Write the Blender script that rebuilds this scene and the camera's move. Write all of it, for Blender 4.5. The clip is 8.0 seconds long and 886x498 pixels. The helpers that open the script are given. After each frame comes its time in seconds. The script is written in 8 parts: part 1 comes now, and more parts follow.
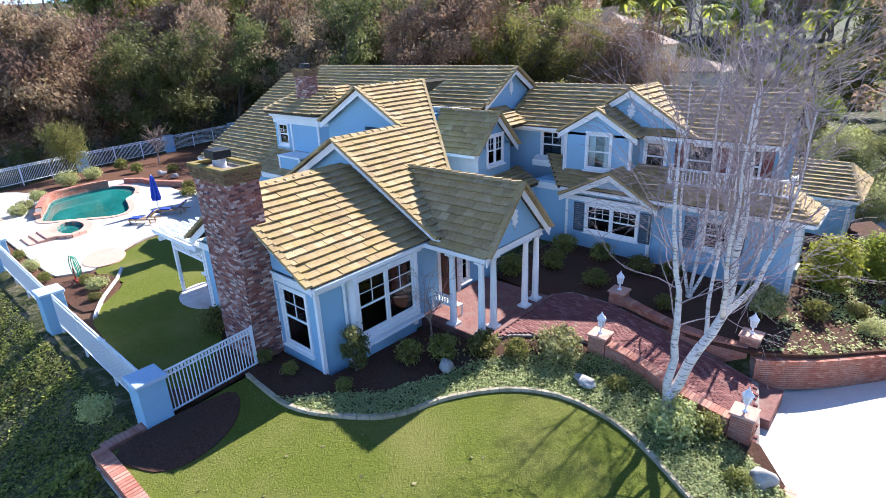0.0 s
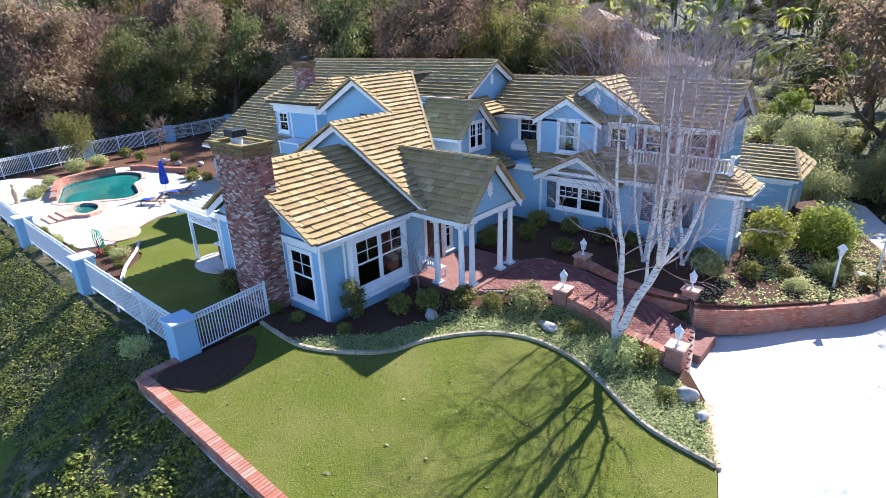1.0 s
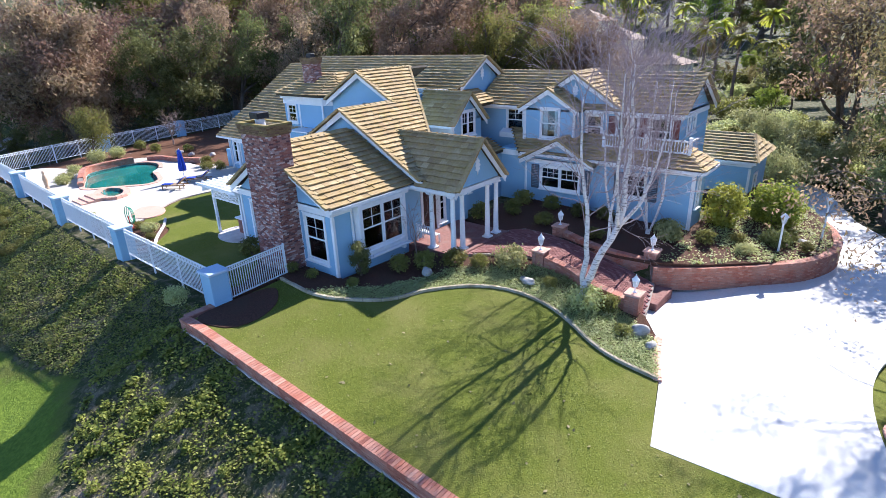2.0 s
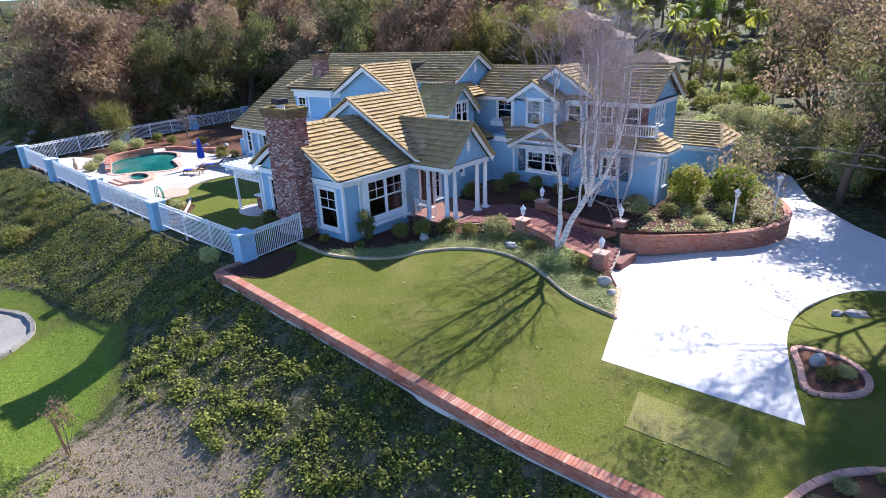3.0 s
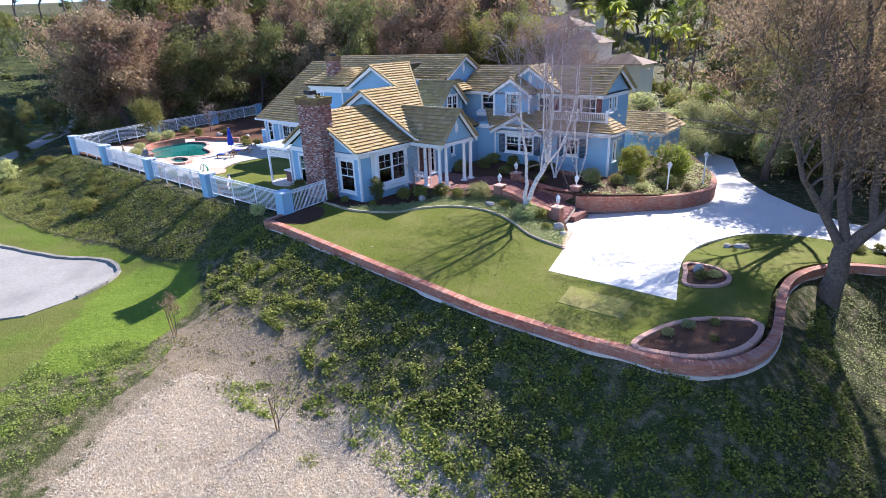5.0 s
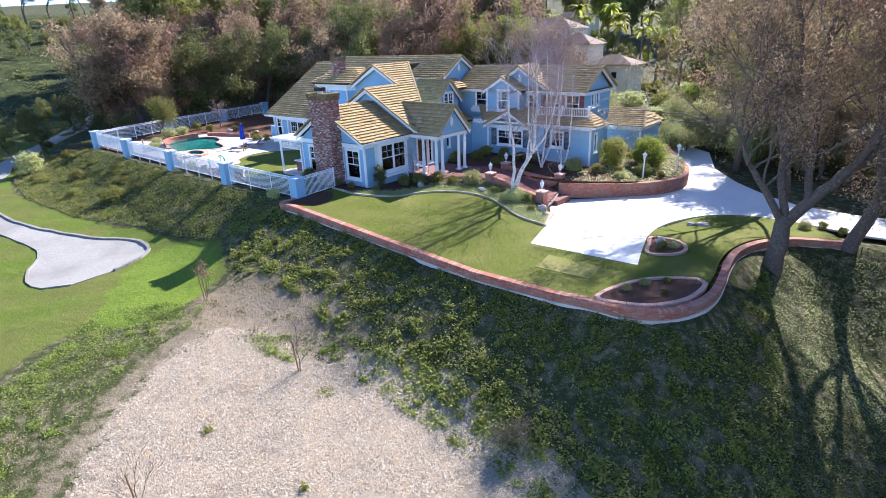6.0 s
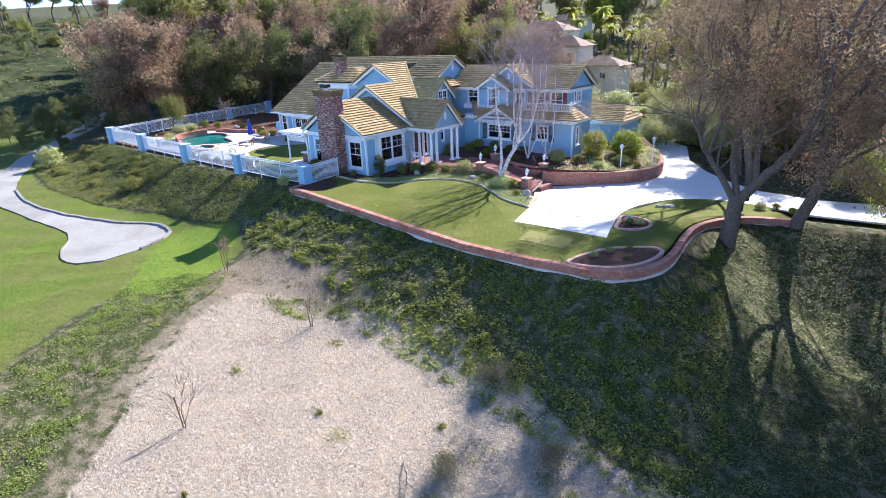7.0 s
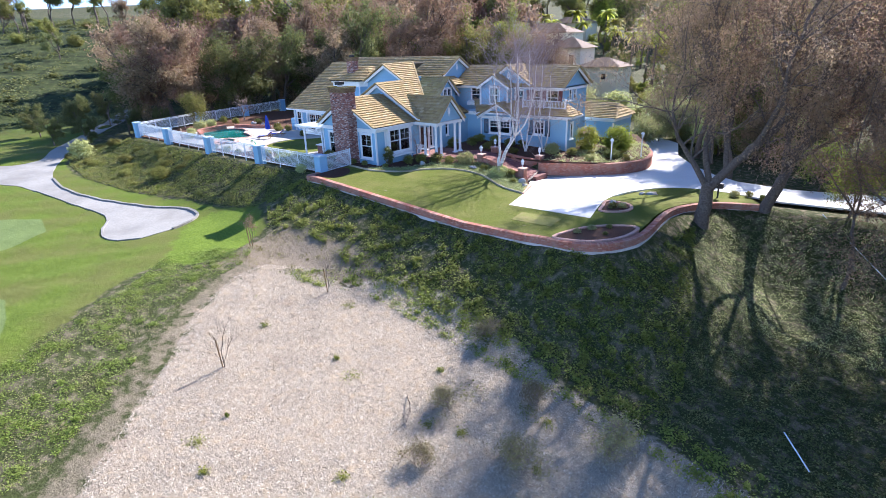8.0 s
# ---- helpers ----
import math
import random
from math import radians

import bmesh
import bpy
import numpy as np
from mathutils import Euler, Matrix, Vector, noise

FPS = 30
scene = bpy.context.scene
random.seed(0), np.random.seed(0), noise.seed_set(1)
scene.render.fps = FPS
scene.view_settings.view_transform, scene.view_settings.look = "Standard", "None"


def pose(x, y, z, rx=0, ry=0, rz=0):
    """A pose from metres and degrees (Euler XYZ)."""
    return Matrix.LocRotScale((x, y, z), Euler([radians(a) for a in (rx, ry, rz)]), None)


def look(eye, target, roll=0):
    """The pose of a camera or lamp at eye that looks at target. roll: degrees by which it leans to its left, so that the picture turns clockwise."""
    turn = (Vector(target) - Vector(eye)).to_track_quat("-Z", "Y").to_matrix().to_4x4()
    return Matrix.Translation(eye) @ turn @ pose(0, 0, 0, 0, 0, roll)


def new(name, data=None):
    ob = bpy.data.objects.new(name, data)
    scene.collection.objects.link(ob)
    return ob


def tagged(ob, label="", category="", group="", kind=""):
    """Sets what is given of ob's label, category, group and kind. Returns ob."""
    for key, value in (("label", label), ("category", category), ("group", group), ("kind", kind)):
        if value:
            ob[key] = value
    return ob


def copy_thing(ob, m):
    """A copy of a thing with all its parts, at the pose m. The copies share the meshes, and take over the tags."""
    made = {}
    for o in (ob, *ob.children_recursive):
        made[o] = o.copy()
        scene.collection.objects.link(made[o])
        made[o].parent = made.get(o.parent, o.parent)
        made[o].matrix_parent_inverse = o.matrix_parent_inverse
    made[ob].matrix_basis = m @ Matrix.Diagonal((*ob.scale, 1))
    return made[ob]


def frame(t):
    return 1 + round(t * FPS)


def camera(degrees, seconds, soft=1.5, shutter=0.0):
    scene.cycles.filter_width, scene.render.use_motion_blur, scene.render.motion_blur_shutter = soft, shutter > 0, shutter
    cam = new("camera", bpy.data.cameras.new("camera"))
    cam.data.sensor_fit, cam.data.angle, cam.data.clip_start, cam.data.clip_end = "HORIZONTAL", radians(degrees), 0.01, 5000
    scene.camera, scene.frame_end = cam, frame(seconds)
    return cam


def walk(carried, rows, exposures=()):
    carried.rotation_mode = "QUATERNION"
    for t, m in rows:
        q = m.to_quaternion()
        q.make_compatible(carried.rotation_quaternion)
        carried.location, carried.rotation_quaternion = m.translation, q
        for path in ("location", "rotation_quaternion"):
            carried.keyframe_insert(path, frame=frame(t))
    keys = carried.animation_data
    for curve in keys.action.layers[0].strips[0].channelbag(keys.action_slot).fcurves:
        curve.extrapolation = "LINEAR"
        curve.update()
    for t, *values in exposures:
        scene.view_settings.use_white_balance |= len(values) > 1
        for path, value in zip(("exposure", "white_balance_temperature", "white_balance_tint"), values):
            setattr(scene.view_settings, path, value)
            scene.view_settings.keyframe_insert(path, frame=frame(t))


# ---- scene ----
cam = camera(78.0, 8.0, 0.7)
PATH = [
    (0, (3.141, -4.093, 9.86), (1.9, -2.699, 9.141), -2.3),
    (0.5, (4.198, -5.193, 9.884), (2.968, -3.794, 9.154), -2.1),
    (1, (5.314, -6.273, 9.912), (4.101, -4.863, 9.176), -2.1),
    (1.5, (6.438, -7.516, 9.845), (5.229, -6.101, 9.111), -2.2),
    (3, (10.359, -11.689, 9.58), (9.15, -10.273, 8.851), -2.2),
    (3.5, (11.586, -13.145, 9.558), (10.383, -11.722, 8.83), -2.3),
    (4, (12.856, -14.73, 9.507), (11.656, -13.303, 8.783), -2.2),
    (4.5, (14.164, -16.229, 9.624), (12.965, -14.8, 8.902), -2.2),
    (6, (18.13, -20.695, 9.832), (16.934, -19.262, 9.114), -2.2),
    (6.5, (19.501, -22.123, 9.824), (18.307, -20.687, 9.108), -2.2),
    (7, (20.792, -23.616, 9.785), (19.602, -22.175, 9.073), -2.2),
    (7.5, (22.114, -25.047, 9.773), (20.923, -23.605, 9.064), -2.1),
    (8, (23.547, -26.52, 9.766), (22.337, -25.093, 9.06), -2.0),
]
walk(cam, [(t, look(eye, target, roll)) for t, eye, target, roll in PATH], [(0.0, 1.56, 5900, 14), (1.5, 1.53, 5900, 15), (3.0, 1.36, 5950, 17), (4.5, 1.4, 6000, 18), (6.0, 1.6, 5900, 17), (8.0, 1.63, 5850, 17)])

# ---- world, sun, exposure ----
world = bpy.data.worlds.new("sky")
scene.world = world
world.use_nodes = True
wn = world.node_tree
sky = wn.nodes.new("ShaderNodeTexSky")
sky.sky_type = "NISHITA"
sky.sun_disc = False
SUN_EL, SUN_AZ = radians(35.5), radians(-2)
sky.sun_elevation, sky.sun_rotation = SUN_EL, SUN_AZ
sky.altitude = 1200
sky.air_density, sky.dust_density, sky.ozone_density = 0.75, 0.0, 4.0
wn.links.new(sky.outputs[0], wn.nodes["Background"].inputs[0])
wn.nodes["Background"].inputs[1].default_value = 0.13
sun = new("sun", bpy.data.lights.new("sun", "SUN"))
sun.data.energy, sun.data.angle, sun.data.color = 5.0, radians(0.55), (1.0, 0.93, 0.82)
to_sun = Vector((math.sin(SUN_AZ) * math.cos(SUN_EL), math.cos(SUN_AZ) * math.cos(SUN_EL), math.sin(SUN_EL)))
sun.matrix_world = look((0, 0, 60), Vector((0, 0, 60)) - to_sun)


# ---- materials ----
def material(name, rough=0.8, metal=0.0, spec=0.3):
    m = bpy.data.materials.new(name)
    m.use_nodes = True
    b = m.node_tree.nodes["Principled BSDF"]
    b.inputs["Roughness"].default_value = rough
    b.inputs["Metallic"].default_value = metal
    b.inputs["Specular IOR Level"].default_value = spec
    return m, m.node_tree, b


def tex_noise(nt, scale, detail=4.0, rough=0.55, vec=None):
    n = nt.nodes.new("ShaderNodeTexNoise")
    n.inputs["Scale"].default_value, n.inputs["Detail"].default_value, n.inputs["Roughness"].default_value = scale, detail, rough
    if vec is not None:
        nt.links.new(vec, n.inputs["Vector"])
    return n.outputs["Fac"]


def ramp(nt, fac, stops):
    r = nt.nodes.new("ShaderNodeValToRGB")
    while len(r.color_ramp.elements) < len(stops):
        r.color_ramp.elements.new(0.5)
    for e, (p, c) in zip(r.color_ramp.elements, stops):
        e.position, e.color = p, (*c, 1)
    nt.links.new(fac, r.inputs["Fac"])
    return r.outputs["Color"]


def mix(nt, fac, a, b, mode="MIX"):
    n = nt.nodes.new("ShaderNodeMix")
    n.data_type, n.blend_type = "RGBA", mode
    for sock, v in ((n.inputs[0], fac), (n.inputs[6], a), (n.inputs[7], b)):
        if isinstance(v, (int, float)):
            sock.default_value = v
        elif isinstance(v, tuple):
            sock.default_value = (*v, 1)
        else:
            nt.links.new(v, sock)
    return n.outputs[2]


def maths(nt, op, a, b=0.0):
    n = nt.nodes.new("ShaderNodeMath")
    n.operation = op
    for sock, v in ((n.inputs[0], a), (n.inputs[1], b)):
        if isinstance(v, (int, float)):
            sock.default_value = v
        else:
            nt.links.new(v, sock)
    return n.outputs[0]


def bump(nt, bsdf, height, strength=0.3, dist=0.02):
    n = nt.nodes.new("ShaderNodeBump")
    n.inputs["Strength"].default_value, n.inputs["Distance"].default_value = strength, dist
    nt.links.new(height, n.inputs["Height"])
    nt.links.new(n.outputs[0], bsdf.inputs["Normal"])


def position(nt):
    return nt.nodes.new("ShaderNodeNewGeometry").outputs["Position"]


def speckled(name, c1, c2, scale, rough=0.85, big=0.4, c3=None, relief=0.25, dist=0.01, spec=0.3):
    """Two colours by fine noise, a third in large patches, with fine relief."""
    m, nt, b = material(name, rough, 0.0, spec)
    p = position(nt)
    fine = tex_noise(nt, scale, 6, 0.65, p)
    col = ramp(nt, fine, ((0.33, c1), (0.67, c2)))
    if c3:
        patch = maths(nt, "MULTIPLY", ramp_fac(nt, tex_noise(nt, big, 4, 0.6, p), 0.45, 0.68), 0.8)
        col = mix(nt, patch, col, c3)
    nt.links.new(col, b.inputs["Base Color"])
    bump(nt, b, fine, relief, dist)
    return m


def ramp_fac(nt, fac, lo, hi):
    n = nt.nodes.new("ShaderNodeMapRange")
    n.inputs[1].default_value, n.inputs[2].default_value = lo, hi
    nt.links.new(fac, n.inputs[0])
    return n.outputs[0]


def varied(name, colours, rough=0.8, island=False, fine=14.0, relief=0.3, spec=0.3, stain=None, stain_big=0.7, dist=0.008):
    """Colour by piece (Object Info or island), with fine grain and optional stain patches."""
    m, nt, b = material(name, rough, 0.0, spec)
    p = position(nt)
    if island:
        r = nt.nodes.new("ShaderNodeNewGeometry").outputs["Random Per Island"]
    else:
        r = nt.nodes.new("ShaderNodeObjectInfo").outputs["Random"]
    n = len(colours)
    col = ramp(nt, r, [(i / max(1, n - 1), c) for i, c in enumerate(colours)])
    grain = tex_noise(nt, fine, 5, 0.6, p)
    col = mix(nt, 0.35, col, ramp(nt, grain, ((0.3, (0.25, 0.25, 0.25)), (0.7, (0.8, 0.8, 0.8)))), "OVERLAY")
    if stain:
        patch = maths(nt, "MULTIPLY", ramp_fac(nt, tex_noise(nt, stain_big, 5, 0.65, p), 0.42, 0.68), 0.75)
        col = mix(nt, patch, col, stain)
    nt.links.new(col, b.inputs["Base Color"])
    bump(nt, b, grain, relief, dist)
    return m


M = {}
M["blue"] = speckled("blue_stucco", (0.235, 0.415, 0.575), (0.285, 0.475, 0.65), 30, 0.9, 0.5, (0.25, 0.42, 0.565), 0.3, 0.006)
M["white"] = speckled("white_paint", (0.74, 0.76, 0.78), (0.82, 0.83, 0.84), 9, 0.55, 1.2, (0.70, 0.71, 0.72), 0.05, 0.002)
TILE = [(0.27, 0.19, 0.10), (0.39, 0.29, 0.155), (0.32, 0.23, 0.12), (0.46, 0.355, 0.205)]
M["tile_a"] = varied("roof_tile", TILE, 0.9, False, 9, 0.4, 0.2, (0.35, 0.25, 0.085), 1.6)
M["tile_b"] = varied("roof_tile_joined", TILE, 0.9, True, 9, 0.4, 0.2, (0.35, 0.25, 0.085), 1.6)
# upper half of each tile: TILE darkened to draw the courses' shade bands
PAN = [(0.245, 0.17, 0.09), (0.37, 0.27, 0.14), (0.30, 0.21, 0.11), (0.43, 0.33, 0.185)]
M["pan_a"] = varied("damp_tile", PAN, 0.92, False, 9, 0.4, 0.2, (0.33, 0.24, 0.085), 1.6)
M["pan_b"] = varied("shaded_tile_pan_joined", PAN, 0.92, True, 9, 0.4, 0.2, (0.33, 0.24, 0.085), 1.6)
M["felt"] = speckled("roof_underlay", (0.05, 0.04, 0.03), (0.09, 0.075, 0.05), 12)
M["brick"] = varied("brick", [(0.17, 0.06, 0.05), (0.27, 0.11, 0.085), (0.33, 0.17, 0.14), (0.09, 0.045, 0.05), (0.56, 0.44, 0.40), (0.22, 0.085, 0.07)], 0.9, False, 25, 0.4)
M["brick_red"] = varied("brick_red", [(0.28, 0.095, 0.06), (0.38, 0.15, 0.10), (0.32, 0.11, 0.075), (0.46, 0.24, 0.17)], 0.9, True, 25, 0.4, stain=(0.38, 0.24, 0.19), stain_big=1.2)
M["mortar"] = speckled("mortar", (0.20, 0.16, 0.14), (0.30, 0.26, 0.23), 40)
M["concrete"] = speckled("pale_concrete", (0.62, 0.61, 0.59), (0.70, 0.69, 0.66), 8, 0.85, 0.25, (0.58, 0.57, 0.55), 0.15, 0.004)
M["path"] = speckled("cart_path_concrete", (0.23, 0.22, 0.20), (0.30, 0.29, 0.265), 6, 0.9, 0.22, (0.17, 0.16, 0.145), 0.2, 0.005)
# toned darker than the path to draw the kerb's shadow line
M["kerb"] = speckled("shadow_toned_kerb", (0.17, 0.16, 0.14), (0.28, 0.265, 0.24), 5, 0.9, 0.8, (0.14, 0.13, 0.11), 0.3, 0.01)
M["footing"] = speckled("wall_footing", (0.52, 0.48, 0.45), (0.62, 0.58, 0.55), 6, 0.9, 0.8, (0.40, 0.34, 0.30))
M["deck"] = speckled("pool_deck", (0.40, 0.37, 0.33), (0.47, 0.44, 0.40), 7, 0.85, 0.5, (0.36, 0.33, 0.29))
M["coping"] = speckled("pink_coping", (0.48, 0.26, 0.19), (0.60, 0.36, 0.28), 14, 0.85, 1.5, (0.52, 0.33, 0.26))
M["lawn"] = speckled("lawn_grass", (0.069, 0.09, 0.012), (0.135, 0.152, 0.024), 22, 0.95, 0.45, (0.155, 0.15, 0.043), 0.7, 0.05, 0.1)
M["sod"] = speckled("pale_sod", (0.13, 0.145, 0.035), (0.23, 0.225, 0.07), 22, 0.95, 0.9, (0.22, 0.19, 0.08), 0.7, 0.05, 0.1)
M["edging"] = speckled("mossy_concrete_edging", (0.34, 0.29, 0.20), (0.50, 0.44, 0.33), 10, 0.9, 1.4, (0.26, 0.22, 0.13))
M["soil"] = speckled("bark_mulch", (0.045, 0.022, 0.015), (0.115, 0.058, 0.040), 18, 0.95, 0.9, (0.07, 0.045, 0.03), 0.6, 0.03, 0.1)
M["metal"] = speckled("white_metal", (0.72, 0.75, 0.78), (0.80, 0.82, 0.84), 20, 0.4, 2.0)
# near-black colour stands in for the shade inside rooms
M["dark"] = speckled("unlit_room_black", (0.012, 0.012, 0.014), (0.022, 0.02, 0.02), 5, 0.9)
M["shutter"] = speckled("slate_blue_shutter", (0.05, 0.07, 0.10), (0.07, 0.095, 0.13), 25, 0.6)
M["bark"] = speckled("tree_bark", (0.075, 0.055, 0.042), (0.19, 0.15, 0.12), 9, 0.95, 1.5, (0.13, 0.10, 0.085), 0.7, 0.03)
M["black"] = speckled("black_metal", (0.012, 0.012, 0.013), (0.03, 0.03, 0.03), 12, 0.5)
M["rock"] = speckled("pale_boulder", (0.26, 0.25, 0.235), (0.44, 0.43, 0.41), 5, 0.9, 1.5, (0.35, 0.32, 0.28), 0.6, 0.03)
M["terracotta"] = varied("clay_tile", [(0.13, 0.085, 0.06), (0.19, 0.13, 0.095), (0.24, 0.18, 0.14)], 0.9, True, 6)
M["cream"] = speckled("cream_stucco", (0.78, 0.68, 0.47), (0.85, 0.76, 0.56), 6, 0.9, 0.3)

M["brick_moss"] = varied("brick_weathered", [(0.17, 0.06, 0.05), (0.27, 0.11, 0.085), (0.33, 0.17, 0.14), (0.09, 0.045, 0.05), (0.56, 0.44, 0.40), (0.22, 0.085, 0.07)], 0.9, True, 25, 0.4)
M["moss"] = speckled("moss", (0.16, 0.12, 0.03), (0.28, 0.21, 0.06), 20, 0.95, 2.0, (0.2, 0.16, 0.09))
M["blue_cloth"] = speckled("blue_canvas", (0.02, 0.05, 0.33), (0.035, 0.08, 0.45), 30, 0.8)
M["teak"] = speckled("weathered_teak", (0.20, 0.12, 0.06), (0.30, 0.19, 0.10), 12, 0.7)
M["hose"] = speckled("green_hose", (0.02, 0.25, 0.14), (0.04, 0.33, 0.19), 12, 0.45)
M["red_paint"] = speckled("red_paint", (0.35, 0.03, 0.03), (0.45, 0.05, 0.04), 12, 0.5)
M["stone_tan"] = speckled("tan_stone", (0.36, 0.26, 0.18), (0.46, 0.35, 0.25), 14, 0.9)
M["blue_cap"] = speckled("pale_blue_cap", (0.36, 0.48, 0.60), (0.44, 0.55, 0.66), 12, 0.85)
M["lamp_glass"] = speckled("frosted_lamp_glass", (0.55, 0.58, 0.6), (0.65, 0.68, 0.7), 5, 0.2)
M["shell"] = speckled("pool_plaster", (0.10, 0.30, 0.30), (0.14, 0.36, 0.35), 4, 0.7)
M["bark_pale"] = speckled("pale_twigs", (0.20, 0.14, 0.11), (0.36, 0.28, 0.24), 12, 0.9)
M["chip"] = varied("wood_chip", [(0.30, 0.24, 0.165), (0.62, 0.54, 0.42), (0.13, 0.095, 0.065), (0.52, 0.43, 0.30), (0.70, 0.63, 0.52), (0.40, 0.33, 0.25)], 0.9, True, 30, 0.2)
M["paver"] = varied("paving_brick", [(0.125, 0.045, 0.042), (0.20, 0.078, 0.07), (0.16, 0.06, 0.055), (0.27, 0.135, 0.12)], 0.9, False, 20, 0.3)
M["paver_j"] = varied("paving_brick_joined", [(0.125, 0.045, 0.042), (0.20, 0.078, 0.07), (0.16, 0.06, 0.055), (0.27, 0.135, 0.12)], 0.9, True, 20, 0.3)
M["red_mulch"] = speckled("red_bark_mulch", (0.07, 0.034, 0.022), (0.16, 0.08, 0.05), 16, 0.95, 0.9, (0.10, 0.062, 0.042), 0.6, 0.03, 0.1)
M["brick_cap"] = varied("mossy_cap_brick", [(0.13, 0.075, 0.04), (0.20, 0.13, 0.06), (0.16, 0.09, 0.06), (0.25, 0.18, 0.08)], 0.95, True, 25, 0.4)
M["twig"] = speckled("birch_twigs", (0.20, 0.145, 0.15), (0.42, 0.34, 0.345), 12, 0.9)
M["galv"] = speckled("galvanised_steel", (0.42, 0.43, 0.44), (0.55, 0.56, 0.57), 10, 0.4)
M["door"] = speckled("dark_stained_wood", (0.055, 0.022, 0.014), (0.10, 0.04, 0.025), 9, 0.45)
M["pave"] = speckled("porch_brick", (0.15, 0.062, 0.055), (0.25, 0.118, 0.10), 9, 0.9, 1.5, (0.22, 0.145, 0.125))

m, nt, b = material("window_glass", 0.03, 0.0, 0.5)
b.inputs["Base Color"].default_value = (0.012, 0.014, 0.017, 1)
bump(nt, b, tex_noise(nt, 1.6, 2, 0.5, position(nt)), 0.04, 0.01)
tr = nt.nodes.new("ShaderNodeBsdfTransparent")
tr.inputs[0].default_value = (0.75, 0.8, 0.82, 1)
fr = nt.nodes.new("ShaderNodeFresnel")
fr.inputs[0].default_value = 1.5
gl = nt.nodes.new("ShaderNodeMixShader")
nt.links.new(maths(nt, "ADD", fr.outputs[0], 0.02), gl.inputs[0])
nt.links.new(tr.outputs[0], gl.inputs[1])
gs = nt.nodes.new("ShaderNodeBsdfGlossy")
gs.inputs["Roughness"].default_value = 0.03
nt.links.new(gs.outputs[0], gl.inputs[2])
nt.links.new(gl.outputs[0], nt.nodes["Material Output"].inputs["Surface"])
M["glass"] = m
m, nt, b = material("pool_water", 0.04, 0.0, 0.5)
wp = position(nt)
nt.links.new(ramp(nt, tex_noise(nt, 0.5, 3, 0.5, wp), ((0.35, (0.010, 0.115, 0.105)), (0.65, (0.02, 0.185, 0.165)))), b.inputs["Base Color"])
bump(nt, b, tex_noise(nt, 3.0, 3, 0.5, wp), 0.08, 0.03)
M["water"] = m

# birch bark: white with dark bands
m, nt, b = material("birch_bark", 0.8)
p = position(nt)
mp = nt.nodes.new("ShaderNodeMapping")
mp.inputs["Scale"].default_value = (4, 4, 22)
nt.links.new(p, mp.inputs["Vector"])
nt.links.new(ramp(nt, tex_noise(nt, 1.0, 4, 0.6, mp.outputs[0]), ((0.36, (0.16, 0.13, 0.12)), (0.44, (0.62, 0.57, 0.54)), (0.8, (0.76, 0.72, 0.69)))), b.inputs["Base Color"])
M["birch"] = m


def leaf_material(name, colours, trans=0.25, clump=0.8):
    m, nt, b = material(name, 0.65, 0.0, 0.25)
    r = nt.nodes.new("ShaderNodeNewGeometry").outputs["Random Per Island"]
    o = nt.nodes.new("ShaderNodeObjectInfo").outputs["Random"]
    k = len(colours)
    patch = ramp_fac(nt, tex_noise(nt, clump, 3, 0.6, position(nt)), 0.3, 0.7)
    r = maths(nt, "ADD", maths(nt, "MULTIPLY", r, 0.5), maths(nt, "MULTIPLY", patch, 0.5))
    col = ramp(nt, r, [(i / (k - 1), c) for i, c in enumerate(colours)])
    hsv = nt.nodes.new("ShaderNodeHueSaturation")
    nt.links.new(ramp_out(nt, o, 0.485, 0.515), hsv.inputs["Hue"])
    nt.links.new(ramp_out(nt, o, 0.75, 1.3), hsv.inputs["Value"])
    nt.links.new(col, hsv.inputs["Color"])
    nt.links.new(hsv.outputs[0], b.inputs["Base Color"])
    t = nt.nodes.new("ShaderNodeBsdfTranslucent")
    nt.links.new(hsv.outputs[0], t.inputs["Color"])
    s = nt.nodes.new("ShaderNodeMixShader")
    s.inputs[0].default_value = trans
    nt.links.new(b.outputs[0], s.inputs[1])
    nt.links.new(t.outputs[0], s.inputs[2])
    nt.links.new(s.outputs[0], nt.nodes["Material Output"].inputs["Surface"])
    return m


def ramp_out(nt, fac, lo, hi):
    n = nt.nodes.new("ShaderNodeMapRange")
    n.inputs[3].default_value, n.inputs[4].default_value = lo, hi
    nt.links.new(fac, n.inputs[0])
    return n.outputs[0]


M["leaf_red"] = leaf_material("leaves_russet", [(0.12, 0.075, 0.05), (0.30, 0.185, 0.125), (0.22, 0.15, 0.09), (0.46, 0.32, 0.23)], 0.44)
M["leaf_olive"] = leaf_material("leaves_olive", [(0.075, 0.085, 0.022), (0.24, 0.24, 0.06), (0.15, 0.145, 0.045), (0.44, 0.40, 0.12)], 0.48)
M["leaf_green"] = leaf_material("leaves_green", [(0.08, 0.125, 0.018), (0.22, 0.27, 0.045), (0.38, 0.40, 0.07)], 0.5)
M["leaf_dark"] = leaf_material("leaves_dark", [(0.05, 0.06, 0.02), (0.14, 0.155, 0.05), (0.26, 0.25, 0.10)], 0.42)
M["leaf_brown"] = leaf_material("leaves_brown", [(0.12, 0.08, 0.055), (0.31, 0.205, 0.14), (0.20, 0.145, 0.08), (0.52, 0.37, 0.26)], 0.5)
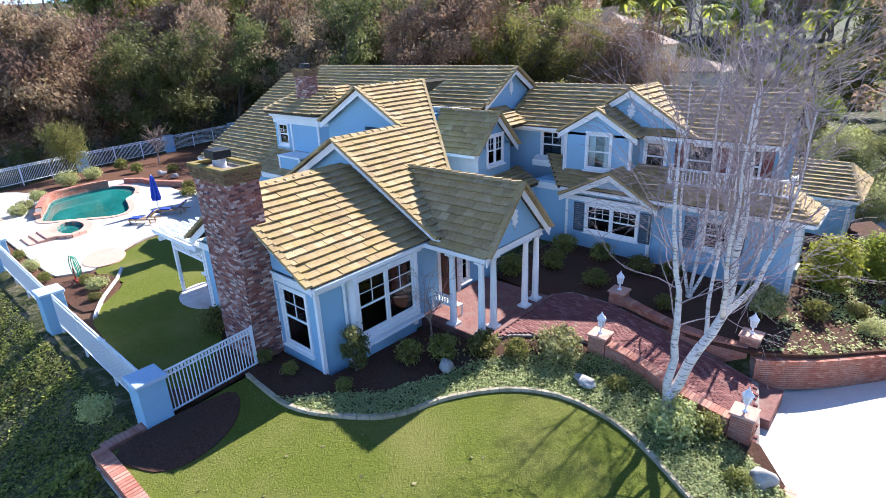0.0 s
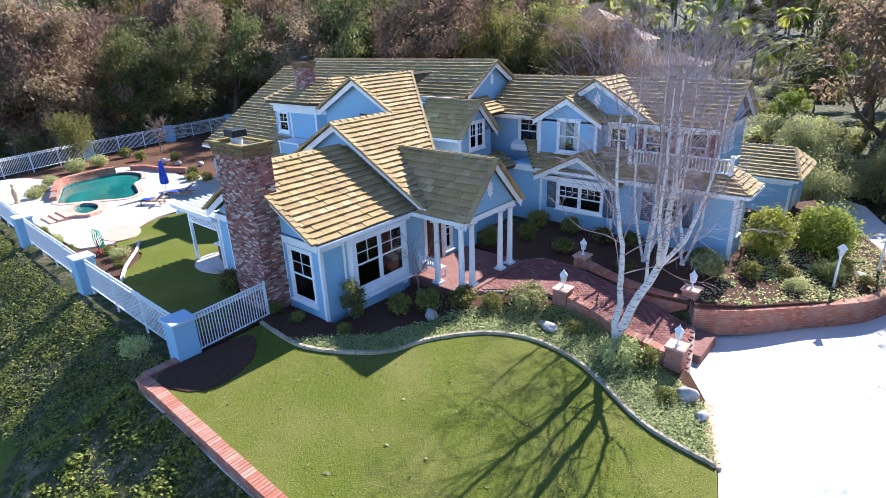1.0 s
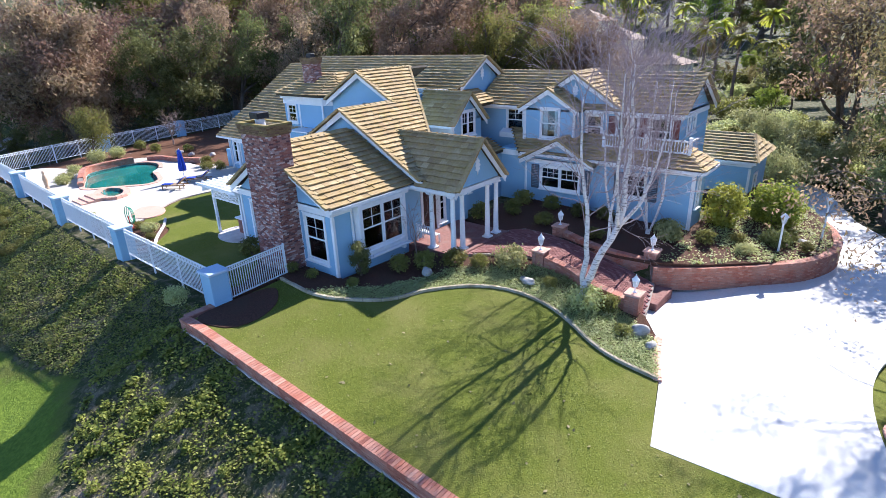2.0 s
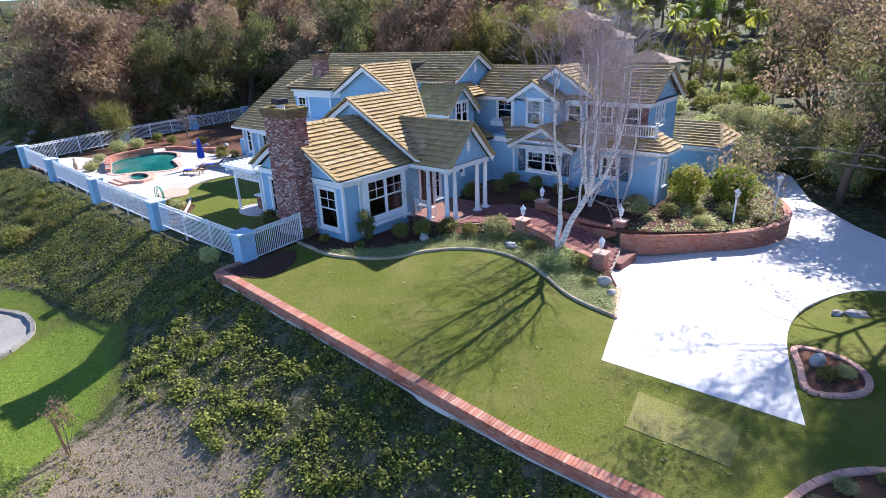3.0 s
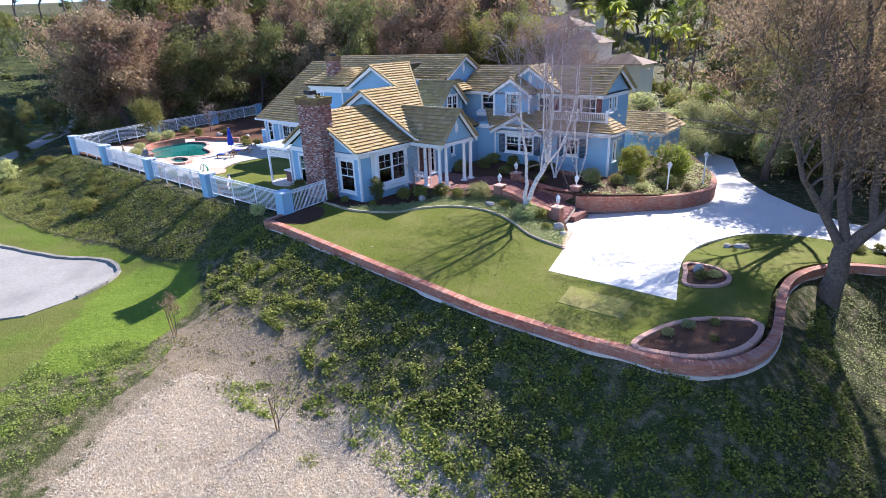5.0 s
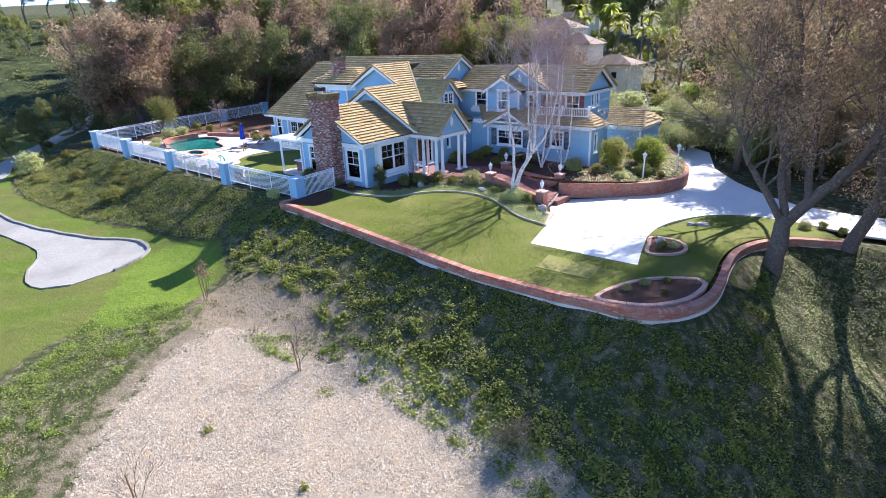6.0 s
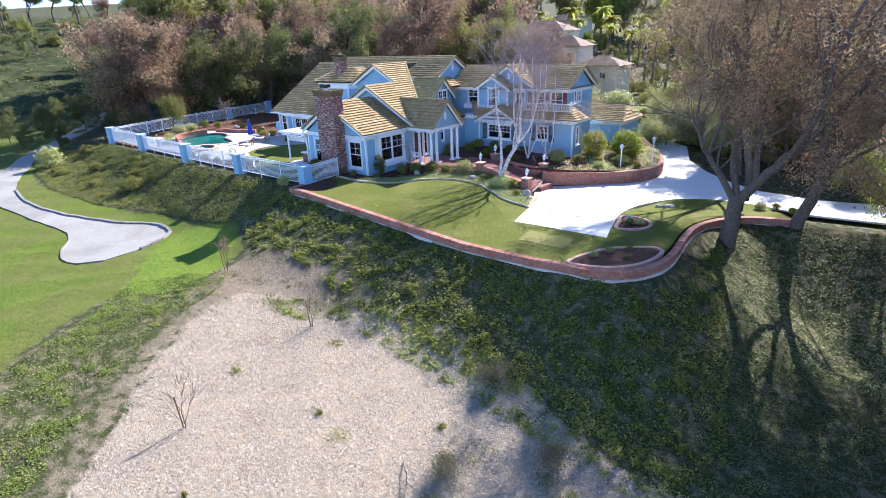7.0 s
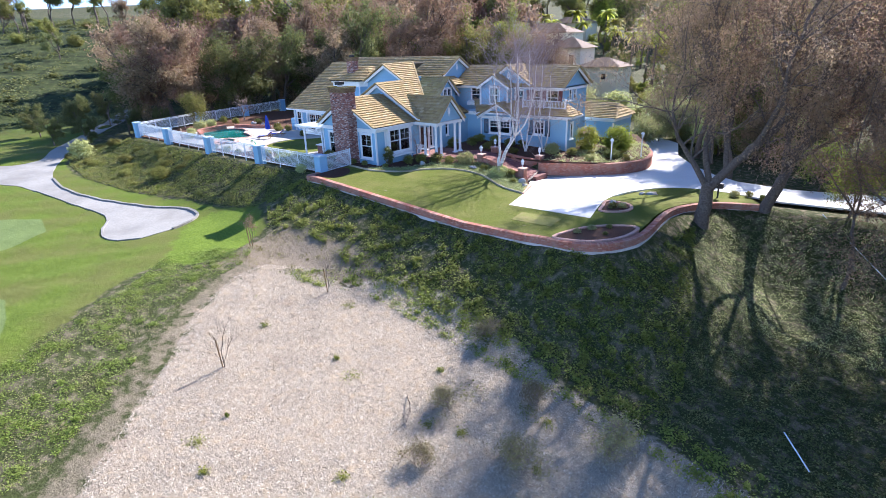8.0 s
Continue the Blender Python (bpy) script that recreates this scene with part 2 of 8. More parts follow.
M["leaf_gum"] = leaf_material("leaves_gum", [(0.08, 0.068, 0.034), (0.22, 0.17, 0.082), (0.15, 0.13, 0.05), (0.37, 0.295, 0.15)], 0.4)
M["leaf_palm"] = leaf_material("palm_fronds", [(0.16, 0.18, 0.03), (0.38, 0.38, 0.06), (0.27, 0.29, 0.045)], 0.55)
M["leaf_lime"] = leaf_material("leaves_lime", [(0.18, 0.22, 0.025), (0.40, 0.42, 0.07), (0.28, 0.31, 0.05)], 0.45)
M["leaf_pale"] = leaf_material("leaves_grey_green", [(0.19, 0.215, 0.07), (0.45, 0.455, 0.20), (0.31, 0.335, 0.125)], 0.42)
M["grass_blade"] = leaf_material("grass_blades", [(0.10, 0.125, 0.018), (0.175, 0.195, 0.03), (0.24, 0.235, 0.06)], 0.3, 0.5)
M["ivy"] = leaf_material("ivy_leaves", [(0.055, 0.09, 0.014), (0.15, 0.21, 0.03), (0.37, 0.42, 0.09), (0.10, 0.12, 0.03)], 0.42, 0.6)
M["bed_leaf"] = leaf_material("bed_cover_leaves", [(0.10, 0.125, 0.04), (0.26, 0.30, 0.11), (0.42, 0.43, 0.20), (0.17, 0.20, 0.065)], 0.36, 1.5)
M["field_leaf"] = leaf_material("field_weed_leaves", [(0.07, 0.10, 0.015), (0.15, 0.20, 0.03), (0.24, 0.29, 0.06), (0.13, 0.125, 0.045)], 0.35, 0.5)
M["straw"] = leaf_material("dry_grass", [(0.16, 0.13, 0.06), (0.30, 0.26, 0.13), (0.13, 0.13, 0.05)], 0.3, 0.4)


# ---- mesh helpers ----
def part(name, bm, mat, parent=None, label=""):
    me = bpy.data.meshes.new(name)
    bm.normal_update()
    bm.to_mesh(me)
    bm.free()
    me.materials.append(M[mat] if isinstance(mat, str) else mat)
    ob = new(name, me)
    ob.parent = parent
    if label:
        ob["label"] = label
    return ob


def raw(name, verts, faces, mat, parent=None, label="", smooth=False):
    me = bpy.data.meshes.new(name)
    me.from_pydata(verts, [], faces)
    if smooth:
        me.shade_smooth()
    me.materials.append(M[mat] if isinstance(mat, str) else mat)
    ob = new(name, me)
    ob.parent = parent
    if label:
        ob["label"] = label
    return ob


def thing(name, label, category, group="", kind="", at=(0, 0, 0)):
    ob = new(name)
    ob.location = at
    return tagged(ob, label, category, group, kind)


def box(bm, x0, x1, y0, y1, z0, z1, bevel=0.0):
    vs = [bm.verts.new((x, y, z)) for z in (z0, z1) for x, y in ((x0, y0), (x1, y0), (x1, y1), (x0, y1))]
    fs = [bm.faces.new([vs[i] for i in f]) for f in ((3, 2, 1, 0), (4, 5, 6, 7), (0, 1, 5, 4), (1, 2, 6, 5), (2, 3, 7, 6), (3, 0, 4, 7))]
    if bevel:
        bmesh.ops.bevel(bm, geom=list({e for f in fs for e in f.edges}), offset=bevel, segments=1, affect="EDGES")
    return bm


def boxes(*rows, bevel=0.0):
    bm = bmesh.new()
    for r in rows:
        box(bm, *r, bevel=bevel)
    return bm


def solid(points, vec):
    """A prism: the polygon of 3D points, pushed along vec."""
    bm = bmesh.new()
    a = [bm.verts.new(p) for p in points]
    b = [bm.verts.new(Vector(p) + Vector(vec)) for p in points]
    n = len(a)
    bm.faces.new(a[::-1])
    bm.faces.new(b)
    for i in range(n):
        bm.faces.new((a[i], a[(i + 1) % n], b[(i + 1) % n], b[i]))
    bmesh.ops.recalc_face_normals(bm, faces=bm.faces)
    return bm


def join(bm, other):
    me = bpy.data.meshes.new("t")
    other.to_mesh(me)
    other.free()
    bm.from_mesh(me)
    bpy.data.meshes.remove(me)
    return bm


def bar(p, q, w, h, up=(0, 0, 1)):
    """A straight square bar from p to q."""
    p, q = Vector(p), Vector(q)
    d = (q - p).normalized()
    s = d.cross(Vector(up))
    if s.length < 1e-4:
        s = Vector((1, 0, 0))
    s.normalize()
    u = s.cross(d)
    c = [p + s * a * w / 2 + u * b * h / 2 for a, b in ((-1, -1), (1, -1), (1, 1), (-1, 1))]
    return solid(c, q - p)


def tube(path, radii, sides=8):
    """Vertices and faces of a tapered tube along points."""
    vs, fs = [], []
    k = len(path)
    for i, (p, r) in enumerate(zip(path, radii)):
        d = (Vector(path[min(i + 1, k - 1)]) - Vector(path[max(i - 1, 0)])).normalized()
        s = d.orthogonal().normalized() if i == 0 else (s - d * s.dot(d)).normalized()
        u = d.cross(s)
        for j in range(sides):
            a = math.tau * j / sides
            vs.append(Vector(p) + (s * math.cos(a) + u * math.sin(a)) * r)
    for i in range(k - 1):
        for j in range(sides):
            a, b = i * sides + j, i * sides + (j + 1) % sides
            fs.append((a, b, b + sides, a + sides))
    fs.append(tuple(range(sides))[::-1])
    fs.append(tuple((k - 1) * sides + j for j in range(sides)))
    return vs, fs


def lathe(profile, sides=16):
    """A turned shape: rows of (radius, height)."""
    bm = bmesh.new()
    rings = [[bm.verts.new((r * math.cos(math.tau * j / sides), r * math.sin(math.tau * j / sides), z)) for j in range(sides)] for r, z in profile]
    for a, b in zip(rings, rings[1:]):
        for j in range(sides):
            bm.faces.new((a[j], a[(j + 1) % sides], b[(j + 1) % sides], b[j]))
    bm.faces.new(rings[0][::-1])
    bm.faces.new(rings[-1])
    return bm


def moved(bm, m):
    bm.transform(m)
    return bm


def spline(points, step=0.35, closed=False):
    """A smooth line through points (Catmull-Rom), in equal small steps."""
    p = [Vector((*q, 0)) if len(q) == 2 else Vector(q) for q in points]
    n = len(p)
    out = []
    for i in range(n if closed else n - 1):
        a, b, c, d = (p[(i + k) % n] if closed else p[min(max(i + k, 0), n - 1)] for k in (-1, 0, 1, 2))
        m = max(1, int((c - b).length / step))
        for j in range(m):
            t = j / m
            out.append(0.5 * (2 * b + (c - a) * t + (2 * a - 5 * b + 4 * c - d) * t * t + (3 * b - a - 3 * c + d) * t**3))
    if not closed:
        out.append(p[-1])
    return out


def inside(x, y, poly):
    """Which of the points (arrays) lie in the polygon."""
    x, y = np.asarray(x, float), np.asarray(y, float)
    r = np.zeros(x.shape, bool)
    n = len(poly)
    for i in range(n):
        (ax, ay), (bx, by) = poly[i][:2], poly[(i + 1) % n][:2]
        if ay != by:
            r ^= ((ay > y) != (by > y)) & (x < (bx - ax) * (y - ay) / (by - ay) + ax)
    return r


def away(x, y, line, closed=False):
    """Distance of points (arrays) from a line of points."""
    x, y = np.asarray(x, float), np.asarray(y, float)
    best = np.full(x.shape, 1e9)
    n = len(line)
    for i in range(n if closed else n - 1):
        ax, ay = line[i][:2]
        bx, by = line[(i + 1) % n][:2]
        l2 = max(1e-9, (bx - ax) ** 2 + (by - ay) ** 2)
        t = np.clip(((x - ax) * (bx - ax) + (y - ay) * (by - ay)) / l2, 0, 1)
        best = np.minimum(best, np.hypot(x - ax - t * (bx - ax), y - ay - t * (by - ay)))
    return best


def smooth(a, b, x):
    t = np.clip((np.asarray(x, float) - a) / (b - a), 0, 1)
    return t * t * (3 - 2 * t)

# ---- ground forms ----
from mathutils.geometry import delaunay_2d_cdt

EDGE = [(-55, 26), (-52.3, 18.6), (-50.3, 10.3), (-47, 0.9), (-28.5, 0.05), (-19.5, -0.15), (-11, -0.25), (-10.75, -1.68), (5.9, -1.55), (9.6, -1.3), (11.3, -1.15), (12.5, -0.5), (13.3, 0.8), (13.6, 2.4), (13.45, 4.4), (13.2, 6.5), (13.2, 8.8), (13.8, 11.1), (15.1, 12.9), (17.3, 13.9), (22, 14.6), (30, 15.6), (80, 18)]
PAD = EDGE + [(80, 400), (-55, 400)]


def drive_z(y):
    return np.interp(y, [3, 8, 13, 18, 30, 40], [-0.48, -0.68, -1.05, -1.35, -1.6, -1.8])


def pad_z(x, y):
    x, y = np.asarray(x, float), np.asarray(y, float)
    lawn = 0.6 + (drive_z(y) - 0.6) * np.clip((x + 9.5) / 13.5, 0, 1)
    court = np.interp(x, [-8, 1, 5.5, 9], [0.6, 0.28, -0.5, -1.4])
    k = smooth(9, 12.5, y) * smooth(11, 6, x)
    return lawn * (1 - k) + court * k


def field_z(x, y):
    x, y = np.asarray(x, float), np.asarray(y, float)
    return np.interp(x, [-60, -40, -20, -7, 0, 10, 30, 80], [-1.2, -1.6, -2.55, -2.2, -3.1, -4.3, -6.2, -8]) + 0.012 * (y + 10)


def hills(x, y):
    u = -0.65 * x + 0.76 * y
    back = 9 * smooth(75, 210, u) + 15 * smooth(180, 420, u)
    left = 14 * smooth(62, 170, -x) * smooth(-110, 0, y) + 3 * smooth(150, 400, -x)
    dip = -1.5 * smooth(28, 45, y) * smooth(60, 20, np.abs(x + 5))
    return back + left + dip


def bank(d):
    """How far down the bank: steep under the wall, flattening out below."""
    t = np.clip(np.asarray(d, float) / 7.5, 0, 1)
    return 0.85 * (1 - (1 - t) ** 1.65) + 0.15 * smooth(0, 1, t)


def ground_z(x, y):
    x, y = np.asarray(x, float), np.asarray(y, float)
    d = away(x, y, EDGE)
    pad = inside(x, y, PAD)
    lip = pad_z(x, np.maximum(y, -1.7)) - np.where((x > -10.9) & (x < 17.3), 0.3, 0.12)
    out = lip + (field_z(x, y) - lip) * bank(d)
    top = np.minimum(pad_z(x, y), np.where(x > 0.8, np.maximum(drive_z(y), -1.7), 9)) - 0.3
    top = np.where((x > -3.4) & (x < 2.6) & (y > 9.7) & (y < 13.5), np.minimum(top, -0.95), top)
    top = np.where(y > 28, top * smooth(60, 28, y) + 0.3 * smooth(28, 60, y), top)
    bumps = 0.05 * np.sin(x * 1.7 + 0.6 * np.sin(y * 1.1)) * np.sin(y * 1.3 + np.sin(x * 0.7))
    return np.where(pad, top, out + bumps) + hills(x, y)


def gz(x, y):
    return float(ground_z(np.array([x]), np.array([y]))[0])


xs = np.concatenate([-np.geomspace(900, 62, 50), np.arange(-60, 32, 0.5), np.geomspace(32, 700, 40)])
ys = np.concatenate([-np.geomspace(300, 37, 26), np.arange(-36, 44, 0.5), np.geomspace(44, 900, 60)])
gx, gy = np.meshgrid(xs, ys, indexing="ij")
gh = ground_z(gx.ravel(), gy.ravel()).reshape(gx.shape)
nx, ny = gx.shape
idx = np.arange(nx * ny).reshape(nx, ny)
quads = np.stack([idx[:-1, :-1], idx[1:, :-1], idx[1:, 1:], idx[:-1, 1:]], -1).reshape(-1, 4)
ground = raw("ground", np.stack([gx, gy, gh], -1).reshape(-1, 3).tolist(), quads.tolist(), "soil", smooth=True)
tagged(ground, "weedy hillside with mown turf, wood chips and bare earth", "ground", kind="structure")

# which growth covers the ground: red chips, green turf, blue dry earth
CHIPS = [(-4.8, -10.0), (-2.5, -8.6), (0.6, -8.2), (3, -6.2), (6.5, -6.0), (10, -6.6), (14, -7.7), (20, -8.4), (28, -9), (40, -14), (40, -60), (10, -60), (6.5, -25.5), (3.3, -21.8), (0.2, -18.3), (-2.6, -15.6), (-4.5, -12.4)]
TURF = [(-8.2, -10.2), (-9.0, -6.8), (-13.5, -4.6), (-18, -5.6), (-22, -5.9), (-30, -7.6), (-40, -8.6), (-48, -7), (-58, -1), (-75, 9), (-140, 30), (-200, -60), (-60, -120), (-4, -60), (-3.9, -23.5), (-8.4, -17.2), (-10.5, -13.2)]
DRY = [(-8.5, -9.0), (-7.5, -6.2), (-3, -5.4), (1, -5.8), (2, -8.2), (-2, -9.2), (-5, -11), (-7, -11.5)]
gxr, gyr = gx.ravel(), gy.ravel()


def zone(poly, soft=0.9):
    return 0.5 + np.where(inside(gxr, gyr, poly), 1, -1) * np.minimum(away(gxr, gyr, poly, True), soft) / (2 * soft)


far_hill = smooth(60, 90, -gxr) * smooth(-40, 5, gyr) * smooth(70, 40, gyr)
z_turf = np.maximum(zone(TURF, 0.7), 0.9 * smooth(50, 60, gyr) * smooth(-46, -58, gxr) * smooth(112, 96, gyr) * smooth(150, 120, -gxr))
cols = np.stack([zone(CHIPS, 1.5), z_turf, zone(DRY, 1.6), far_hill], -1).astype(np.float32)
attr = ground.data.color_attributes.new("growth", "FLOAT_COLOR", "POINT")
attr.data.foreach_set("color", cols.ravel())
# lush uncut grass, the fine-cut tee, and the bare strip along the chips
LUSH = [(-9.7, -13.9), (-13.6, -11.2), (-16.2, -9.2), (-17.6, -6.2), (-14.9, -5.2), (-10.8, -6.2), (-8.6, -8.4), (-7.4, -10.6), (-7.6, -12.6)]
TEE = [(-27.5, -15.2), (-24.0, -15.9), (-22.0, -19.5), (-26, -22.5), (-33, -20)]
TEE_2 = [(-12.5, -21.2), (-8.8, -22.0), (-5.4, -23.2), (-5.6, -28), (-14, -30)]
STRIP = [(-6.6, -9.6), (-4.8, -10.4), (-4.2, -12.6), (-3.0, -15.2), (-0.8, -17.7), (1.7, -20.2), (4.6, -23.4), (6, -26), (5.0, -26), (3.4, -23.4), (0.8, -20.2), (-1.9, -17.5), (-3.8, -15.3), (-5.1, -12.6)]
cols2 = np.stack([zone(LUSH, 1.2), np.maximum(zone(TEE, 0.4), zone(TEE_2, 0.4)), zone(STRIP, 0.8), np.ones_like(gxr)], -1).astype(np.float32)
attr2 = ground.data.color_attributes.new("mowing", "FLOAT_COLOR", "POINT")
attr2.data.foreach_set("color", cols2.ravel())
m, nt, b = material("hillside_growth", 0.95, 0.0, 0.1)
p = position(nt)
at = nt.nodes.new("ShaderNodeAttribute")
at.attribute_name = "growth"
sep = nt.nodes.new("ShaderNodeSeparateColor")
nt.links.new(at.outputs["Color"], sep.inputs[0])
n_edge, n_fine, n_mid, n_big = tex_noise(nt, 1.4, 6, 0.7, p), tex_noise(nt, 16, 6, 0.7, p), tex_noise(nt, 2.2, 5, 0.65, p), tex_noise(nt, 0.28, 4, 0.6, p)
weeds = ramp(nt, n_fine, ((0.3, (0.022, 0.028, 0.010)), (0.55, (0.055, 0.065, 0.022)), (0.75, (0.105, 0.11, 0.045))))
earth = ramp(nt, n_fine, ((0.3, (0.13, 0.10, 0.07)), (0.7, (0.30, 0.245, 0.175))))
weeds = mix(nt, maths(nt, "MULTIPLY", ramp_fac(nt, n_mid, 0.48, 0.66), 0.75), weeds, earth)
chips = ramp(nt, tex_noise(nt, 48, 6, 0.8, p), ((0.36, (0.07, 0.052, 0.038)), (0.47, (0.27, 0.22, 0.16)), (0.62, (0.52, 0.45, 0.35))))
chips = mix(nt, ramp_fac(nt, n_mid, 0.5, 0.75), chips, (0.40, 0.30, 0.19))
chips = mix(nt, maths(nt, "MULTIPLY", ramp_fac(nt, tex_noise(nt, 0.9, 6, 0.7, p), 0.55, 0.68), 0.5), chips, (0.20, 0.15, 0.11))
turf = ramp(nt, tex_noise(nt, 10, 6, 0.7, p), ((0.3, (0.065, 0.10, 0.013)), (0.7, (0.125, 0.165, 0.025))))
turf = mix(nt, ramp_fac(nt, n_big, 0.42, 0.62), turf, (0.11, 0.12, 0.03))
at2 = nt.nodes.new("ShaderNodeAttribute")
at2.attribute_name = "mowing"
sep2 = nt.nodes.new("ShaderNodeSeparateColor")
nt.links.new(at2.outputs["Color"], sep2.inputs[0])
lush = ramp(nt, tex_noise(nt, 7, 6, 0.75, p), ((0.32, (0.07, 0.115, 0.014)), (0.68, (0.165, 0.225, 0.03))))
tee = ramp(nt, tex_noise(nt, 14, 4, 0.6, p), ((0.3, (0.11, 0.15, 0.05)), (0.7, (0.145, 0.19, 0.065))))
hillg = ramp(nt, tex_noise(nt, 0.35, 7, 0.7, p), ((0.36, (0.016, 0.022, 0.010)), (0.55, (0.045, 0.058, 0.02)), (0.7, (0.10, 0.105, 0.045))))


def edged(mask):
    return ramp_fac(nt, maths(nt, "ADD", mask, maths(nt, "MULTIPLY", maths(nt, "SUBTRACT", n_edge, 0.5), 1.1)), 0.42, 0.58)


col = mix(nt, edged(sep.outputs[2]), weeds, earth)
col = mix(nt, edged(sep.outputs[0]), col, chips)
col = mix(nt, edged(sep.outputs[1]), col, turf)
col = mix(nt, edged(sep2.outputs[0]), col, lush)
col = mix(nt, ramp_fac(nt, sep2.outputs[1], 0.45, 0.55), col, tee)
col = mix(nt, maths(nt, "MULTIPLY", edged(sep2.outputs[2]), 0.65), col, earth)
col = mix(nt, at.outputs["Alpha"], col, hillg)
nt.links.new(col, b.inputs["Base Color"])
bump(nt, b, maths(nt, "ADD", n_fine, maths(nt, "MULTIPLY", n_mid, 1.5)), 0.8, 0.07)
ground.data.materials[0] = m


def sheet(name, outline, zf, mat, label, category="ground", step=0.6, holes=(), lift=0.0, kind="structure", skirt=0.0):
    """A thin ground cover inside an outline, following a height function."""
    poly = [tuple(p[:2]) for p in outline]
    ax, ay = np.array(poly).T
    px, py = np.meshgrid(np.arange(ax.min() + step / 2, ax.max(), step), np.arange(ay.min() + step / 2, ay.max(), step))
    px, py = px.ravel(), py.ravel()
    keep = inside(px, py, poly) & (away(px, py, poly, True) > step * 0.4)
    for h in holes:
        keep &= ~inside(px, py, h) & (away(px, py, h, True) > step * 0.4)
    loops = [poly] + [[tuple(q[:2]) for q in h] for h in holes]
    pts, edges = [], []
    for l in loops:
        s = len(pts)
        pts += l
        edges += [(s + i, s + (i + 1) % len(l)) for i in range(len(l))]
    pts += list(zip(px[keep].tolist(), py[keep].tolist()))
    vo, _, fo, _, _, _ = delaunay_2d_cdt([Vector(q) for q in pts], edges, [], 0, 1e-4)
    vx, vy = np.array([v[:] for v in vo]).T
    cx = np.array([np.mean([vx[i] for i in f]) for f in fo])
    cy = np.array([np.mean([vy[i] for i in f]) for f in fo])
    ok = inside(cx, cy, poly)
    for h in holes:
        ok &= ~inside(cx, cy, [tuple(q[:2]) for q in h])
    vz = np.asarray(zf(vx, vy)) + lift
    faces = [tuple(f) for f, k in zip(fo, ok) if k]
    verts = np.stack([vx, vy, vz], -1).tolist()
    ob = raw(name, verts, faces, mat, smooth=True)
    bm = bmesh.new()
    bm.from_mesh(ob.data)
    bmesh.ops.recalc_face_normals(bm, faces=bm.faces)
    if sum(f.normal.z for f in bm.faces) < 0:
        bmesh.ops.reverse_faces(bm, faces=bm.faces)
    rim = [e for e in bm.edges if e.is_boundary]
    for e in rim:
        e.smooth = False
    ext = bmesh.ops.extrude_edge_only(bm, edges=rim)
    for v in ext["geom"]:
        if isinstance(v, bmesh.types.BMVert):
            v.co.z -= 0.12 + skirt
    bmesh.ops.delete(bm, geom=[v for v in bm.verts if not v.link_faces], context="VERTS")
    bm.to_mesh(ob.data)
    bm.free()
    return tagged(ob, label, category, kind=kind)


WALL_IN = [(-10.4, -1.5), (5.9, -1.37), (9.6, -1.12), (11.2, -0.8), (12.2, -0.25), (12.95, 0.95), (13.22, 2.4), (13.1, 4.4), (12.85, 6.5), (12.85, 8.8), (13.4, 11.3), (14.8, 13.2), (17.1, 14.3)]
LAWN_EDGE = [(-10.7, 2.4), (-8.6, 2.35), (-7.1, 3.1), (-6.1, 4.1), (-5.55, 5.6), (-4.5, 7.15), (-3.2, 7.95), (-1.75, 8.0), (-0.5, 7.55), (0.95, 6.7), (2.0, 6.35), (3.4, 6.25)]
DRIVE_ISLAND = [(9.95, 3.42), (9.3, 5.8), (8.75, 8.2), (8.6, 10.5), (8.95, 12.8), (10.0, 15.2), (11.5, 16.5), (13, 16.9), (14.6, 16.9)]
PLANTER = [(0.55, 13.3), (2.0, 14.6), (3.8, 17.0), (5.5, 19.1), (6.35, 21.7), (5.9, 24.6), (4.6, 27.5)]
curve_lawn = [tuple(q[:2]) for q in spline(LAWN_EDGE)]
curve_island = [tuple(q[:2]) for q in spline(DRIVE_ISLAND)]
curve_planter = [tuple(q[:2]) for q in spline(PLANTER)]
curve_wall = [tuple(q[:2]) for q in spline(EDGE[7:20], 0.4)]
curve_in = [tuple(q[:2]) for q in spline(WALL_IN, 0.4)]
lawn = sheet("lawn", curve_in + [(16.6, 15.2), (15.6, 16.4)] + curve_island[::-1] + [(4.3, 3.15)] + curve_lawn[::-1], pad_z, "lawn", "mown green front lawn with a few fallen leaves", "lawn")
drive = sheet("driveway", [(3.45, 6.2), (4.3, 3.15)] + curve_island + [(18, 16.0), (24, 16.9), (40, 19), (80, 24), (80, 30), (40, 25), (24, 22.0), (18, 20.6), (14.2, 21.2), (11.9, 23.0), (9.3, 26.1), (6.6, 30.5), (4.2, 38), (-2, 44), (-8, 44), (1.2, 36), (2.6, 31)] + curve_planter[::-1] + [(1.0, 11.2), (1.6, 10.2), (2.5, 8.8)], lambda x, y: drive_z(y), "concrete", "pale sunlit concrete driveway", "driveway", 0.9, lift=0.012)
def walk_z(x, y):
    return np.interp(x, [-6.2, -3, 1.0, 1.8], [0.62, 0.38, -0.45, -0.66])


def bed_z(x, y):
    """The front bed: it rises to the brick walkway and the porch."""
    p = pad_z(x, y)
    rim = np.maximum(walk_z(np.asarray(x, float), y) - 0.05, p)
    return p + (rim - p) * smooth(1.3, 0.1, away(x, y, [(-6.3, 7.6), (-5.8, 9.2), (-4.5, 10.3), (-3.2, 10.7), (-1.6, 10.5), (-0.2, 10.1), (1.6, 9.9)]))


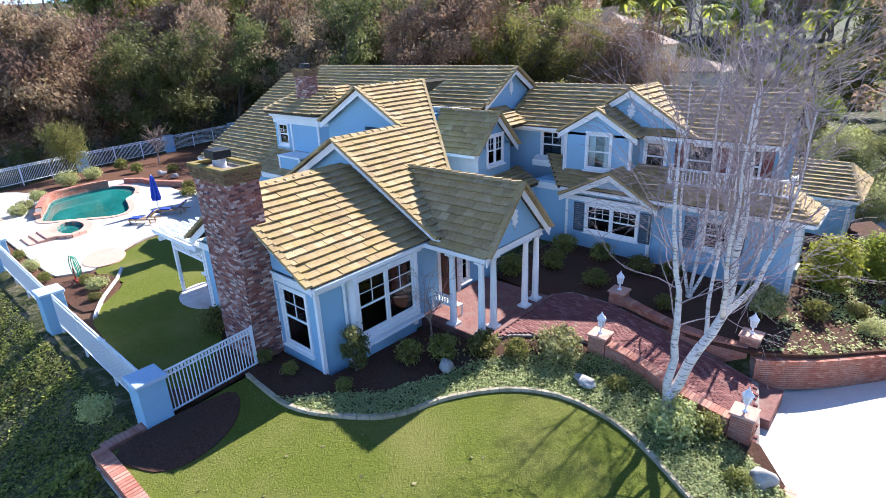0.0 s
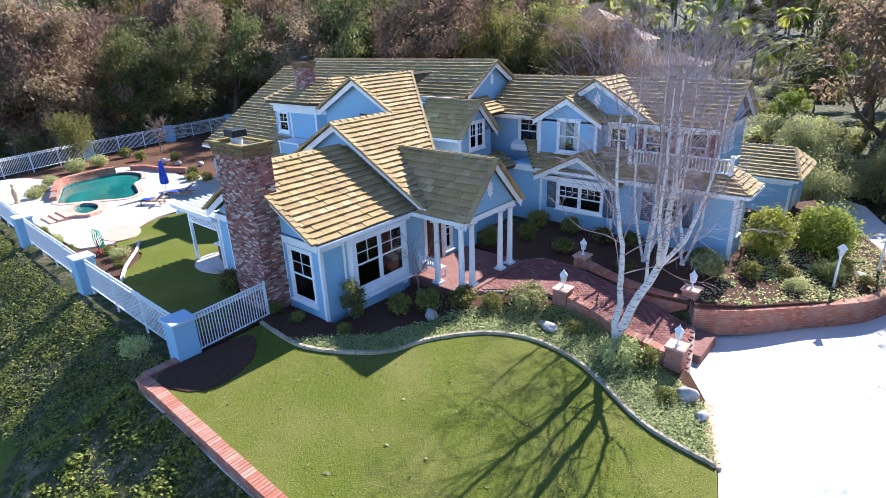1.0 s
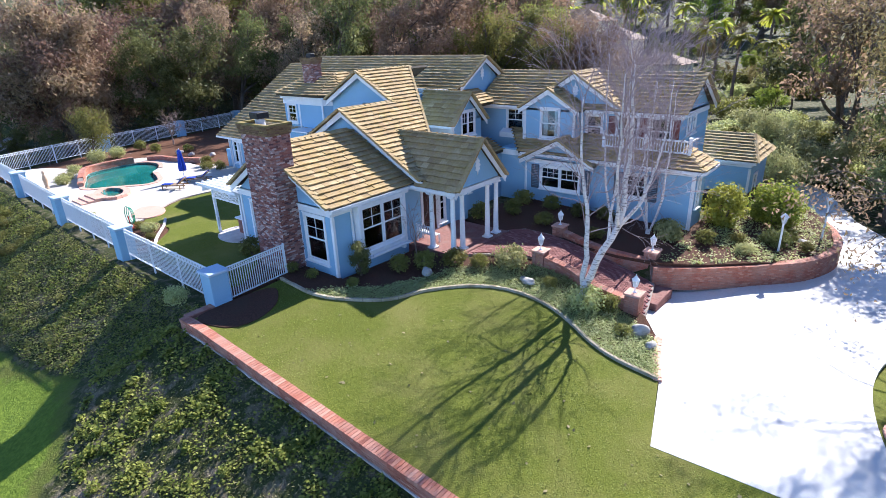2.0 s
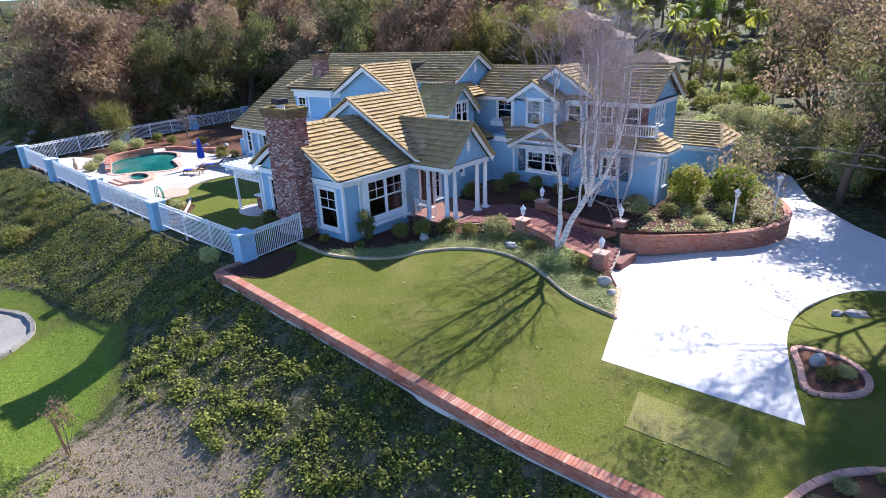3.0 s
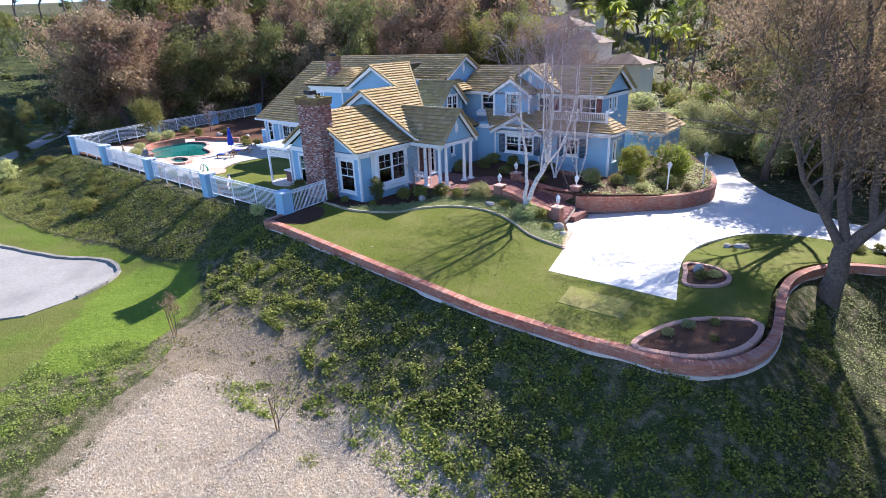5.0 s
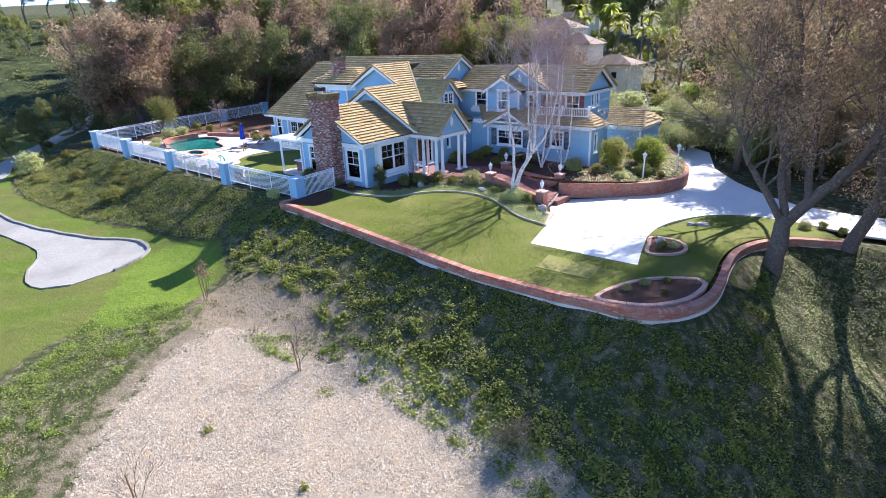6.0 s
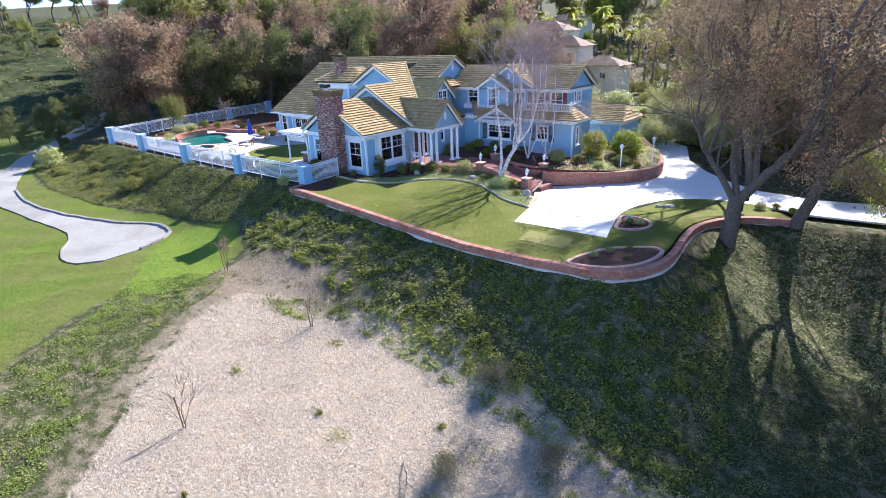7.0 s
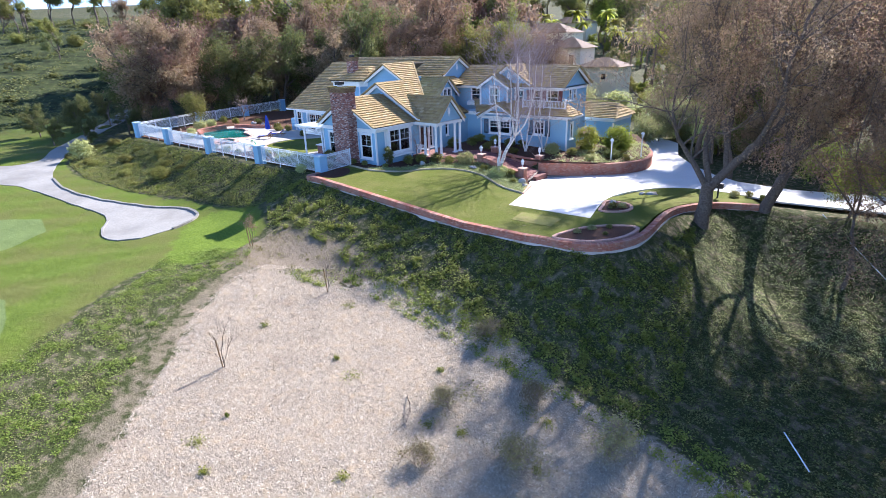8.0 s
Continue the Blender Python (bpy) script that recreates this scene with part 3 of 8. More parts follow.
bed = sheet("garden_bed", [(-11.4, 3.9), (-11.4, 2.5)] + curve_lawn + [(2.6, 8.6), (1.6, 9.9), (-0.2, 10.1), (-1.6, 10.5), (-3.2, 10.7), (-4.5, 10.3), (-5.8, 9.2), (-6.2, 8.2), (-8.6, 8.2), (-8.8, 4.05)], bed_z, "soil", "planting bed of dark bark mulch along the house", "garden bed", 0.5, lift=-0.02)
court = sheet("court_garden_bed", [(0.5, 13.35), (-1, 13.1), (-2.9, 13.2), (-4.5, 13.5), (-5.8, 13.3), (-6.3, 12.6), (-9.2, 12.8), (-9.2, 18.2), (0.4, 18.2), (0.6, 22), (-1, 26), (2, 31)] + curve_planter[::-1], pad_z, "soil", "shaded planting bed of dark mulch", "garden bed", 0.6, lift=-0.02)


WALK_OUT = [(-6.25, 8.4), (-5.8, 9.2), (-4.5, 10.3), (-3.2, 10.7), (-1.6, 10.5), (-0.2, 10.1), (1.5, 9.95), (1.3, 11), (0.85, 12.8), (-1, 13.05), (-2.9, 13.15), (-4.5, 13.45), (-5.8, 13.25), (-6.25, 12.6)]
walk_way = sheet("walkway", [(-6.3, 8.3), (-5.8, 9.2), (-4.5, 10.3), (-3.2, 10.7), (-1.6, 10.5), (-0.2, 10.1), (1.6, 9.9), (1.35, 11), (0.9, 12.8), (-1, 13.1), (-2.9, 13.2), (-4.5, 13.5), (-5.8, 13.3), (-6.3, 12.6)], walk_z, "mortar", "red brick walkway from the porch to the drive", "walkway", 0.5)


def brick_run(name, line, zf, w, h, mat, label, cap=True, footing=0.0, course=0.075, blen=0.21, category="wall"):
    """A low brick wall along a line: a core, courses of bricks with recessed joints, and a cap of bricks on edge."""
    wall = thing(name, label, category, kind="structure")
    pts = [Vector((*q[:2], 0)) for q in line]
    side = []
    for i, q in enumerate(pts):
        d = (pts[min(i + 1, len(pts) - 1)] - pts[max(i - 1, 0)]).normalized()
        side.append(Vector((-d.y, d.x, 0)))
    vs, fs = [], []
    for q, s in zip(pts, side):
        z = float(zf(q.x, q.y))
        for k, zz in ((-0.5, z - h), (0.5, z - h), (0.5, z - 0.02), (-0.5, z - 0.02)):
            c = q + s * k * (w - 0.03)
            vs.append((c.x, c.y, zz))
    for i in range(len(pts) - 1):
        for j in range(4):
            a, c = i * 4 + j, i * 4 + (j + 1) % 4
            fs.append((a, c, c + 4, a + 4))
    fs += [(3, 2, 1, 0), tuple(len(vs) - 4 + j for j in range(4))]
    raw("core", vs, fs, "mortar", wall)
    cum = [0.0]
    for a, c in zip(pts, pts[1:]):
        cum.append(cum[-1] + (c - a).length)

    def place(s):
        i = min(max(int(np.searchsorted(cum, s)) - 1, 0), len(pts) - 2)
        t = (s - cum[i]) / max(1e-6, cum[i + 1] - cum[i])
        return pts[i].lerp(pts[i + 1], t), side[i].lerp(side[i + 1], t)

    bv, bf = [], []

    def brick(s0, s1, k0, k1, z0, z1):
        (a, sa), (c, sc) = place(s0), place(s1)
        base = len(bv)
        za, zc = float(zf(a.x, a.y)), float(zf(c.x, c.y))
        for q, s, z in ((a, sa, za), (c, sc, zc)):
            for k in (k0, k1):
                for dz in (z0, z1):
                    bv.append((q.x + s.x * k, q.y + s.y * k, z + dz))
        bf.extend([(base, base + 1, base + 3, base + 2), (base + 4, base + 6, base + 7, base + 5), (base, base + 4, base + 5, base + 1), (base + 2, base + 3, base + 7, base + 6), (base + 1, base + 5, base + 7, base + 3)])

    n = int((h - 0.11) / course)
    for r in range(n):
        zt = -0.115 - r * course
        if footing and -zt > h - footing:
            break
        s = -blen / 2 * (r % 2)
        while s < cum[-1]:
            a, c = max(s, 0), min(s + blen - 0.012, cum[-1])
            if c - a > 0.03:
                j = random.uniform(-0.005, 0.005)
                for sgn in (-1, 1):
                    k = (sgn * (w / 2 + j), sgn * (w / 2 - 0.05))
                    brick(a, c, min(k), max(k), zt - course + 0.012, zt)
            s += blen
    if cap:
        s = 0.0
        while s < cum[-1] - 0.05:
            brick(s, min(s + 0.10, cum[-1]), -w / 2 - 0.02, w / 2 + 0.02, -0.105, random.uniform(-0.004, 0.004))
            s += 0.112
    tagged(raw("bricks", bv, bf, mat, wall), kind="stuff")
    if footing:
        vs, fs = [], []
        for q, s in zip(pts, side):
            z = float(zf(q.x, q.y))
            for k, zz in ((-0.62, z - h - 0.35), (0.62, z - h - 0.35), (0.62, z - h + footing), (-0.62, z - h + footing)):
                c = q + s * k * w
                vs.append((c.x, c.y, zz))
        f2 = []
        for i in range(len(pts) - 1):
            for j in range(4):
                a, c = i * 4 + j, i * 4 + (j + 1) % 4
                f2.append((a, c, c + 4, a + 4))
        raw("footing", vs, f2, "footing", wall, "weathered pale concrete footing")
    return wall


brick_run("retaining_wall", [((a[0] + c[0]) / 2, (a[1] + c[1]) / 2) for a, c in zip(curve_wall, curve_wall)], lambda x, y: pad_z(x, max(y, -1.7)) + 0.05, 0.3, 0.54, "brick_red", "long low red brick retaining wall round the lawn", True, 0.14)
brick_run("retaining_wall", [(-10.75, -1.6), (-10.8, -0.5)], lambda x, y: pad_z(x, max(y, -1.7)) + 0.05, 0.3, 0.62, "brick_red", "short return of the red brick retaining wall", True, 0.2)
brick_run("planter_wall", curve_planter, lambda x, y: np.interp(y, [12.8, 17, 21, 28], [0.2, -0.32, -0.45, -0.6]), 0.34, 1.05, "brick_red", "curved red brick planter wall beside the drive")


def edging(name, line, zf, mat, label, w=0.13, h=0.09, closed=False, blen=0.3):
    """A kerb of short blocks laid end to end."""
    pts = spline(line, blen, closed)
    kerb = thing(name, label, "edging", kind="structure")
    seq = list(zip(pts, pts[1:] + ([pts[0]] if closed else [])))
    vs, fs = [], []
    for a, c in seq:
        d = c - a
        if d.length < 0.02:
            continue
        s = Vector((-d.y, d.x, 0)).normalized() * w / 2
        g = d.normalized() * 0.008
        base = len(vs)
        j = random.uniform(-0.008, 0.008)
        for q in (a + g - s, a + g + s, c - g + s, c - g - s):
            z = float(zf(q.x, q.y))
            vs += [(q.x, q.y, z - 0.1), (q.x, q.y, z + h + j)]
        fs += [(base, base + 2, base + 3, base + 1), (base + 2, base + 4, base + 5, base + 3), (base + 4, base + 6, base + 7, base + 5), (base + 6, base, base + 1, base + 7), (base + 1, base + 3, base + 5, base + 7)]
    tagged(raw("kerb_blocks", vs, fs, mat, kerb), kind="stuff")
    return kerb


edging("lawn_edging", LAWN_EDGE, pad_z, "edging", "pale concrete edging curving round the lawn", 0.11, 0.11)

# ---- the house ----
house = thing("house", "blue two-storey house with white trim and mossy tile roofs", "house")


def block(name, x0, x1, y0, y1, z0, z1, label=""):
    return part(name, boxes((x0, x1, y0, y1, z0, z1)), "blue", house, label)


def roof_plane(points, name="roof", thick=0.14, label=""):
    """One roof slope: a slab under the given outline (3D points in one plane)."""
    n = (Vector(points[1]) - Vector(points[0])).cross(Vector(points[2]) - Vector(points[1])).normalized()
    if n.z < 0:
        n = -n
    bm = solid(points, -n * thick)
    return part(name, bm, "felt", house, label), n


ROOFS = []


def roof(points, label="mossy brown tile roof slope"):
    ob, n = roof_plane(points, "roof", 0.14, label)
    ROOFS.append((ob, [Vector(p) for p in points], n))
    return ob


CUTS = []


def window(x, y, z, w, h, face="-y", rows=2, cols=2, half=True, trim=0.11, sill=True, curtain=False, mullions=0, label="white framed window with dark panes"):
    """A window whose outer trim is w by h, its lower middle at (x, y, z) on a wall that faces the given way."""
    m = pose(x, y, z, 0, 0, {"-y": 0, "+x": 90, "-x": -90}[face])
    iw, ih = w - 2 * trim, h - 2 * trim
    bm = boxes((-w / 2, -w / 2 + trim, -0.045, 0.03, 0, h), (w / 2 - trim, w / 2, -0.045, 0.03, 0, h), (-w / 2 + trim, w / 2 - trim, -0.045, 0.03, h - trim, h), (-w / 2 + trim, w / 2 - trim, -0.045, 0.03, 0, trim), (-w / 2 - 0.03, w / 2 + 0.03, -0.07, 0.0, h, h + 0.05))
    ob = part("window", moved(bm, m), "white", house, label)
    bays = mullions + 1
    bw = iw / bays
    sash = bmesh.new()
    for k in range(bays):
        a, c = -iw / 2 + k * bw, -iw / 2 + (k + 1) * bw
        if k:
            box(sash, a - 0.05, a + 0.05, -0.03, 0.05, trim, h - trim)
        e0, e1 = (a + 0.05 if k else a), (c - 0.05 if k < bays - 1 else c)
        mid = trim + ih * 0.5
        box(sash, e0, e1, 0.0, 0.045, mid - 0.03, mid + 0.03)
        for zz0, zz1 in ((trim, trim + 0.045), (h - trim - 0.045, h - trim)):
            box(sash, e0, e1, 0.0, 0.045, zz0, zz1)
        for xx0, xx1 in ((e0, e0 + 0.04), (e1 - 0.04, e1)):
            box(sash, xx0, xx1, 0.001, 0.044, trim + 0.045, h - trim - 0.045)
        lo = mid if half else trim
        for i in range(1, cols):
            xx = e0 + (e1 - e0) * i / cols
            box(sash, xx - 0.011, xx + 0.011, 0.01, 0.035, lo, h - trim)
        for i in range(1, rows):
            zz = lo + (h - trim - lo) * i / rows
            box(sash, e0, e1, 0.012, 0.033, zz - 0.011, zz + 0.011)
    part("sash", moved(sash, m), "white", ob)
    pane = part("pane", moved(boxes((-iw / 2, iw / 2, 0.02, 0.026, trim, h - trim)), m), "glass", ob)
    pane.visible_shadow = False
    if sill:
        part("sill", moved(boxes((-w / 2 - 0.06, w / 2 + 0.06, -0.12, 0.0, -0.07, 0.0), bevel=0.01), m), "white", ob)
    if curtain:
        for sgn in (-1, 1):
            vs, fs, b0 = [], [], 0
            k = 14
            for i in range(k + 1):
                xx = sgn * (iw / 2 - i / k * iw * 0.3)
                yy = 0.16 + 0.03 * math.sin(i * 2.2)
                vs += [m @ Vector((xx, yy, trim)), m @ Vector((xx * (1 if i < k else 1.02), yy, h - trim))]
            fs += [(b0 + 2 * i, b0 + 2 * i + 2, b0 + 2 * i + 3, b0 + 2 * i + 1) for i in range(k)]
            raw("curtain", vs, fs, "white", ob, "pale hanging curtain")
    CUTS.append((m @ Matrix.Translation((0, 0.45, h / 2)), iw, 1.0, ih))
    return ob


def shutter(x, y, z, w, h):
    bm = boxes((x - w / 2, x - w / 2 + 0.05, y - 0.05, y + 0.01, z, z + h), (x + w / 2 - 0.05, x + w / 2, y - 0.05, y + 0.01, z, z + h), (x - w / 2, x + w / 2, y - 0.049, y + 0.01, z + h - 0.07, z + h), (x - w / 2, x + w / 2, y - 0.049, y + 0.01, z, z + 0.07))
    sh = part("shutter", bm, "shutter", house, "dark slate blue louvred shutter")
    n = int(h / 0.1)
    for i in range(n):
        zz = z + 0.07 + (h - 0.14) * i / n
        part("slat", boxes((x - w / 2 + 0.05, x + w / 2 - 0.05, y - 0.035, y, zz, zz + 0.07)), "shutter", sh)
    return sh


def rake(apex, foot, out, drop=0.17, w=0.24):
    """A white bargeboard under a sloping roof edge, with a row of edge tiles on it."""
    a, f, o = Vector(apex), Vector(foot), Vector(out)
    d = Vector((0, 0, -drop))
    part("bargeboard", solid([a + d * 0.35, f + d * 0.35, f + d * 0.35 + Vector((0, 0, -w)), a + d * 0.35 + Vector((0, 0, -w * 1.15))], o * 0.05), "white", house)
    n = max(2, int((a - f).length / 0.3))
    bm = bmesh.new()
    for i in range(n):
        p, q = f.lerp(a, i / n), f.lerp(a, (i + 1.06) / n)
        join(bm, bar(p + Vector((0, 0, 0.055)) - o * 0.06, q + Vector((0, 0, 0.025)) - o * 0.06, 0.22, 0.10))
    part("rake_tiles", bm, "tile_b", house, "dark brown edge tiles")


def ridge(p, q):
    a, f = Vector(p), Vector(q)
    d = (f - a)
    n = max(1, int(d.length / 0.34))
    s = d.cross(Vector((0, 0, 1))).normalized()
    vs, fs = [], []
    for i in range(n):
        p0, p1 = a + d * (i / n), a + d * ((i + 1.12) / n)
        b0 = len(vs)
        for c, up in ((p0, 0.10), (p1, 0.055)):
            vs += [c - s * 0.15 + Vector((0, 0, up - 0.08)), c - s * 0.06 + Vector((0, 0, up)), c + s * 0.06 + Vector((0, 0, up)), c + s * 0.15 + Vector((0, 0, up - 0.08))]
        fs += [(b0, b0 + 1, b0 + 5, b0 + 4), (b0 + 1, b0 + 2, b0 + 6, b0 + 5), (b0 + 2, b0 + 3, b0 + 7, b0 + 6), (b0 + 3, b0 + 2, b0 + 1, b0)]
    return raw("ridge_tiles", vs, fs, "tile_b", house)


def diamond(x, y, z, face):
    """A white carved ornament on a gable."""
    k = [(0, 0.42), (0.05, 0.25), (0.17, 0.2), (0.11, 0.08), (0.2, 0), (0.11, -0.08), (0.17, -0.2), (0.05, -0.25), (0, -0.42)]
    pts = k + [(-a, c) for a, c in k[-2:0:-1]]
    if face == "+x":
        bm = solid([(x, y + a, z + c) for a, c in pts], (0.03, 0, 0))
    else:
        bm = solid([(x + a, y, z + c) for a, c in pts], (0, -0.03, 0))
    return part("gable_ornament", bm, "white", house, "white carved gable ornament")


def downpipe(x, y, z0, z1):
    return part("downpipe", boxes((x - 0.04, x + 0.04, y - 0.04, y + 0.04, z0, z1), bevel=0.01), "white", house)


# front wing
def zP(x):
    return 3.9 - 0.561 * (x + 8.2)


def zM(y):
    return 3.38 + 0.62 * (y - 12.5)


block("wall", -15.6, -9.0, 4.0, 9.2, 0.3, 3.45)
part("gable", solid([(-15.6, 4.0, 3.4), (-9.0, 4.0, 3.4), (-12.55, 4.0, 5.48)], (0, 0.2, 0)), "blue", house)
roof([(-8.72, 3.72, 3.56), (-8.72, 8.55, 3.56), (-12.55, 8.55, 5.62), (-12.55, 3.72, 5.62)])
roof([(-12.55, 3.72, 5.62), (-12.55, 8.55, 5.62), (-15.9, 8.55, 3.56), (-15.9, 3.72, 3.56)])
# second gable
block("wall", -17.4, -9.3, 8.6, 13.2, 0.3, 3.8)
part("gable", solid([(-17.4, 8.55, 3.8), (-8.6, 8.55, 3.8), (-12.98, 8.55, 6.42)], (0, 0.2, 0)), "blue", house)
roof([(-8.0, 8.3, zP(-8.0)), (-8.0, 9.6, zP(-8.0)), (-15.55, 15.9, zP(-15.55)), (-15.55, 11.8, zP(-15.55)), (-12.98, 11.8, zP(-12.98)), (-12.98, 8.3, zP(-12.98))])
roof([(-12.98, 8.3, zP(-12.98)), (-12.98, 12.6, zP(-12.98)), (-17.7, 12.6, zP(-8.26)), (-17.7, 8.3, zP(-8.26))])
# third gable
block("wall", -18.2, -15.6, 12.105, 20.0, 0.3, 6.345)
part("gable", solid([(-18.3, 12.1, 6.35), (-12.7, 12.1, 6.35), (-15.55, 12.1, 7.88)], (0, 0.2, 0)), "blue", house)
roof([(-15.55, 11.8, zP(-15.55)), (-15.55, 17.5, zP(-15.55)), (-18.4, 17.5, zP(-12.7)), (-18.4, 11.8, zP(-12.7))])
roof([(-12.2, 18.3, 5.7), (-12.2, 20.0, 5.7), (-13.6, 20.0, 6.45), (-13.6, 18.3, 6.45)])
# main ridge and pool side
roof([(-32.4, 12.2, zM(12.2)), (-19.0, 12.2, zM(12.2)), (-19.0, 17.55, zM(17.55)), (-13.3, 17.55, zM(17.55)), (-13.3, 20.5, zM(20.5)), (-29.4, 20.5, zM(20.5)), (-30.2, 19.75, zM(19.75)), (-32.4, 19.7, zM(19.7))])
roof([(-29.4, 20.5, zM(20.5)), (-13.3, 20.5, zM(20.5)), (-13.3, 28.6, zM(12.4)), (-32.4, 28.6, zM(12.4)), (-32.4, 21.3, zM(19.7)), (-30.2, 21.25, zM(19.75))])
part("gable", solid([(-13.6, 17.6, 6.2), (-13.6, 23.4, 6.2), (-13.6, 20.5, 8.2)], (-0.2, 0, 0)), "blue", house)
block("wall", -32.0, -18.0, 13.0, 27, 0.2, 3.4)
block("wall", -26, -13.7, 17.7, 24.5, 3.0, 6.4)
# porch
part("porch_gable", solid([(-6.35, 8.45, 3.55), (-6.35, 11.75, 3.55), (-6.35, 10.1, 5.35)], (-0.2, 0, 0)), "blue", house)
roof([(-6.1, 8.25, 3.55), (-6.1, 10.1, 5.5), (-11.2, 10.1, 5.5), (-8.3, 8.25, 3.55)])
roof([(-6.1, 10.1, 5.5), (-6.1, 11.95, 3.55), (-9.3, 11.95, 3.55), (-11.2, 10.1, 5.5)])
part("wall", solid([(-8.4, 9.8, 2.9), (-15.5, 15.8, 2.9), (-15.5, 15.8, 7.8), (-8.4, 9.8, 3.85)], (-0.12, -0.15, 0)), "blue", house)
# dormer
block("dormer_wall", -16.5, -12.1, 15.65, 18.3, 3.4, 5.1)
part("gable", solid([(-12.1, 15.65, 5.0), (-12.1, 18.3, 5.0), (-12.1, 16.9, 6.4)], (-0.2, 0, 0)), "blue", house)
roof([(-11.85, 15.2, 4.86), (-11.85, 16.9, 6.56), (-15.3, 16.9, 6.56), (-14.6, 15.2, 4.86)])
roof([(-11.85, 16.9, 6.56), (-11.85, 18.6, 4.86), (-14.0, 18.6, 4.86), (-14.0, 16.9, 6.56)])
# right upper block
block("wall", -13.4, -1.1, 20.0, 25.0, 0.2, 5.6)
block("wall", -9.4, -6.3, 19.0, 20.2, 3.3, 5.6)
part("gable", solid([(-9.4, 19.0, 5.5), (-6.3, 19.0, 5.5), (-7.85, 19.0, 6.55)], (0, 0.2, 0)), "blue", house)
part("gable", solid([(-9.6, 20.0, 5.5), (-4.0, 20.0, 5.5), (-6.83, 20.0, 7.38)], (0, 0.2, 0)), "blue", house)
roof([(-13.4, 19.65, 5.6), (-0.8, 19.65, 5.6), (-0.8, 22.5, 7.35), (-13.4, 22.5, 7.35)])
roof([(-13.4, 22.5, 7.35), (-0.8, 22.5, 7.35), (-0.8, 25.4, 5.6), (-13.4, 25.4, 5.6)])
roof([(-9.75, 18.75, 5.6), (-7.85, 18.75, 6.75), (-7.85, 21.5, 6.75), (-9.75, 21.5, 5.6)])
roof([(-7.85, 18.75, 6.75), (-5.95, 18.75, 5.6), (-5.95, 20.4, 5.6), (-7.85, 21.5, 6.75)])
roof([(-9.9, 19.75, 5.6), (-6.83, 19.75, 7.52), (-6.83, 22.6, 7.52), (-9.9, 22.6, 5.6)])
roof([(-6.83, 19.75, 7.52), (-3.8, 19.75, 5.6), (-3.8, 22.6, 5.6), (-6.83, 22.6, 7.52)])
# right lower block and skirt roof
block("wall", -10.6, 0.45, 18.3, 20.2, -0.2, 3.35)
block("wall", -8.7, -4.8, 18.05, 18.4, -0.2, 3.0)
part("gable", solid([(-8.75, 18.05, 2.95), (-4.75, 18.05, 2.95), (-6.6, 18.05, 4.0)], (0, 0.2, 0)), "blue", house)
roof([(-9.0, 17.75, 2.95), (-6.6, 17.75, 4.2), (-6.6, 20.0, 4.2), (-9.0, 20.0, 2.95)])
roof([(-6.6, 17.75, 4.2), (-4.45, 17.75, 2.95), (-4.45, 20.0, 2.95), (-6.6, 20.0, 4.2)])
roof([(-9.2, 17.9, 3.3), (0.95, 17.9, 3.3), (-0.9, 20.0, 4.25), (-11.0, 20.0, 4.25)])
roof([(0.95, 17.9, 3.3), (0.95, 20.2, 3.3), (-0.9, 20.2, 4.25), (-0.9, 20.0, 4.25)])
roof([(-10.4, 13.6, 3.2), (-10.4, 18.2, 3.2), (-12.2, 19.2, 3.6), (-12.2, 13.6, 3.6)])
block("wall", -12.2, -10.6, 12.8, 18.6, 0.2, 3.1)
# garage wing
block("wall", -6, 1.25, 26.5, 31, -1.6, 2.3)
roof([(-6.3, 26.1, 2.25), (1.6, 26.1, 2.25), (0.8, 28.6, 3.4), (-6.3, 28.6, 3.4)])
roof([(-6.3, 28.6, 3.4), (0.8, 28.6, 3.4), (1.6, 31.2, 2.25), (-6.3, 31.2, 2.25)])
roof([(1.6, 26.1, 2.25), (1.6, 31.2, 2.25), (0.8, 28.6, 3.4)])
# turret with its own low hipped roof and chimney
tc = [(-26.2, 15.5), (-26.2, 14.6), (-25.3, 13.7), (-21.2, 13.7), (-20.5, 14.4), (-20.5, 15.5)]
part("turret", solid([(x, y, 4.1) for x, y in tc], (0, 0, 2.2)), "blue", house)
part("cornice", solid([(x * 1 + (0.18 if x > -23 else -0.18), y - 0.18, 6.08) for x, y in tc], (0, 0, 0.3)), "white", house)
part("trim", solid([(x * 1 + (0.05 if x > -23 else -0.05), y - 0.05, 5.72) for x, y in tc], (0, 0, 0.36)), "white", house)
roof([(-26.7, 14.3, 6.38), (-25.5, 13.25, 6.38), (-24.2, 15.6, 7.6)])
roof([(-25.5, 13.25, 6.38), (-21.0, 13.25, 6.38), (-22.0, 15.6, 7.6), (-24.2, 15.6, 7.6)])
roof([(-21.0, 13.25, 6.38), (-19.95, 14.2, 6.38), (-22.0, 15.6, 7.6)])
roof([(-19.95, 14.2, 6.38), (-19.95, 16.6, 6.38), (-22.0, 16.6, 7.6), (-22.0, 15.6, 7.6)])

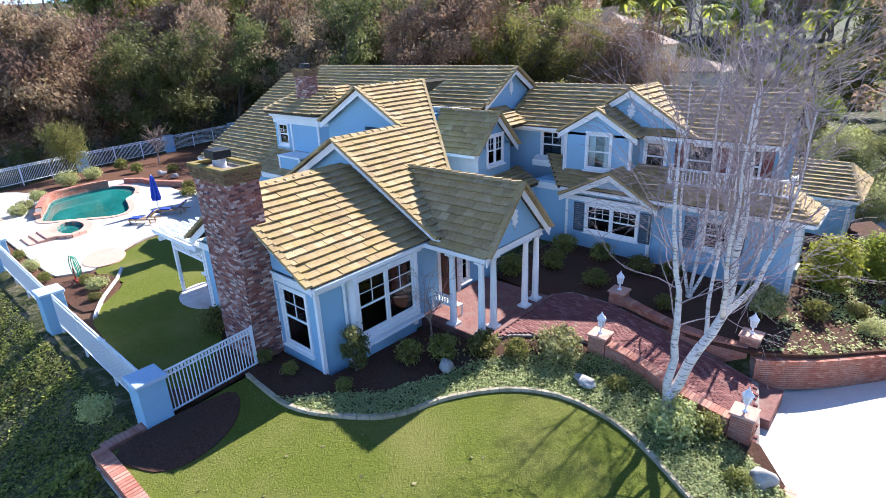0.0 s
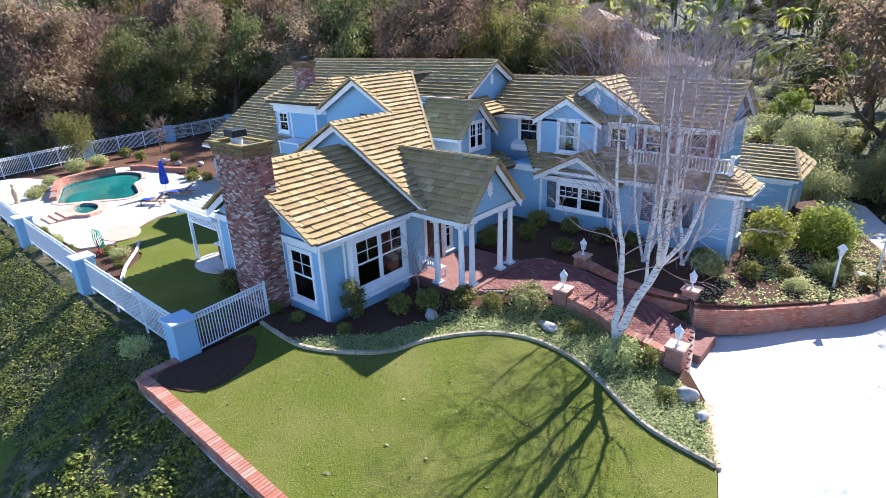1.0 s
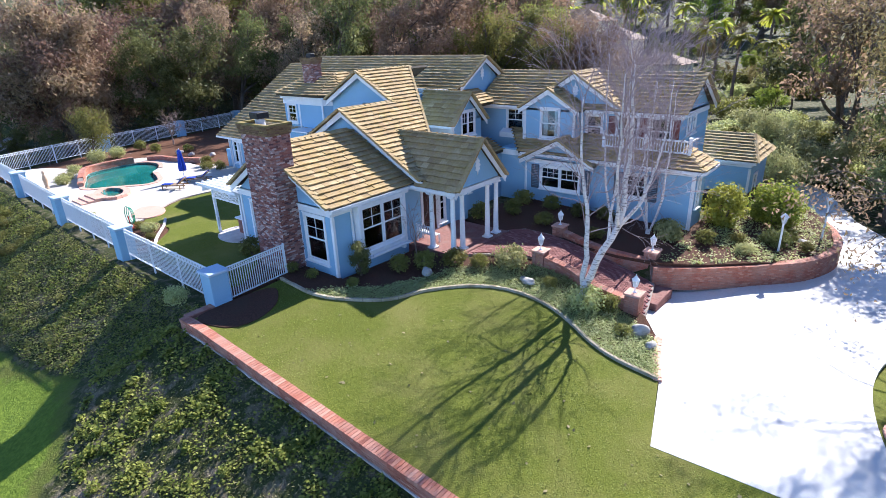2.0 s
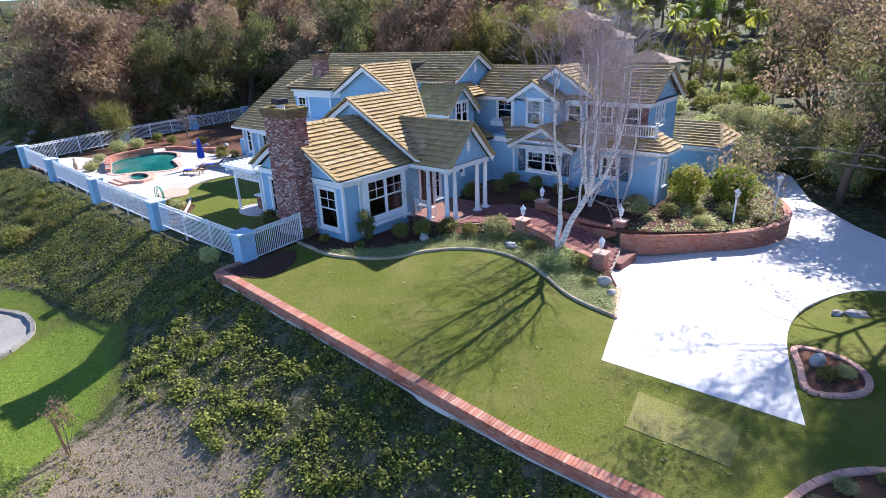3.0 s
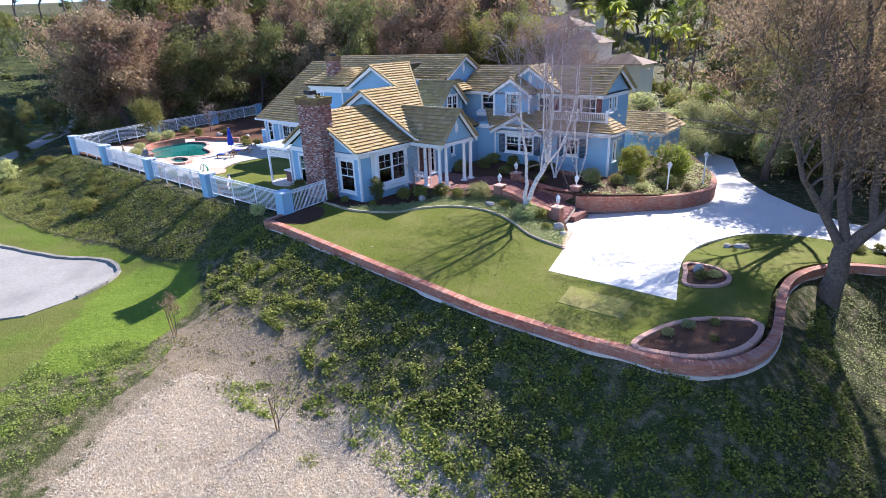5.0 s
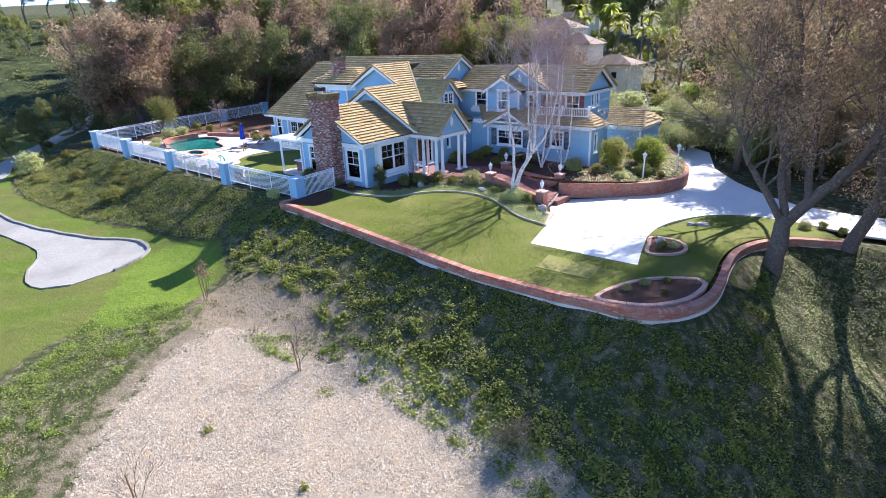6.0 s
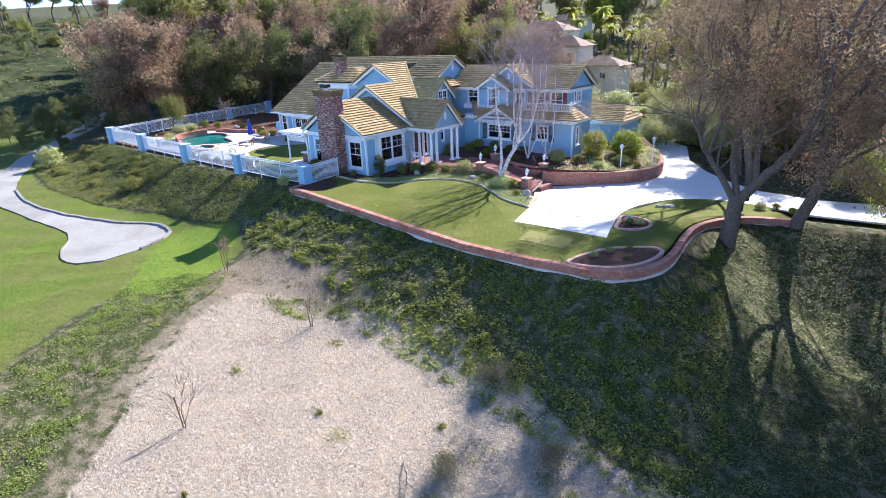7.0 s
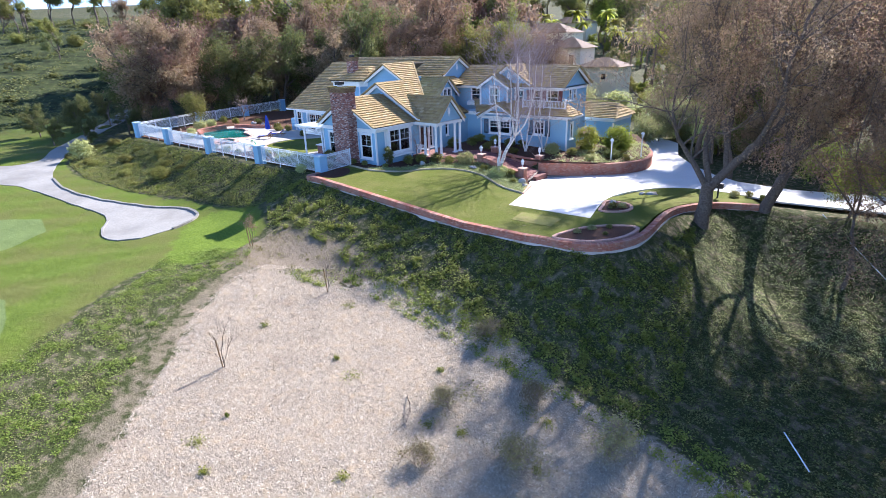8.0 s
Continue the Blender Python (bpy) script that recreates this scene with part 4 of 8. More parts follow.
part("turret_bay", boxes((-23.5, -21.6, 12.55, 13.72, 3.1, 4.12)), "blue", house)
part("bay_cap", boxes((-23.58, -21.52, 12.47, 13.72, 4.12, 4.22), bevel=0.015), "white", house)
part("corner_board", boxes((-23.54, -23.42, 12.51, 12.6, 3.3, 4.12)), "white", house)
part("corner_board", boxes((-21.68, -21.56, 12.51, 12.6, 3.3, 4.12)), "white", house)
M["door_red"] = speckled("oxblood_painted_door", (0.11, 0.03, 0.028), (0.17, 0.05, 0.045), 9, 0.5)
for x in (-4.55, -2.85, -1.2):
    part("balcony_shutter", boxes((x - 0.2, x + 0.2, 19.93, 19.995, 3.78, 5.3), bevel=0.01), "door_red", house, "dark red painted shutter")
part("sloping_sill", solid([(-11.6, 19.55, 3.98), (-9.9, 19.55, 3.98), (-9.9, 19.98, 4.16), (-11.6, 19.98, 4.16)], (0, 0, -0.3)), "white", house)

# windows
window(-10.16, 4.0, 0.97, 1.42, 2.08, curtain=True)
window(-14.35, 4.0, 0.97, 1.1, 2.0)
part("bay_base", boxes((-9.05, -8.66, 5.12, 7.78, 1.07, 1.27)), "white", house)
part("bay_head", boxes((-9.05, -8.66, 5.12, 7.78, 3.3, 3.45)), "white", house)
window(-8.68, 6.45, 1.27, 2.6, 2.06, "+x", 2, 2, True, 0.14, True, True, 1)
for y in (5.15, 7.75):
    part("pilaster", boxes((-9.02, -8.62, y - 0.07, y + 0.07, 1.02, 3.5)), "white", house)
part("bay_sill", boxes((-9.0, -8.45, 5.0, 7.9, 1.0, 1.08), bevel=0.015), "white", house)
for y in (5.35, 7.55):
    part("bracket", boxes((-9.0, -8.52, y - 0.08, y + 0.08, 0.82, 1.0), bevel=0.02), "white", house)
part("wall", boxes((-9.02, -8.72, 5.2, 7.7, 0.3, 1.0)), "blue", house)
window(-12.08, 17.0, 4.1, 1.35, 1.45, "+x", 2, 2, True, 0.1, True, False, 1)
window(-10.75, 20.0, 3.85, 1.3, 1.7)
window(-7.8, 19.0, 3.95, 1.28, 1.7, rows=1, cols=1, curtain=True)
window(-5.6, 20.0, 3.95, 1.05, 1.4, rows=1, cols=1)
window(-6.55, 18.05, 1.3, 2.5, 1.35, rows=2, cols=3, mullions=1)
shutter(-8.1, 18.05, 1.28, 0.48, 1.36)
shutter(-5.0, 18.05, 1.28, 0.48, 1.36)
window(-2.35, 18.3, 1.45, 1.15, 1.3, rows=2, cols=3)
shutter(-3.25, 18.3, 1.4, 0.48, 1.36)
shutter(-1.45, 18.3, 1.4, 0.48, 1.36)
window(-10.6, 14.6, 1.3, 1.2, 1.7, "+x")
window(-1.1, 21.7, 4.3, 0.6, 1.1, "+x", 1, 1)
window(-1.1, 22.6, 4.3, 0.6, 1.1, "+x", 1, 1)
window(-24.5, 13.7, 4.45, 1.05, 1.3, rows=2, cols=2)
part("trim", boxes((-23.75, -23.6, 13.66, 13.72, 4.2, 5.72)), "white", house)
part("trim", boxes((-21.3, -21.15, 13.66, 13.72, 4.2, 5.72)), "white", house)
window(-31.2, 13.0, 1.0, 1.1, 1.9)
window(-28.3, 13.0, 0.5, 2.3, 2.2, rows=2, cols=3, mullions=1, sill=False)
window(-24.3, 13.0, 0.5, 2.3, 2.2, rows=2, cols=3, mullions=1, sill=False)
window(0.45, 19.2, 1.2, 0.6, 1.5, "+x", 1, 1)
window(1.25, 28.2, -0.2, 1.0, 1.4, "+x", 2, 2)
# balcony doors and front door
window(-3.7, 20.0, 3.75, 1.3, 1.8, rows=1, cols=1, sill=False, label="tall balcony door with a white frame")
window(-2.0, 20.0, 3.75, 1.3, 1.8, rows=1, cols=1, sill=False, label="tall balcony door with a white frame")
door = part("front_door", boxes((-9.31, -9.24, 9.62, 10.58, 0.72, 2.82), bevel=0.012), "door", house, "dark stained wooden front door")
for y0 in (9.72, 10.14):
    part("door_panel", boxes((-9.26, -9.215, y0, y0 + 0.34, 0.85, 1.55), bevel=0.02), "door", door)
    part("door_panel", boxes((-9.26, -9.215, y0, y0 + 0.34, 1.7, 2.65), bevel=0.02), "door", door)
part("door_handle", boxes((-9.22, -9.17, 9.69, 9.73, 1.62, 1.82), bevel=0.01), "black", door)
part("door_frame", boxes((-9.31, -9.2, 9.46, 9.62, 0.7, 2.98), (-9.31, -9.2, 10.58, 10.74, 0.7, 2.98), (-9.31, -9.2, 9.46, 10.74, 2.98, 3.14)), "white", house)
window(-9.3, 9.1, 0.9, 0.55, 2.1, "+x", 3, 1, False)
window(-9.3, 11.1, 0.9, 0.55, 2.1, "+x", 3, 1, False)

# real window openings: pockets cut into the walls, coloured near-black as unlit rooms
cutters = []
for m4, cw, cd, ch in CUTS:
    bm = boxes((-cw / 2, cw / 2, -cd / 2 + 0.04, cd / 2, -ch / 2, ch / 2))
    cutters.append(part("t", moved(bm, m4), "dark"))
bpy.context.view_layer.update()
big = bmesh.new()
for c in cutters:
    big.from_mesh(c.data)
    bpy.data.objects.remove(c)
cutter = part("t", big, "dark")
for ob in [o for o in house.children if o.name.split(".")[0] in ("wall", "gable", "dormer_wall", "turret", "bay")]:
    lo, hi = Vector(ob.bound_box[0]), Vector(ob.bound_box[6])
    if not any(all(lo[i] - 1.6 < m4.translation[i] < hi[i] + 1.6 for i in range(3)) for m4, *_ in CUTS):
        continue
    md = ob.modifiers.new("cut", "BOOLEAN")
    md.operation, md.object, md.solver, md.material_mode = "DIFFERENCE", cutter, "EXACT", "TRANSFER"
    bpy.context.view_layer.update()
    me = bpy.data.meshes.new_from_object(ob.evaluated_get(bpy.context.evaluated_depsgraph_get()))
    ob.modifiers.clear()
    ob.data = me
bpy.data.objects.remove(cutter)

# white trim: friezes, corner boards, gutters, bargeboards
for x0, x1, y, z0, z1 in ((-15.65, -8.95, 3.96, 3.12, 3.36), (-8.72, -4.78, 18.0, 2.72, 2.95), (-4.8, 0.5, 18.25, 2.95, 3.25), (-10.6, -8.72, 18.25, 2.95, 3.25), (-32.05, -18.0, 12.94, 3.0, 3.3), (-6.0, 1.3, 26.45, 1.85, 2.15), (-4.0, -1.05, 19.96, 5.25, 5.5), (-13.4, -9.4, 19.96, 5.3, 5.5)):
    part("frieze", boxes((x0, x1, y, y + 0.06, z0, z1)), "white", house)
part("frieze", boxes((-15.68, -8.9, 3.9, 3.97, 3.36, 3.42)), "white", house)
part("frieze", boxes((-9.04, -8.96, 4.0, 8.4, 3.15, 3.4)), "white", house)
part("frieze", boxes((-1.12, -1.04, 20.0, 25.0, 5.25, 5.5)), "white", house)
part("frieze", boxes((0.44, 0.5, 18.3, 20.2, 2.95, 3.25)), "white", house)
part("frieze", boxes((1.22, 1.3, 26.5, 31.0, 1.85, 2.15)), "white", house)
for x, y, z0, z1 in ((-9.0, 4.0, 0.3, 3.12), (-11.15, 4.0, 0.3, 3.12), (-15.55, 4.0, 0.3, 3.12), (-13.1, 4.0, 0.3, 3.12), (-8.7, 18.05, 0.1, 2.72), (-4.8, 18.05, 0.1, 2.72), (0.45, 18.3, 0.0, 2.95), (-9.4, 19.0, 3.4, 5.6), (-6.3, 19.0, 3.9, 5.6), (-1.1, 20.0, 4.0, 5.3), (1.25, 26.5, -1.6, 1.75), (-32.0, 13.0, 0.3, 3.0)):
    part("corner_board", boxes((x - 0.09, x + 0.035, y - 0.035, y + 0.09, z0, z1)), "white", house)
for p, q in (((-8.66, 3.72, 3.47), (-8.66, 8.5, 3.47)), ((-9.0, 17.84, 3.22), (1.0, 17.84, 3.22)), ((0.99, 17.9, 3.22), (0.99, 20.2, 3.22)), ((-32.4, 12.16, 3.12), (-18.7, 12.16, 3.12)), ((-13.4, 19.6, 5.52), (-0.8, 19.6, 5.52)), ((-6.3, 26.05, 2.17), (1.6, 26.05, 2.17)), ((-14.7, 15.17, 4.8), (-11.85, 15.17, 4.8)), ((-8.9, 8.22, 3.48), (-6.1, 8.22, 3.48)), ((-6.1, 11.98, 3.48), (-9.0, 11.98, 3.48))):
    part("gutter", bar(p, q, 0.12, 0.13), "white", house)
part("dormer_cheek", boxes((-14.9, -12.05, 15.59, 15.65, 3.9, 4.9)), "white", house)
part("flashing", boxes((-17.0, -13.9, 17.4, 17.5, 6.3, 6.6)), "white", house)
for ap, ft, out in (
    ((-12.55, 3.7, 5.62), (-8.72, 3.7, 3.56), (0, 1, 0)), ((-12.55, 3.7, 5.62), (-15.9, 3.7, 3.56), (0, 1, 0)),
    ((-12.98, 8.28, zP(-12.98)), (-8.0, 8.28, zP(-8.0)), (0, 1, 0)), ((-12.98, 8.28, zP(-12.98)), (-17.7, 8.28, zP(-8.26)), (0, 1, 0)),
    ((-15.55, 11.78, zP(-15.55)), (-12.98, 11.78, zP(-12.98)), (0, 1, 0)), ((-15.55, 11.78, zP(-15.55)), (-18.4, 11.78, zP(-12.7)), (0, 1, 0)),
    ((-13.28, 20.5, zM(20.5)), (-13.28, 17.9, zM(17.9)), (-1, 0, 0)), ((-13.28, 20.5, zM(20.5)), (-13.28, 23.4, zM(17.6)), (-1, 0, 0)),
    ((-6.08, 10.1, 5.5), (-6.08, 8.25, 3.55), (-1, 0, 0)), ((-6.08, 10.1, 5.5), (-6.08, 11.95, 3.55), (-1, 0, 0)),
    ((-11.83, 16.9, 6.56), (-11.83, 15.2, 4.86), (-1, 0, 0)), ((-11.83, 16.9, 6.56), (-11.83, 18.6, 4.86), (-1, 0, 0)),
    ((-7.85, 18.73, 6.75), (-9.75, 18.73, 5.6), (0, 1, 0)), ((-7.85, 18.73, 6.75), (-5.95, 18.73, 5.6), (0, 1, 0)),
    ((-6.83, 19.73, 7.52), (-9.9, 19.73, 5.6), (0, 1, 0)), ((-6.83, 19.73, 7.52), (-3.8, 19.73, 5.6), (0, 1, 0)),
    ((-6.6, 17.73, 4.2), (-9.0, 17.73, 2.95), (0, 1, 0)), ((-6.6, 17.73, 4.2), (-4.45, 17.73, 2.95), (0, 1, 0)),
    ((-0.78, 22.5, 7.35), (-0.78, 19.65, 5.6), (-1, 0, 0)), ((-0.78, 22.5, 7.35), (-0.78, 25.4, 5.6), (-1, 0, 0)),
):
    rake(ap, ft, out)
part("gable", solid([(-1.1, 20.0, 5.5), (-1.1, 25.0, 5.5), (-1.1, 22.5, 7.2)], (-0.2, 0, 0)), "blue", house)
for p, q in (((-12.55, 3.7, 5.62), (-12.55, 8.55, 5.62)), ((-12.98, 8.3, zP(-12.98)), (-12.98, 12.0, zP(-12.98))), ((-15.55, 11.8, zP(-15.55)), (-15.55, 15.95, zP(-15.55))), ((-29.4, 20.5, zM(20.5)), (-13.3, 20.5, zM(20.5))), ((-6.1, 10.1, 5.5), (-11.1, 10.1, 5.5)), ((-11.85, 16.9, 6.56), (-15.3, 16.9, 6.56)), ((-13.4, 22.5, 7.35), (-0.8, 22.5, 7.35)), ((-7.85, 18.75, 6.75), (-7.85, 21.4, 6.75)), ((-6.83, 19.75, 7.52), (-6.83, 22.6, 7.52)), ((-6.6, 17.75, 4.2), (-6.6, 20, 4.2)), ((-6.3, 28.6, 3.4), (0.8, 28.6, 3.4)), ((0.8, 28.6, 3.4), (1.6, 26.1, 2.25)), ((0.95, 17.9, 3.3), (-0.9, 20.0, 4.25)), ((-32.4, 19.7, zM(19.7)), (-30.2, 19.75, zM(19.75)))):
    ridge(p, q)
part("verge_tiles", bar((-8.0, 9.62, zP(-8.0) + 0.05), (-15.5, 15.88, zP(-15.5) + 0.05), 0.12, 0.14), "tile_b", house, "dark edge tiles along the valley")
diamond(-6.12 - 0.22, 10.1, 4.35, "+x")
diamond(-13.58, 20.5, 7.35, "+x")
diamond(-6.83, 19.98, 6.55, "-y")
downpipe(-9.5, 18.96, 3.6, 5.5)
downpipe(-8.93, 4.95, 0.5, 3.4)
downpipe(-32.05, 12.9, 0.4, 3.2)
downpipe(0.52, 18.2, 0.0, 3.1)

# porch: floor, beams, columns
part("porch_floor", boxes((-9.25, -6.15, 8.25, 12.3, 0.2, 0.7), bevel=0.02), "pave", house, "brick porch floor")
part("porch_beam", boxes((-9.0, -6.36, 8.38, 8.62, 3.28, 3.5), (-6.66, -6.36, 8.62, 11.9, 3.28, 3.5), (-9.2, -6.66, 11.66, 11.9, 3.28, 3.5)), "white", house)
part("porch_ceiling", boxes((-9.2, -6.66, 8.62, 11.66, 3.4, 3.45)), "white", house)


def column(x, y, z0, z1):
    h = z1 - z0
    col = part("column", moved(lathe([(0.155, 0.0), (0.155, 0.05), (0.13, 0.09), (0.125, 0.12), (0.118, h * 0.35), (0.095, h - 0.16), (0.115, h - 0.14), (0.10, h - 0.11), (0.14, h - 0.06), (0.14, h - 0.05)], 16), pose(x, y, z0)), "white", house)
    part("plinth", boxes((x - 0.19, x + 0.19, y - 0.19, y + 0.19, z0 - 0.08, z0), bevel=0.01), "white", col)
    part("capital", boxes((x - 0.165, x + 0.165, y - 0.165, y + 0.165, z1 - 0.05, z1)), "white", col)


for x, y in ((-6.5, 8.5), (-6.5, 9.15), (-6.5, 11.05), (-6.5, 11.75), (-7.7, 8.5)):
    column(x, y, 0.78, 3.28)
for x in (-29.9, -28.9):
    column(x, 12.35, 0.55, 3.0)
part("pool_porch_beam", boxes((-30.2, -19.0, 12.25, 12.45, 2.85, 3.1)), "white", house)

# balcony
part("balcony_deck", boxes((-4.5, -0.05, 18.9, 20.0, 3.66, 3.78)), "white", house)
rail = part("balcony_rail", boxes((-4.5, -0.05, 18.9, 18.98, 4.42, 4.5), (-4.5, -0.05, 18.9, 18.96, 3.85, 3.92), (-0.13, -0.05, 18.98, 20.0, 4.42, 4.5), (-0.12, -0.06, 18.98, 20.0, 3.85, 3.92)), "white", house, "white balcony railing")
for i in range(31):
    x = -4.45 + i * 0.145
    part("baluster", moved(lathe([(0.028, 0), (0.03, 0.08), (0.018, 0.14), (0.032, 0.3), (0.02, 0.44), (0.026, 0.5)], 6), pose(x, 18.94, 3.92)), "white", rail)
for x, y in ((-4.5, 18.94), (-0.09, 18.94), (-2.3, 18.94)):
    part("newel", boxes((x - 0.07, x + 0.07, y - 0.07, y + 0.07, 3.75, 4.62), (x - 0.09, x + 0.09, y - 0.09, y + 0.09, 4.62, 4.66)), "white", rail)

# chimneys
def chimney(x0, x1, y0, y1, z0, z1, near=0):
    ch = part("chimney", boxes((x0 + 0.02, x1 - 0.02, y0 + 0.02, y1 - 0.02, z0, z1 - 0.1)), "mortar", house, "tall mottled brick chimney with a mossy cap")
    me = {}
    bl, bh = 0.2, 0.066
    jv, jf = [], []
    cv, cf = [], []
    count = 0
    for r in range(int((z1 - z0) / bh)):
        z = z1 - (r + 1) * bh
        out = 0.10 if r < 2 else (0.07 if r < 5 else (0.035 if r == 5 else 0.0))
        for side in range(3):
            a0, a1 = ((x0 - out, x1 + out) if side == 0 else (y0 - out, y1 + out))
            n = max(1, round((a1 - a0) / bl))
            w = (a1 - a0) / n
            off = (w / 2) * (r % 2)
            for i in range(n + (r % 2)):
                b0, b1 = max(a0, a0 + i * w - off), min(a1, a0 + (i + 1) * w - off)
                if b1 - b0 < 0.04:
                    continue
                j = random.uniform(-0.006, 0.008)
                if side == 0:
                    bx = (b0 + 0.005, b1 - 0.005, y0 - out - j, y0 - out + 0.06, z + 0.005, z + bh - 0.006)
                elif side == 1:
                    bx = (x1 + out - 0.06, x1 + out + j, b0 + 0.005, b1 - 0.005, z + 0.005, z + bh - 0.006)
                else:
                    bx = (x0 - out - j, x0 - out + 0.06, b0 + 0.005, b1 - 0.005, z + 0.005, z + bh - 0.006)
                if count < near and side < 2 and r > 5:
                    count += 1
                    size = (round(bx[1] - bx[0], 2), round(bx[3] - bx[2], 2))
                    if size not in me:
                        bm = boxes((-size[0] / 2, size[0] / 2, -size[1] / 2, size[1] / 2, -0.032, 0.032))
                        me[size] = bpy.data.meshes.new("brick")
                        bm.to_mesh(me[size])
                        bm.free()
                        me[size].materials.append(M["brick"])
                    ob = new("brick", me[size])
                    ob.parent = ch
                    ob.location = ((bx[0] + bx[1]) / 2, (bx[2] + bx[3]) / 2, (bx[4] + bx[5]) / 2)
                else:
                    av, af = (cv, cf) if r < 6 else (jv, jf)
                    k = len(av)
                    av += [(x, y, zz) for zz in bx[4:6] for x, y in ((bx[0], bx[2]), (bx[1], bx[2]), (bx[1], bx[3]), (bx[0], bx[3]))]
                    af += [(k, k + 1, k + 5, k + 4), (k + 1, k + 2, k + 6, k + 5), (k + 2, k + 3, k + 7, k + 6), (k + 3, k, k + 4, k + 7), (k + 4, k + 5, k + 6, k + 7), (k + 3, k + 2, k + 1, k)]
    tagged(raw("brickwork", jv, jf, "brick_moss", ch), kind="stuff")
    tagged(raw("cap_bricks", cv, cf, "brick_cap", ch, "mossy brown corbelled cap"), kind="stuff")
    return ch


ch1 = chimney(-13.05, -11.12, 3.05, 4.05, 0.3, 6.66, 290)
part("cap_rim", boxes((-13.15, -11.02, 2.95, 3.13, 6.66, 6.72), (-13.15, -11.02, 4.0, 4.15, 6.66, 6.72), (-13.15, -12.97, 3.13, 4.0, 6.66, 6.72), (-11.2, -11.02, 3.13, 4.0, 6.66, 6.72)), "moss", ch1, "mossy chimney rim")
fl = part("flue", moved(lathe([(0.2, 0), (0.2, 0.35)], 20), pose(-12.3, 3.55, 6.5)), "galv", ch1, "galvanised flue")
part("flue_cap", boxes((-12.58, -12.02, 3.27, 3.83, 6.85, 7.1), bevel=0.02), "black", fl, "black metal flue cap")
ch2 = chimney(-23.65, -22.7, 14.3, 15.1, 6.3, 8.62, 0)
part("flue_cap", boxes((-23.4, -22.95, 14.5, 14.9, 8.6, 8.85), bevel=0.02), "black", ch2)

# ---- roof tiles ----
def spans(poly, v):
    """Where a level line at v crosses a polygon of (u, v)."""
    hits = []
    for (a, b), (c, d) in zip(poly, poly[1:] + poly[:1]):
        if (b > v) != (d > v):
            hits.append(a + (c - a) * (v - b) / (d - b))
    hits.sort()
    return list(zip(hits[::2], hits[1::2]))


def tile_box(u0, u1, v0, v1, o, ud, vd, n, lift):
    """A thick-nosed tile: lighter front, upper part coloured darker like a shade band, open gap under the nose."""
    base = o + n * 0.006
    lo, hi = 0.105 + lift, 0.02
    vm = min(v0 + 0.155, v1 - 0.01)
    mid = lo * 0.9 + (hi - lo) * 0.42
    p = [base + ud * u + vd * v for u, v in ((u0, v0), (u1, v0), (u1, v1), (u0, v1), (u0, vm), (u1, vm))]
    return [p[0] + n * 0.05, p[1] + n * 0.05, p[2], p[3], p[0] + n * lo, p[1] + n * lo, p[2] + n * hi, p[3] + n * hi, p[4] + n * mid, p[5] + n * mid]


TF = [(0, 1, 5, 4), (1, 2, 6, 9, 5), (3, 0, 4, 8, 7), (4, 5, 9, 8), (3, 2, 1, 0), (8, 9, 6, 7)]


def two_tone(me, nose, pan):
    me.materials.clear()
    me.materials.append(M[nose])
    me.materials.append(M[pan])
    me.polygons.foreach_set("material_index", [1 if i % 6 == 5 else 0 for i in range(len(me.polygons))])


for k, (ob, pts, n) in enumerate(ROOFS):
    ud = Vector((0, 0, 1)).cross(n).normalized()
    vd = n.cross(ud).normalized()
    o = min(pts, key=lambda q: q.z)
    poly = [((q - o).dot(ud), (q - o).dot(vd)) for q in pts]
    v, top, row = min(q[1] for q in poly) - 0.04, max(q[1] for q in poly), 0
    tv, tf, shared = [], [], None
    while v < top - 0.05:
        for a, c in spans(poly, min(v + 0.15, top - 0.02)):
            w = 0.36
            u = a - w * (0.5 * (row % 2)) - random.uniform(0, 0.03)
            while u < c:
                u0, u1 = max(u, a) + 0.004, min(u + w, c) - 0.004
                u += w
                if u1 - u0 < 0.05:
                    continue
                lift = random.uniform(-0.012, 0.012)
                if k == 0 and u1 - u0 > w - 0.02:
                    if shared is None:
                        q = tile_box(-w / 2 + 0.004, w / 2 - 0.004, 0, 0.37, Vector(), ud, vd, n, 0)
                        shared = bpy.data.meshes.new("tile")
                        shared.from_pydata(q, [], TF)
                        two_tone(shared, "tile_a", "pan_a")
                    t = new("tile", shared)
                    t.parent = ob
                    t.location = o + ud * ((u0 + u1) / 2) + vd * v + n * lift
                else:
                    b0 = len(tv)
                    tv += tile_box(u0, u1, v + random.uniform(-0.012, 0.012), min(v + 0.37, top), o, ud, vd, n, lift)
                    tf += [tuple(b0 + i for i in f) for f in TF]
        v += 0.305
        row += 1
    if tv:
        rt = raw("roof_tiles", tv, tf, "tile_b", ob)
        two_tone(rt.data, "tile_b", "pan_b")
        tagged(rt, kind="stuff")

